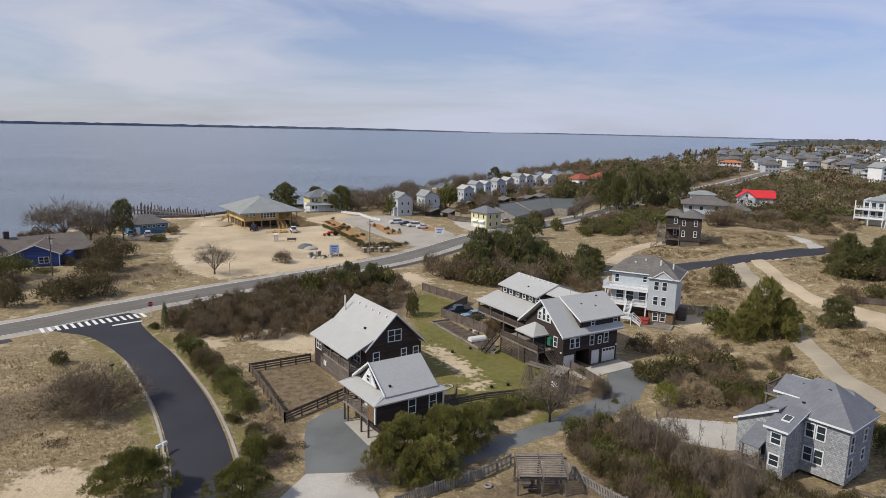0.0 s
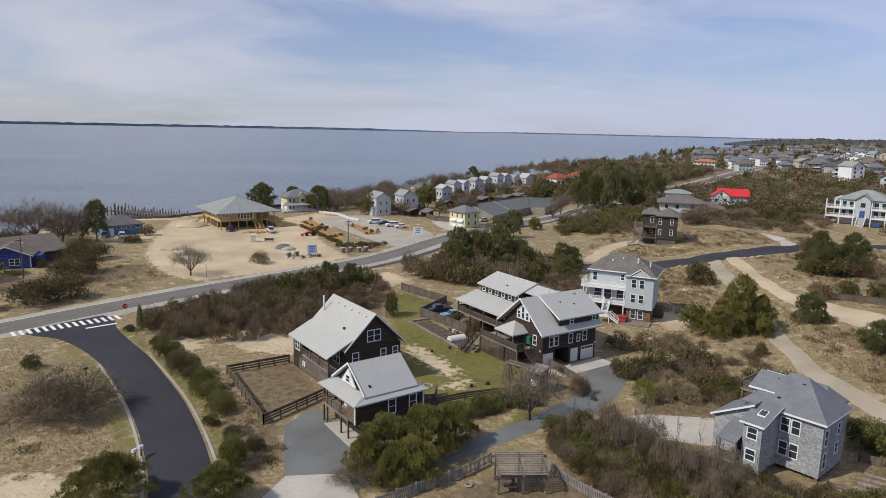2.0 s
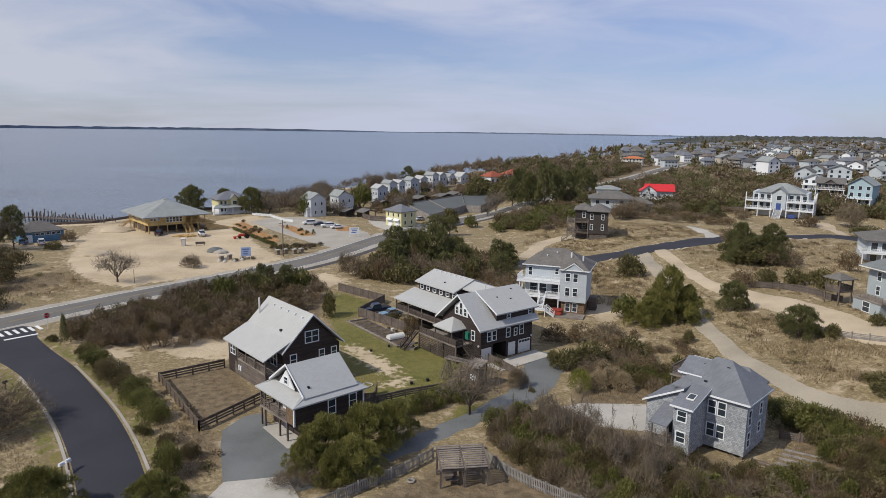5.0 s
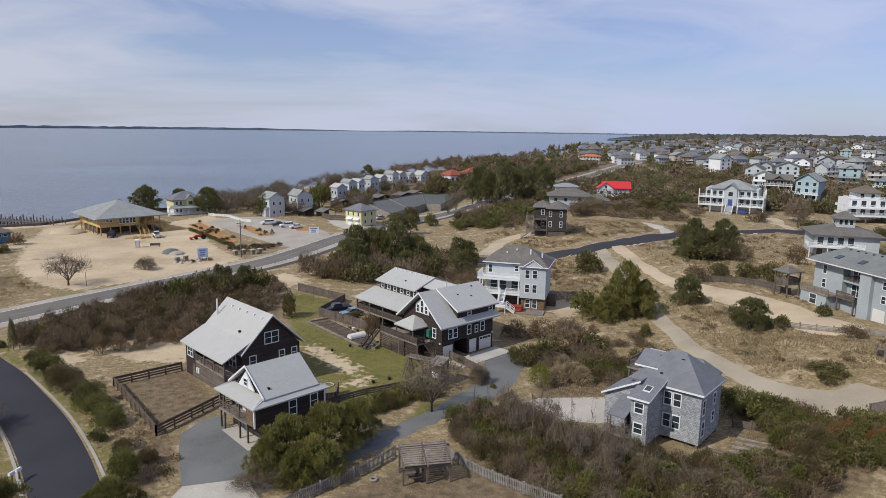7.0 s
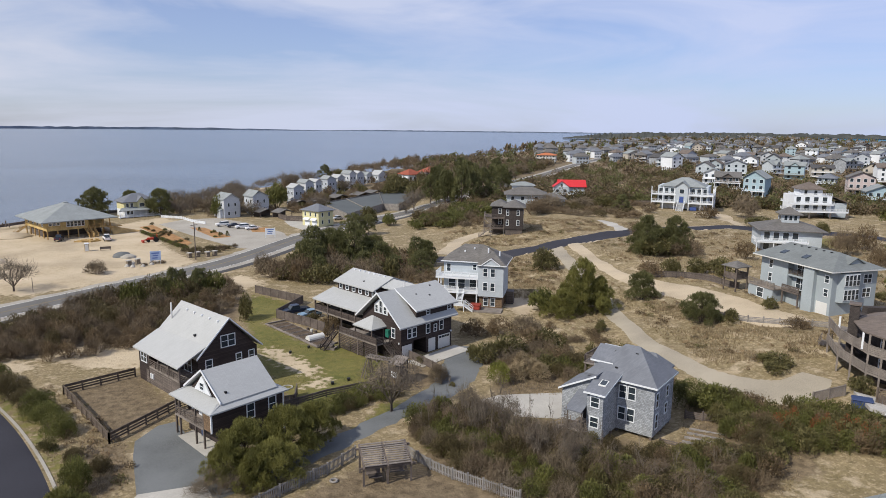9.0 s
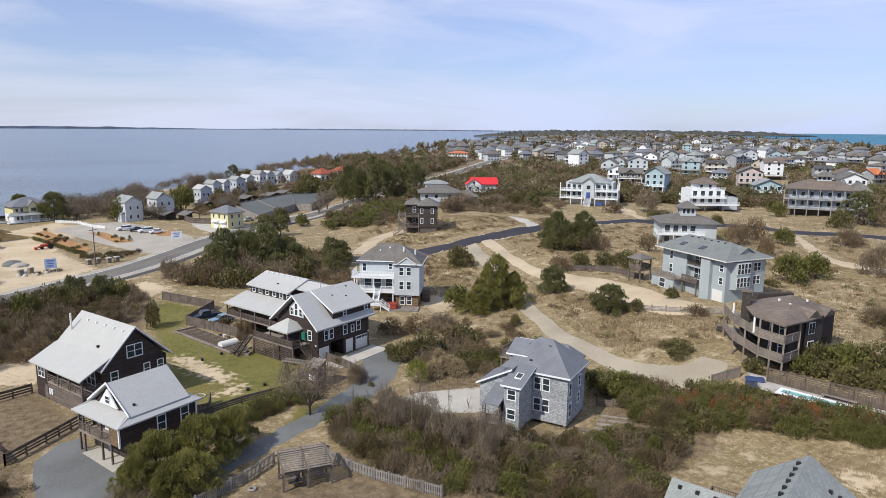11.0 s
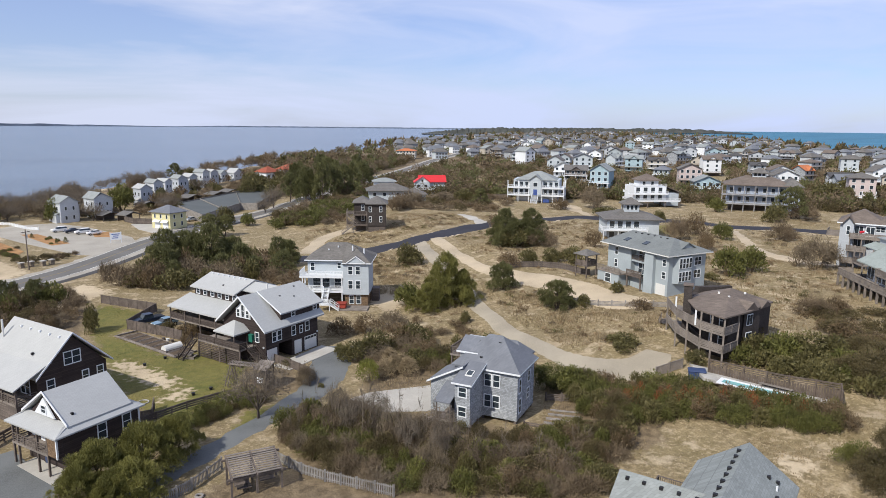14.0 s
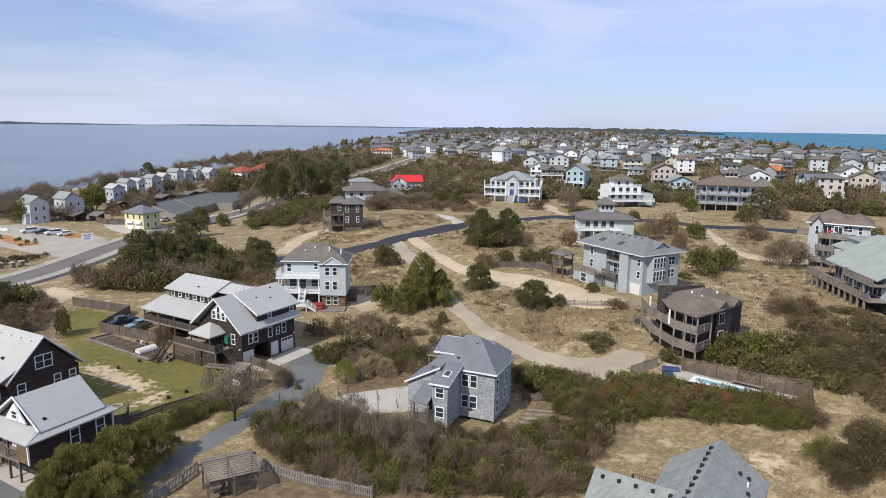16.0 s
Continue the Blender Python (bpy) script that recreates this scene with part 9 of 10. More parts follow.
PLANTS += [('hedge', *p) for p in ((-84.4, 126.9, 3.8, 6.4), (-90.8, 131.5, 4.0, 6.4), (-76.5, 131.9, 5.4, 5.6), (-73.3, 134.8, 5.4, 6.2), (-71.2, 138.1, 4.6, 5.4), (-79.3, 152.5, 5.4, 5.9), (-80.3, 161.4, 4.5, 5.7), (-88.3, 173.4, 5.2, 5.4), (-86.0, 177.8, 4.6, 5.6), (-94.1, 188.2, 4.4, 4.6), (-93.4, 166.5, 2.1, 2.7), (91.7, 52.5, 3.6, 4.2), (104.7, 57.5, 4.6, 4.2), (98.8, 62.8, 3.5, 3.3), (6.4, 121.6, 1.6, 2.8),)]
PLANTS += [('juniper', *p) for p in ((-47.8, 113.9, 0.9, 4.8),)]
PLANTS += [('brown', *p) for p in ((-86.8, 216.6, 3.3, 4.1), (40.2, 100.5, 4.2, 4.2), (41.6, 92.7, 3.1, 3.2), (33.6, 108.9, 2.9, 3.6), (38.1, 108.8, 3.5, 3.6), (53.6, 80.4, 1.8, 1.8), (30.2, 162.0, 4.8, 5.7), (6.3, 158.4, 4.0, 5.0), (35.5, 174.4, 3.7, 4.8), (98.3, 61.8, 3.5, 3.6), (111.0, 72.2, 2.8, 3.7), (153.5, 145.5, 5.3, 7.8), (137.9, 126.5, 3.1, 6.1), (112.8, 141.3, 3.0, 5.3), (80.3, 130.6, 3.2, 4.4), (153.3, 213.5, 5.4, 4.9), (107.2, 181.9, 5.3, 4.9), (83.2, 89.8, 3.1, 2.4), (9.3, 118.9, 2.6, 3.0),)]
PLANTS += [('pine_tree', *p) for p in ((-96.9, 203.6, 5.2, 12.1), (9.8, 172.7, 5.1, 10.4), (14.5, 176.4, 5.2, 9.1), (26.0, 223.2, 5.6, 7.1), (30.8, 223.8, 3.8, 6.6), (212.4, 158.6, 7.6, 10.5), (130.9, 235.7, 4.6, 6.2), (33.8, 448.6, 5.6, 10.2), (85.0, 351.8, 6.0, 10.0), (8.3, 168.6, 5.6, 8.0), (20.2, 170.4, 6.0, 11.5), (38.4, 169.5, 3.4, 6.5),)]
PLANTS += [('bare', *p) for p in ((-115.4, 204.6, 10.6, 11.2), (-106.2, 202.5, 8.5, 10.4), (-100.5, 202.5, 7.5, 10.0), (-123.3, 208.4, 7.0, 8.4), (-54.7, 160.1, 5.1, 6.7), (-23.3, 325.3, 4.1, 5.8), (-38.3, 313.8, 5.2, 7.6), (-44.7, 322.2, 5.4, 6.8), (13.9, 80.4, 4.4, 7.4), (-15.9, 334.2, 6.9, 8.0), (21.9, 407.1, 6.7, 8.5), (11.2, 396.8, 5.6, 9.0), (-8.1, 275.4, 4.6, 6.6), (18.7, 291.4, 5.3, 7.0), (37.1, 365.8, 6.1, 7.7), (58.9, 283.8, 5.3, 8.4), (53.5, 273.9, 4.2, 5.3),)]
PLANTS += [('twig', *p) for p in ((14.3, 165.6, 4.6, 5.6), (30.5, 168.0, 4.0, 4.6), (4.6, 165.4, 3.6, 5.2), (-41.9, 175.5, 2.9, 3.7), (-19.1, 375.7, 6.2, 7.5), (43.5, 109.5, 3.0, 3.3), (-0.2, 162.8, 4.1, 5.7), (3.7, 159.9, 4.0, 5.6), (-3.0, 171.3, 2.9, 5.0), (107.6, 74.1, 3.3, 3.6), (168.6, 128.3, 4.4, 6.5), (142.6, 98.7, 5.8, 8.3), (215.7, 156.6, 6.6, 7.1), (141.0, 139.6, 4.1, 7.4), (100.9, 147.3, 4.5, 5.7), (166.3, 209.4, 6.6, 9.0), (121.7, 250.0, 6.3, 5.2), (104.2, 243.7, 6.0, 6.6), (93.0, 231.8, 5.2, 7.2),)]
PLANTS += [('lime', *p) for p in ((30.3, 86.2, 1.9, 3.1),)]
PLANTS += [('straw_clump', *p) for p in ((35.6, 88.0, 3.9, 3.8),)]
PLANTS += [('hedge_fine', *p) for p in ((51.2, 58.6, 2.4, 4.0), (48.4, 56.2, 2.4, 3.8), (44.6, 53.6, 2.2, 3.4), (54.6, 61.4, 2.4, 3.8), (-33.9, 95.0, 2.8, 4.0), (-31.4, 92.2, 2.2, 3.2), (-36.2, 98.6, 2.2, 3.0), (-18.4, 72.0, 1.6, 2.2), (-21.8, 75.6, 1.4, 1.6), (56.0, 70.6, 3.0, 3.1), (84.7, 51.0, 3.8, 3.9), (65.3, 36.1, 3.7, 4.3), (70.0, 35.3, 4.2, 5.2), (73.8, 38.8, 3.3, 3.3), (86.0, 49.3, 5.1, 4.5), (92.5, 49.2, 5.4, 5.7), (92.8, 55.3, 4.2, 4.2),)]
PLANTS += [('green', *p) for p in ((51.3, 121.0, 4.4, 5.1), (41.2, 243.2, 3.3, 5.2), (83.0, 60.9, 3.6, 4.6), (118.5, 102.0, 4.1, 7.1), (125.9, 102.4, 4.1, 6.5), (202.7, 182.6, 4.1, 5.7), (155.2, 137.0, 3.1, 5.4), (54.6, 71.2, 3.2, 3.8), (1.9, 302.6, 6.3, 12.2), (-20.6, 277.7, 4.6, 9.5), (81.3, 315.1, 9.4, 8.7),)]
PLANTS += [('juniper_wide', *p) for p in ((39.0, 169.4, 3.5, 6.2),)]

for p in PLANTS:
    plant(*p)


def off_line(x, y, line_):
    """How far a point lies from a road's middle."""
    best = 1e9
    for a, b in zip(line_, line_[1:]):
        ex, ey = b[0] - a[0], b[1] - a[1]
        k = max(0.0, min(1.0, ((x - a[0]) * ex + (y - a[1]) * ey) / (ex * ex + ey * ey)))
        best = min(best, math.hypot(x - a[0] - k * ex, y - a[1] - k * ey))
    return best


def scatter(poly, n, mix_, r, h, seed, gap=0.55, group="thicket shrubs"):
    """Plants scattered over an area, none too near another."""
    rg_, done = random.Random(seed), []
    poly = np.array(poly, float)
    lo, hi = poly.min(0), poly.max(0)
    for _ in range(n * 14):
        if len(done) >= n:
            break
        x, y = rg_.uniform(lo[0], hi[0]), rg_.uniform(lo[1], hi[1])
        rr = rg_.uniform(*r)
        if inside(poly, x, y) < 0.2 or math.hypot(x - 34.6, y - 86.4) < 4.6 or off_line(x, y, MAIN) < 8.2 + 0.8 * rr or any((x - a) ** 2 + (y - b) ** 2 < (gap * (rr + c)) ** 2 for a, b, c in done):
            continue
        done.append((x, y, rr))
        plant(rg_.choice(mix_), round(x, 2), round(y, 2), rr, rg_.uniform(*h), group)


# thicket between the main road and the brown houses
scatter([(-48.5, 114), (-50, 121), (-43.6, 132), (-38, 145), (-28, 146.5), (-17, 153), (-9, 156), (-7.5, 141), (-13, 126), (-21.7, 115), (-31.8, 109.5), (-42, 111)], 116, ["twig", "brown", "hedge", "twig", "twig", "hedge", "brown"], (1.6, 3.0), (2.2, 4.2), 1, 0.45)
scatter([(-36, 146), (-28, 148), (-16, 156), (-12, 150), (-24, 140)], 24, ["hedge_green", "green", "hedge", "pine_tree"], (2.0, 3.4), (4.0, 6.0), 2, 0.45)
# overgrown ground before the shingled house
scatter([(15.5, 77.5), (20.1, 79), (24.3, 77), (25.9, 73.5), (29, 70.5), (31, 67), (33, 62.4), (36.6, 58.6), (39, 55), (37, 50), (23, 57), (17.8, 64.5), (15.4, 69.5)], 150, ["twig", "olive", "hedge", "hedge", "twig", "hedge_green", "green"], (1.2, 2.4), (1.8, 3.4), 3, 0.38)
scatter([(16, 70), (19, 66), (26, 60), (30, 56), (34, 54), (33, 58), (26, 64), (20, 70)], 34, ["hedge_green", "green", "olive"], (1.0, 1.8), (1.2, 2.2), 4)
# hedge below the pool, and the mass beside it
scatter([(56, 74), (58.6, 69), (65.3, 65.4), (67.6, 59.6), (72.2, 51), (75.4, 46.6), (73.5, 43.2), (68.3, 46.4), (64.5, 51.4), (60.1, 55.6), (54.3, 59.6), (50, 64)], 120, ["olive", "hedge_green", "olive", "hedge_green", "brown"], (1.4, 2.2), (2.4, 3.0), 5, 0.33)
scatter([(43.5, 61.5), (49, 60.5), (54.3, 58), (49.1, 54.7), (40.8, 47.6), (33, 51.9), (36, 57.6)], 76, ["olive", "brown", "twig", "olive", "green"], (1.4, 2.6), (1.8, 3.4), 6, 0.34)
scatter([(77, 62), (80, 66), (88, 60), (92, 50), (84, 44), (80, 48), (79.5, 54)], 36, ["olive", "green", "olive"], (1.6, 2.8), (2.0, 3.4), 7, 0.38)
scatter([(84, 46), (92, 54), (100, 58), (104, 46), (92, 36), (80, 36), (80, 42)], 44, ["hedge", "brown", "hedge", "twig"], (1.8, 3.0), (2.2, 3.6), 8, 0.4)
scatter([(96, 62), (104, 74), (114, 76), (120, 66), (112, 54), (104, 48)], 30, ["hedge", "twig", "brown", "hedge"], (1.4, 2.6), (1.2, 2.4), 41, 0.45)
scatter([(30, 84), (34, 98), (44, 100), (55, 92), (54, 82), (44, 80)], 44, ["hedge", "olive", "twig", "hedge_green", "brown"], (1.4, 2.8), (1.6, 3.0), 9, 0.45)
scatter([(40, 104), (44, 112), (54, 108), (54, 98)], 9, ["brown", "twig"], (1.2, 2.0), (1.0, 1.8), 10)
scatter([(0, 160), (8, 172), (22, 188), (30, 178), (40, 168), (36, 158), (24, 150), (10, 152)], 40, ["twig", "brown", "olive", "pine_tree"], (2.4, 4.2), (4.0, 7.5), 11)
scatter([(13, 132), (20, 148), (34, 158), (42, 146), (36, 138), (26, 134)], 14, ["brown", "twig"], (1.6, 2.6), (2.0, 3.4), 12)
# beds of the parking lot
for i in range(20):
    k = i / 19
    plant("hedge_green" if i % 3 else "hedge", -42.6 + 17.6 * k, 240.5 - 34.0 * k, 1.25, 1.3, "clipped hedge along the lot")
for x, y, r, h in ((-21, 198, 2.6, 2.6), (-17.5, 200.5, 2.2, 2.4), (-24, 200, 1.8, 1.9), (-30.5, 185.4, 1.6, 1.1), (-28.4, 185.8, 1.4, 1.0), (-32.4, 183.6, 1.3, 0.9)):
    plant("brown" if y < 190 else "hedge", x, y, r, h, "shrubs beside the site gate")
scatter([(-46, 254), (-42, 260), (-24, 218), (-26.5, 207)], 16, ["hedge", "hedge_green"], (0.6, 1.3), (0.7, 1.5), 51, 0.6, "parking lot shrubs")
scatter([(-28, 250), (-23.5, 249), (-13.5, 227), (-18, 225)], 7, ["hedge_green", "juniper"], (0.5, 0.9), (0.8, 1.8), 52, 0.8, "parking lot shrubs")
scatter([(-12, 208), (-6, 203), (-13, 194), (-20, 203)], 8, ["hedge", "twig"], (0.8, 1.5), (0.8, 1.5), 53, 0.6, "parking lot shrubs")
# the edge of the bluff and the gardens behind it
scatter([(-130, 196), (-122, 226), (-104, 236), (-100, 224), (-112, 200)], 14, ["twig", "brown"], (2.0, 3.4), (2.4, 4.4), 13)
scatter([(-45, 300), (-26, 330), (-8, 330), (-4, 300), (-20, 296), (-36, 284)], 44, ["bare", "bare", "twig", "bare", "bare"], (3, 5.2), (5, 8.5), 14)
scatter([(0, 296), (4, 330), (28, 400), (60, 450), (86, 470), (84, 430), (60, 400), (34, 350), (20, 310)], 34, ["twig", "pine_tree", "olive", "brown"], (3, 5), (4, 8), 15)
scatter([(40, 480), (74, 534), (100, 566), (160, 640), (200, 640), (170, 560), (110, 470), (70, 420), (50, 440)], 60, ["twig", "brown", "twig", "olive"], (4, 7), (5, 9), 30)
scatter([(-30, 276), (-22, 292), (6, 312), (28, 340), (60, 400), (74, 396), (40, 330), (24, 300), (6, 280)], 46, ["twig", "brown", "twig", "olive"], (2.4, 4.2), (3, 5.5), 31)
scatter([(1, 81.5), (12, 86.6), (16, 86.6), (16, 84.6), (4, 79.6)], 24, ["hedge_green", "hedge_green", "hedge"], (1.0, 1.5), (1.3, 1.8), 32, 0.33)
scatter([(18, 74), (24, 76), (29, 69), (32, 62), (30, 58), (24, 66)], 18, ["bare", "bare", "twig"], (1.4, 2.4), (3.4, 5.2), 33)
scatter([(-62, 292), (-46, 300), (-26, 344), (-10, 400), (20, 460), (32, 470), (10, 400), (-14, 340), (-36, 300), (-56, 286)], 40, ["bare", "bare", "twig"], (3, 5), (4, 7.5), 34)
# woods along the main road
scatter([(70, 300), (60, 340), (80, 370), (110, 440), (160, 500), (230, 560), (215, 480), (160, 400), (118, 340), (84, 306)], 120, ["twig", "hedge", "twig", "hedge", "brown", "twig", "pine_tree"], (3.4, 7.0), (2.6, 9.5), 16)
scatter([(46, 232), (58, 250), (76, 256), (84, 246), (72, 234), (56, 226)], 26, ["hedge_green", "green", "hedge"], (3.0, 4.6), (3.4, 5.4), 61, 0.45)
for x, y, r, h in ((78.8, 279, 5.4, 17.5), (85, 283, 5.8, 14.0), (73.6, 286, 6.6, 14.5), (68, 292, 5.0, 12.0), (92, 290, 5.4, 13.0), (100, 302, 5.2, 14.0), (109, 316, 5.6, 13.0), (80, 330, 6.2, 13.0), (118, 340, 6.2, 12.0), (96, 330, 5.4, 14.0), (128, 380, 5.6, 13.0), (104, 372, 5.8, 14.0)):
    plant("pine_tree" if r < 6 else "round_pine", x, y, r, h)
plant("olive", 59.5, 338, 8.0, 10.0)
scatter([(50, 240), (56, 262), (84, 296), (110, 318), (98, 290), (92, 256), (76, 228), (62, 222)], 46, ["brown", "twig", "hedge", "twig", "hedge_green"], (2.6, 4.4), (2.6, 4.6), 17)
scatter([(96, 236), (100, 256), (124, 268), (150, 270), (150, 236), (124, 212)], 50, ["twig", "twig", "brown", "hedge"], (2.6, 4.2), (1.8, 3.4), 18)
scatter([(150, 262), (160, 300), (200, 330), (230, 300), (206, 250), (180, 246)], 50, ["hedge", "brown", "hedge_green", "twig", "hedge"], (3, 5), (3.6, 6.6), 19)
scatter([(214, 206), (240, 240), (290, 250), (330, 190), (300, 130), (262, 120), (250, 160)], 66, ["hedge", "pine_tree", "hedge", "twig", "hedge_green"], (3.2, 5.6), (4, 8), 20)
scatter([(170, 104), (200, 116), (240, 104), (236, 80), (190, 70)], 20, ["twig", "olive", "brown"], (2.4, 4.2), (2.6, 5), 21)
scatter([(84, 100), (92, 118), (104, 122), (128, 112), (122, 96), (104, 90)], 8, ["olive", "brown"], (1.4, 2.4), (1.4, 2.6), 22)
scatter([(-80, 60), (-50, 66), (-44, 74), (-56, 90), (-80, 96)], 8, ["brown", "olive"], (0.9, 2.0), (0.9, 1.8), 23)
scatter([(-130, 150), (-104, 158), (-90, 140), (-100, 118), (-120, 126)], 24, ["olive", "twig", "brown"], (2.4, 4.4), (3, 5.4), 24)

for (pn, mat), items in REST.items():
    VV, FF, base = [], [], 0
    for me_, m in items:
        v = np.empty(len(me_.vertices) * 3)
        me_.vertices.foreach_get("co", v)
        f = np.empty(len(me_.polygons) * 3, int)
        me_.polygons.foreach_get("vertices", f)
        A_ = np.array(m)
        far_ = m.translation.length
        k = 5 if far_ > 320 else 3 if far_ > 170 else 2 if far_ > 88 else 1
        v = v.reshape(-1, 3) @ A_[:3, :3].T + A_[:3, 3]
        f = f.reshape(-1, 3)[::k]
        if k > 1 and pn == "crown":
            # fewer leaves, each larger, give the same cover
            mid = v[f].mean(1, keepdims=True)
            v[f] = mid + (v[f] - mid) * (1 + 0.75 * (math.sqrt(k) - 1))
        VV.append(v)
        FF.append(f + base)
        base += len(v)
    me_ = bpy.data.meshes.new("thicket")
    me_.from_pydata(np.concatenate(VV).tolist(), [], np.concatenate(FF).tolist())
    me_.materials.append(bpy.data.materials[mat])
    tagged(new("thicket", me_), "dense thicket of coastal shrubs, " + mat.replace("_", " "), "thicket", kind="stuff")

# low scrub all over the dunes
bits = [leaves(random.Random(60 + i), lumps(random.Random(70 + i), 5, 0.8), 120, 0.10) for i in range(4)]
for mat, n, label, areas in (("tussock", 1500, "low tussocks of dry dune grass", 3), ("brown_leaf", 420, "low brown scrub on the dunes", 0), ("olive", 260, "low olive scrub on the dunes", 1), ("twig_pale", 240, "low grey dead scrub on the dunes", 2)):
    pk, VV, FF = np.random.RandomState(500 + areas), [], []
    zones = [[(48, 84), (58, 170), (80, 172), (90, 110), (88, 84), (70, 78)], [(46, 186), (58, 222), (110, 216), (124, 196), (70, 184)], [(82, 176), (86, 128), (128, 150), (150, 178), (110, 188)],
             [(92, 90), (110, 112), (160, 156), (186, 140), (172, 100), (130, 78), (104, 60), (90, 64)], [(-66, 108), (-40, 86), (-30, 56), (-62, 50), (-92, 80)], [(48, 132), (56, 172), (70, 166), (60, 126)],
             [(-36, 100), (-26, 84), (-18, 64), (-15, 70), (-17, 78), (-28, 98)], [(-88, 160), (-74, 182), (-62, 160), (-64, 146), (-78, 134)]]
    base = 0
    for zi, zone in enumerate(zones):
        zone = np.array(zone, float)
        share = n * (0.2, 0.16, 0.13, 0.27, 0.03, 0.06, 0.03, 0.02)[zi]
        pts = pk.uniform(zone.min(0), zone.max(0), size=(int(share * 2), 2))
        pts = pts[inside(zone, pts[:, 0], pts[:, 1]) > 0][: int(share)]
        for x, y in pts:
            if any(off_line(x, y, ln) < w_ for ln, w_ in ((SIDE, 6), (BACK, 6.5), (LANE, 4), (TRACK, 5.5), (TALL, 5), (DUNE, 4.5), (PATH, 4))):
                continue
            v, f = bits[pk.randint(4)]
            s = pk.uniform(0.5, 1.5) * (0.7 if mat == "tussock" else 1)
            VV.append(np.array(v) * (s, s, s * pk.uniform(0.5, 0.9)) + (x, y, ground_z(x, y) - 0.05))
            FF.append(np.array(f) + base)
            base += len(v)
    tagged(new("scrub", cloud_mesh("scrub", np.concatenate(VV).tolist(), np.concatenate(FF).tolist(), mat)), label, "scrub", kind="stuff")

# rust-coloured tips on the hedge
for i in range(24):
    rg = random.Random(900 + i)
    k = i / 23
    x, y = 57 + 13 * k + rg.uniform(-2.2, 1.6), 64.5 - 14.5 * k + rg.uniform(-2.4, 1.6)
    bl = lumps(rg, 5)
    if i == 0:
        rust = cloud_mesh("crown", *leaves(rg, bl, 520, 0.05), "rust_leaf")
    ob = new("shrub")
    ob.matrix_world = pose(x, y, ground_z(x, y), 0, 0, 40 * i) @ Matrix.Diagonal((0.95, 0.95, 2.7 + 0.5 * rg.random(), 1))
    tagged(ob, "rust-red winter shrub in the hedge", "shrub", "rust-red shrubs")
    new("crown", rust).parent = ob

# ---- grass tufts on the dunes and verges: far too many to count ----


def tufts(areas, n, h, mat, label, seed, name="grass"):
    pick = np.random.RandomState(seed)
    pts = []
    for poly, share in areas:
        poly = np.array(poly, float)
        lo, hi = poly.min(0), poly.max(0)
        c = pick.uniform(lo, hi, size=(int(n * share * 3), 2))
        wave = np.sin(c[:, 0] * 0.55 + 2 * np.sin(c[:, 1] * 0.23)) + np.sin(c[:, 1] * 0.47 + 2 * np.sin(c[:, 0] * 0.19))
        c = c[(inside(poly, c[:, 0], c[:, 1]) > 0) & (wave > pick.uniform(-1.6, 1.4, len(c)))][: int(n * share)]
        pts.append(c)
    pts = np.concatenate(pts)
    z = land_height(pts[:, 0], pts[:, 1])
    keep = np.ones(len(pts), bool)
    for line_, w in ((SIDE, 4.2), (BACK, 6), (LANE, 3.2), (MAIN, 8), (TRACK, 4.2), (TALL, 4), (DUNE, 2.6), (PATH, 2.6)):
        q = np.array([p[:2] for p in line_], float)
        for a, b in zip(q, q[1:]):
            e_ = b - a
            t = np.clip(((pts - a) @ e_) / (e_ @ e_), 0, 1)
            keep &= np.hypot(*(pts - a - t[:, None] * e_).T) > w
    for poly in SAND:
        keep &= inside(poly, pts[:, 0], pts[:, 1]) < 0.3
    pts, z = pts[keep], z[keep]
    k = len(pts)
    V = np.zeros((k, 3, 3, 3))
    for b in range(3):
        ang = pick.uniform(0, 6.28, k)
        lean = pick.uniform(0.1, 0.6, k)
        hh = h * pick.uniform(0.5, 1.4, k)
        dx, dy = np.cos(ang), np.sin(ang)
        w = 0.10 * h / 0.5
        V[:, b, 0] = np.stack([pts[:, 0] - dy * w, pts[:, 1] + dx * w, z - 0.02], -1)
        V[:, b, 1] = np.stack([pts[:, 0] + dy * w, pts[:, 1] - dx * w, z - 0.02], -1)
        V[:, b, 2] = np.stack([pts[:, 0] + dx * lean * hh, pts[:, 1] + dy * lean * hh, z + hh], -1)
    F_ = np.arange(k * 9).reshape(-1, 3)
    me_ = cloud_mesh(name, V.reshape(-1, 3).tolist(), F_.tolist(), mat)
    tagged(new(name, me_), label, "grass", kind="stuff")


tufts([([(48, 84), (58, 120), (68, 165), (80, 172), (72, 130), (66, 100), (66, 84), (58, 92)], 0.12), ([(62, 84), (68, 110), (76, 128), (80, 100), (88, 86), (78, 78)], 0.16),
       ([(46, 186), (56, 220), (80, 230), (110, 215), (120, 196), (90, 192), (70, 184)], 0.16), ([(80, 176), (84, 130), (100, 120), (130, 150), (150, 178), (110, 188)], 0.14),
       ([(92, 90), (110, 110), (150, 150), (180, 140), (170, 100), (130, 80), (104, 60), (88, 62)], 0.28), ([(180, 180), (210, 170), (230, 140), (215, 130), (190, 150)], 0.06),
       ([(46, 134), (60, 170), (70, 168), (58, 128)], 0.08)], 42000, 0.34, "straw", "straw-coloured dune grass on the dunes", 1, "dune_grass")
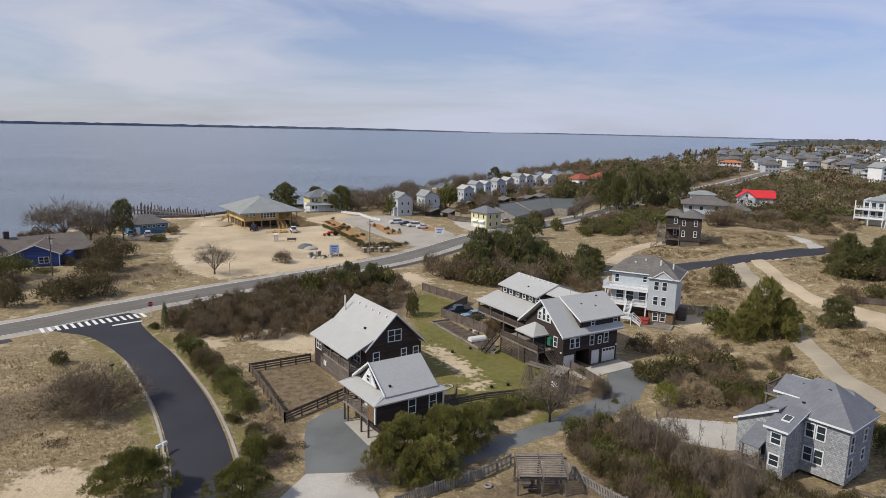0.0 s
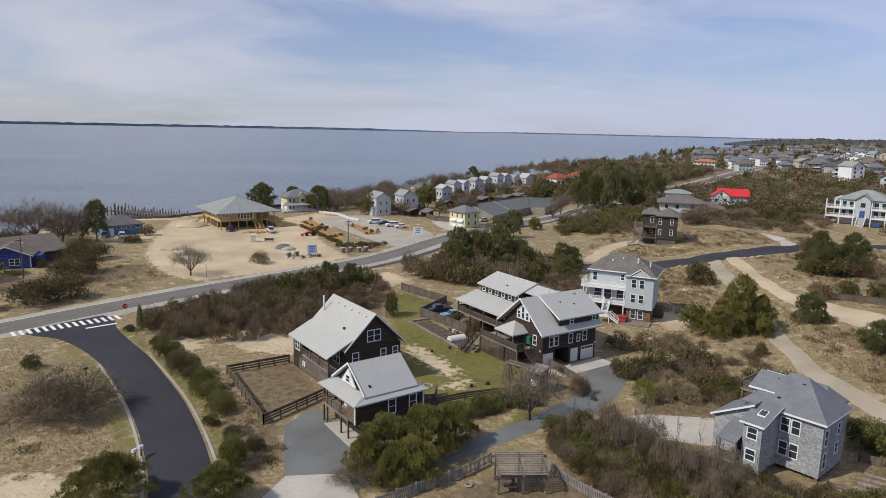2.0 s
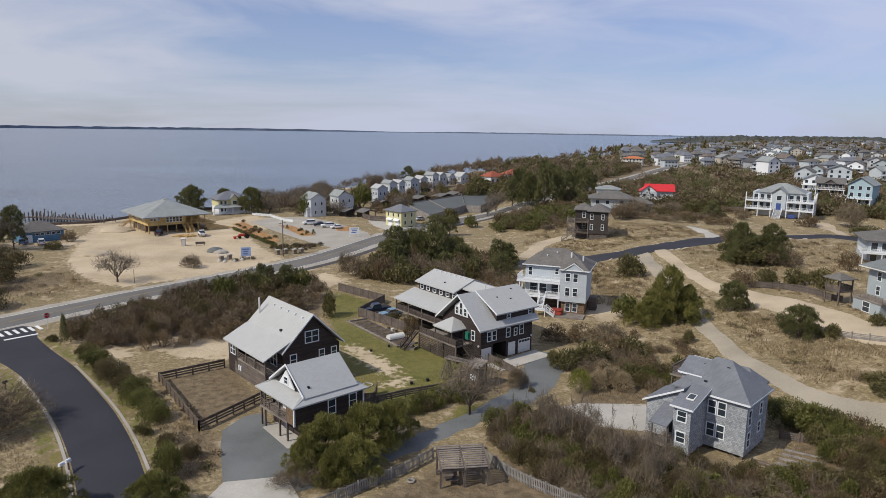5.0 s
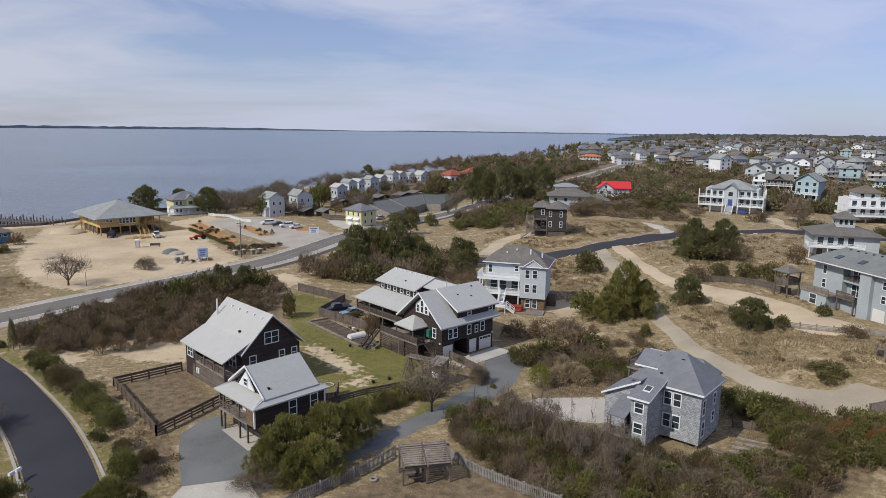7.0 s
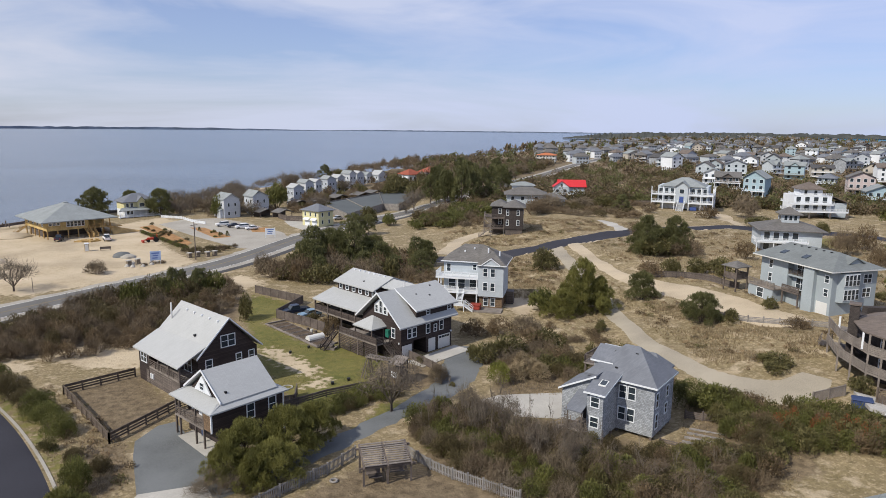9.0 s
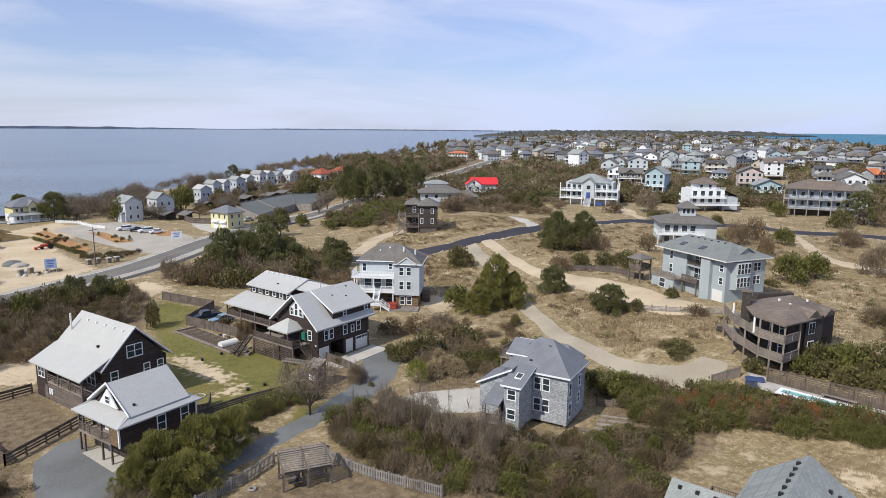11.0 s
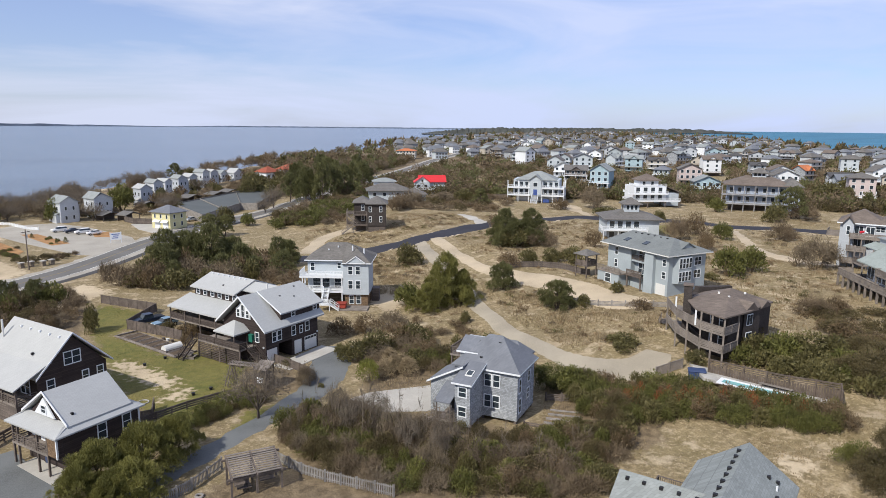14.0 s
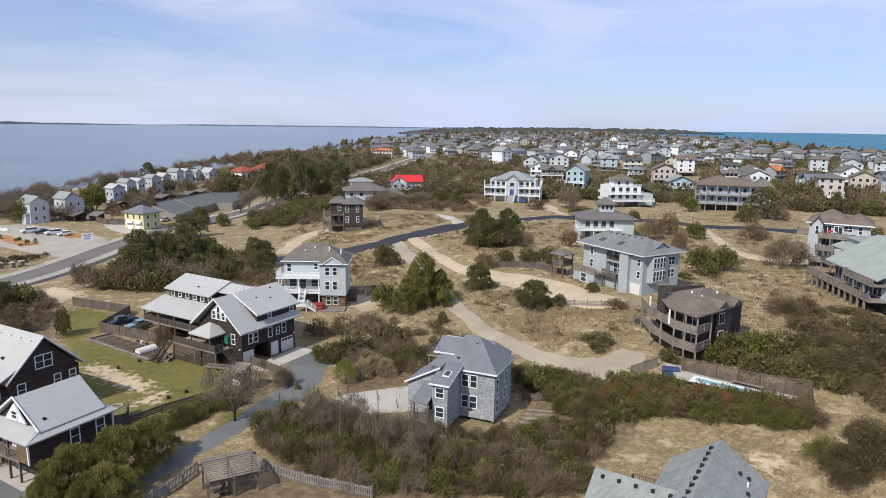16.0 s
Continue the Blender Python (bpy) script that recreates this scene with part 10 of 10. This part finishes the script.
tufts([([(-66, 108), (-52, 100), (-40, 86), (-32, 70), (-28, 55), (-60, 50), (-90, 80)], 0.34), ([(-37, 100), (-28, 84), (-20, 66), (-17, 62), (-15, 68), (-17, 78), (-28, 97)], 0.16),
       ([(-90, 160), (-70, 184), (-58, 160), (-62, 142), (-78, 130)], 0.2), ([(58, 48), (70, 50), (86, 40), (80, 28), (58, 36)], 0.1), ([(20, 58), (40, 58), (52, 74), (58, 60), (46, 46)], 0.1), ([(30, 82), (40, 104), (58, 96), (52, 78)], 0.1)],
      30000, 0.22, "straw", "short dry grass on the verges", 2)
tufts([([(-6.4, 134), (-3, 150), (2.6, 137), (1, 128), (5.4, 108), (11.1, 104.6), (16.6, 102), (12.5, 91), (11, 87.4), (3, 84.4), (0.4, 90), (-2.6, 102)], 1.0)], 5000, 0.12, "green", "short green lawn grass", 3)

# ---- the town beyond ----
# mostly pale, cool walls; their blue cast stands in for distance haze
WALLS = ["white", "grey_siding", "pale_siding", "shingle", "blue_grey", "white", "pale_siding", "tan_wall", "grey_siding", "white", "shingle", "white", "aqua_wall", "old_wood", "pale_white"]
M["tan_wall"] = courses("tan_siding", (0.45, 0.41, 0.35), 0.2, 0, 0.1, 0.8, 0.8, 0.04)
M["pink_wall"] = courses("pink_siding", (0.52, 0.44, 0.42), 0.2, 0, 0.1, 0.8, 0.8, 0.04)
M["aqua_wall"] = courses("aqua_siding", (0.34, 0.45, 0.50), 0.2, 0, 0.1, 0.8, 0.8, 0.04)
M["turquoise"] = courses("turquoise_siding", (0.03, 0.42, 0.48), 0.2, 0, 0.1, 0.8, 0.8, 0.04)
M["orange_roof"] = courses("terracotta_roof", (0.45, 0.16, 0.07), 0.3, 0.4, 0.1, 0.8, 0.8, 0.1, "y")
WORDS = {"white": "white", "grey_siding": "pale grey", "shingle": "grey shingled", "blue_grey": "blue-grey", "old_wood": "weathered brown", "tan_wall": "tan", "pink_wall": "pink", "aqua_wall": "aqua", "turquoise": "turquoise", "pale_siding": "silver-grey", "pale_white": "off-white"}
M["dark_roof"] = courses("dark_grey_shingle_roof", (0.085, 0.083, 0.085), 0.3, 0.6, 0.2, 0.9, 0.8, 0.15, "y")
ROOFS = ["brown_roof", "dark_roof", "cedar_roof", "grey_roof", "brown_roof", "dark_roof", "pale_roof"]


def dark_window(parent, side, x, y, z, w, h):
    return part("window", wall_box(B(), side, (x, y), -w / 2, w / 2, -0.02, 0.05, z, z + h), "glass", parent)


def town_house(x, y, yaw, wall, roof, rg_, size=1.0, detail=True):
    """A beach house on piles: storeys, roof, balconies and windows."""
    h = house("house", x, y, yaw, WORDS[wall] + " beach house on piles with balconies", None, "house", "houses of the beach town")
    w, d, n = rg_.uniform(8, 12.5) * size, rg_.uniform(8, 11.5) * size, rg_.choice((2, 2, 3))
    z0 = rg_.uniform(1.5, 2.6)
    zt = z0 + 2.8 * n
    body(h, rect(0, w, 0, d), z0, zt, wall)
    body(h, rect(0.8, w - 0.8, 1.2, d - 0.5), -1, z0, "old_wood" if rg_.random() < 0.6 else wall)
    rise = rg_.uniform(1.8, 3.2)
    style = rg_.random()
    if style < 0.4:
        gable_y(h, -0.7, w + 0.7, -0.8, d + 0.8, zt, zt + rise + 0.8, roof)
        gable_wall(h, "S", 0, w / 2, w / 2, zt, zt + rise + 0.5, wall)
    elif style < 0.75:
        hip(h, -0.8, w + 0.8, -0.8, d + 0.8, zt, zt + rise, roof)
    else:
        gable_x(h, -0.8, w + 0.8, -0.8, d + 0.8, zt, zt + rise, roof)
        gable_wall(h, "W", 0, d / 2, d / 2, zt, zt + rise - 0.2, wall)
        gable_y(h, w * 0.25, w * 0.75, -1.0, d / 2, zt, zt + rise * 0.8, roof)
        gable_wall(h, "S", -0.5, w / 2, w * 0.22, zt, zt + rise * 0.7, wall)
    rail = "white" if rg_.random() < 0.6 else "deck"
    for k in range(n):
        z = z0 + 2.8 * k
        if k < 2 and rg_.random() < 0.8:
            bm_ = box(B(), -0.6, w + 0.6, -2.0, 0, z - 0.25, z)
            part("deck", bm_, rail, h)
            bm_ = box(B(), -0.6, w + 0.6, -2.0, -1.9, z + 0.85, z + 0.98)
            for i in range(int(w * 2)):
                u = -0.5 + (w + 1.0) * i / (w * 2 - 1)
                box(bm_, u - 0.05, u + 0.05, -1.98, -1.92, z, z + 0.85)
            part("railing", bm_, rail, h)
        m = max(2, int(w / (2.6 if detail else 4.0)))
        for i in range(m):
            (far_window if detail else dark_window)(h, "S", w * (i + 0.5) / m, 0, z + 0.8, 1.3, 1.5)
        if detail:
            for i in range(2):
                far_window(h, "W", 0, d * (i + 0.5) / 2, z + 0.8, 1.0, 1.3)
    for u in (0, w / 2, w) if detail else ():
        part("post", box(B(), u - 0.15, u + 0.15, -1.95, -1.65, -1, z0 + 2.8), rail, h)


rg = random.Random(42)
placed = [(133 + 8, 152, 14), (164, 236, 18), (184, 208, 18), (222, 178, 20), (137, 294, 14), (106, 275, 16)]


def try_place(x, y, r):
    if any((x - a) ** 2 + (y - b) ** 2 < (r + c) ** 2 for a, b, c in placed):
        return False
    placed.append((x, y, r))
    return True


M["brick_roof"] = courses("brick_red_shingle_roof", (0.30, 0.085, 0.05), 0.3, 0.4, 0.15, 0.85, 0.8, 0.1, "y")
for x, y, yaw, w, d in ((78, 392, 30, 10, 9), (90, 396, 20, 13, 9)):
    try_place(x + 5, y + 5, 9)
    h = house("house", x, y, yaw, "low white house with brick-red hip roofs in the wood", None)
    body(h, rect(0, w, 0, d), -1, 4.6, "white")
    hip(h, -0.8, w + 0.8, -0.8, d + 0.8, 4.6, 7.6, "brick_roof")
    for i in range(3):
        far_window(h, "S", w * (i + 0.5) / 3, 0, 1.6, 1.4, 1.5)
try_place(238, 578, 14)
town_house(230, 572, -30, "tan_wall", "orange_roof", rg, 1.55)
# the nearer rows, with their own colours
for x, y, wall, roof in ((205, 262, "aqua_wall", "pale_roof"), (236, 226, "aqua_wall", "pale_roof"), (258, 214, "shingle", "grey_roof"), (218, 300, "old_wood", "brown_roof"),
                         (262, 262, "pink_wall", "brown_roof"), (300, 236, "white", "brown_roof"), (290, 190, "pink_wall", "brown_roof"), (320, 176, "white", "grey_roof"), (338, 160, "tan_wall", "cedar_roof"),
                         (262, 128, "turquoise", "pale_roof"), (312, 210, "grey_siding", "grey_roof"), (346, 210, "tan_wall", "brown_roof"), (366, 176, "white", "brown_roof"),
                         (232, 330, "white", "pale_roof"), (280, 300, "blue_grey", "grey_roof"), (330, 262, "white", "cedar_roof")):
    if off_line(x, y, MAIN) > 15 and try_place(x, y, 9):
        town_house(x, y, -42 + rg.uniform(-14, 14), wall, roof, rg)
# the rest of the town, thinning into the distance
TOWN = np.array([(250, 400), (270, 560), (420, 860), (700, 1230), (1050, 1640), (1700, 2450), (1850, 2400), (1690, 1960), (1400, 1400), (1240, 1080), (1010, 780), (780, 470), (560, 190), (330, 120), (250, 120), (330, 190), (300, 270), (240, 300), (215, 350)], float)
count = 0
while count < 118:
    k = rg.random() ** 1.7
    r, a = 300 + 1100 * k, radians(rg.uniform(17, 68))
    x, y = r * math.sin(a), r * math.cos(a)
    if float(inside(TOWN, np.array([x]), np.array([y]))[0]) < 8 or off_line(x, y, MAIN) < 16 or not try_place(x, y, 12 if r < 620 else 10):
        continue
    count += 1
    roof = "orange_roof" if rg.random() < 0.015 else rg.choice(ROOFS)
    town_house(x, y, -42 + rg.choice((0, 0, 50)) + rg.uniform(-12, 12), rg.choice(WALLS), roof, rg, 1.0 + 0.2 * k, r < 430)

# far houses and trees past counting
rgs = random.Random(77)
for wall, roof, label in (("grey_siding", "brown_roof", "pale grey"), ("pale_siding", "grey_roof", "silver-grey"), ("white", "grey_roof", "white"), ("shingle", "brown_roof", "grey shingled")):
    bw_, br_ = B(), B()
    for _ in range(230):
        k = rgs.random() ** 1.2
        r, a = 620 + 2500 * k, radians(rgs.uniform(22, 62))
        x, y = r * math.sin(a), r * math.cos(a)
        if float(inside(LAND, np.array([x]), np.array([y]))[0]) < 50 or not try_place(x, y, 9):
            continue
        w, d, hh = rgs.uniform(3.8, 6.2), rgs.uniform(3.8, 6), rgs.uniform(5, 8.5)
        box(bw_, x - w, x + w, y - d, y + d, 3, 4.5 + hh)
        z = 4.5 + hh
        solid(br_, [(x - w - 1, y - d - 1, z), (x + w + 1, y - d - 1, z), (x + w + 1, y + d + 1, z), (x - w - 1, y + d + 1, z)],
              [(x - w * 0.5, y - d * 0.15, z + 3), (x + w * 0.5, y - d * 0.15, z + 3), (x + w * 0.5, y + d * 0.15, z + 3), (x - w * 0.5, y + d * 0.15, z + 3)])
        for i in range(4):
            for zz in (5.4, 8.2):
                if zz + 1.6 < z:
                    u = x - w + 2 * w * (i + 0.5) / 4
                    box(br_, u - 0.7, u + 0.7, y - d - 0.06, y - d, zz, zz + 1.5)
    tagged(mesh_object("far_town", bw_, wall), label + " walls of far beach houses", "far houses", kind="stuff")
    tagged(mesh_object("far_town", br_, roof), "dark roofs and windows of far beach houses", "far houses", kind="stuff")

pick = np.random.RandomState(9)
for mat, n, label, seed in (("hedge_leaf", 1700, "brown-olive trees among the houses", 1), ("twig", 1700, "bare brown trees among the houses", 2), ("pine", 1150, "dark pines among the houses", 3)):
    verts, faces = [], []
    lv = [leaves(random.Random(seed + i), lumps(random.Random(seed * 7 + i), 6), 110, 0.13, 0.85, 0.1, 1.2) for i in range(4)]
    fine = [leaves(random.Random(seed + i), lumps(random.Random(seed * 7 + i), 8), 240, 0.085, 0.85, 0.15, 1.2) for i in range(4)]
    low = [leaves(random.Random(seed + i), lumps(random.Random(seed * 7 + i), 6), 34, 0.30) for i in range(4)]
    made = 0
    while made < n:
        k = pick.rand() ** 1.9
        r, a = 300 + 2900 * k, radians(pick.uniform(12, 68))
        x, y = r * math.sin(a), r * math.cos(a)
        if float(inside(LAND, np.array([x]), np.array([y]))[0]) < 12 or off_line(x, y, MAIN) < 12 or any((x - p) ** 2 + (y - q) ** 2 < (0.7 * c) ** 2 for p, q, c in placed):
            made += 0.2
            continue
        made += 1
        v, f = (fine if r < 480 else lv if r < 900 else low)[pick.randint(4)]
        s = pick.uniform(3.0, 6.2) * (1 + 0.7 * k)
        hh = s * pick.uniform(0.9, 1.5)
        o = len(verts)
        verts += [(x + s * p[0], y + s * p[1], 4.2 + hh * p[2]) for p in v]
        faces += [tuple(i + o for i in q) for q in f]
    tagged(new("far_trees", cloud_mesh("far_trees", verts, faces, mat)), label, "trees", kind="stuff")

# wooded ridge beyond the town
bm = B()
rgw = random.Random(12)
for a0, a1, r, hgt in ((24, 40, 2300, 17), (27, 42, 3000, 18), (30, 50, 3600, 18)):
    n, top = 120, []
    for i in range(n + 1):
        a = radians(a0 + (a1 - a0) * i / n)
        end = min(1, 5 * i / n, 5 * (n - i) / n)
        top.append((r * math.sin(a), r * math.cos(a), 4 + hgt * end * (0.7 + 0.4 * rgw.random())))
    vt = [bm.verts.new(p) for p in top]
    vl = [bm.verts.new((p[0] * 0.985, p[1] * 0.985, 2)) for p in top]
    vb = [bm.verts.new((p[0] * 1.05, p[1] * 1.05, 2)) for p in top]
    for i in range(n):
        bm.faces.new((vl[i], vl[i + 1], vt[i + 1], vt[i]))
        bm.faces.new((vt[i], vt[i + 1], vb[i + 1], vb[i]))
M["far_ridge"] = weathered("far_ridge_woods", (0.062, 0.066, 0.06), 1.0, 0.02, 0.08)
tagged(mesh_object("backdrop", bm, "far_ridge"), "low wooded ridge beyond the town", "woods", kind="structure")
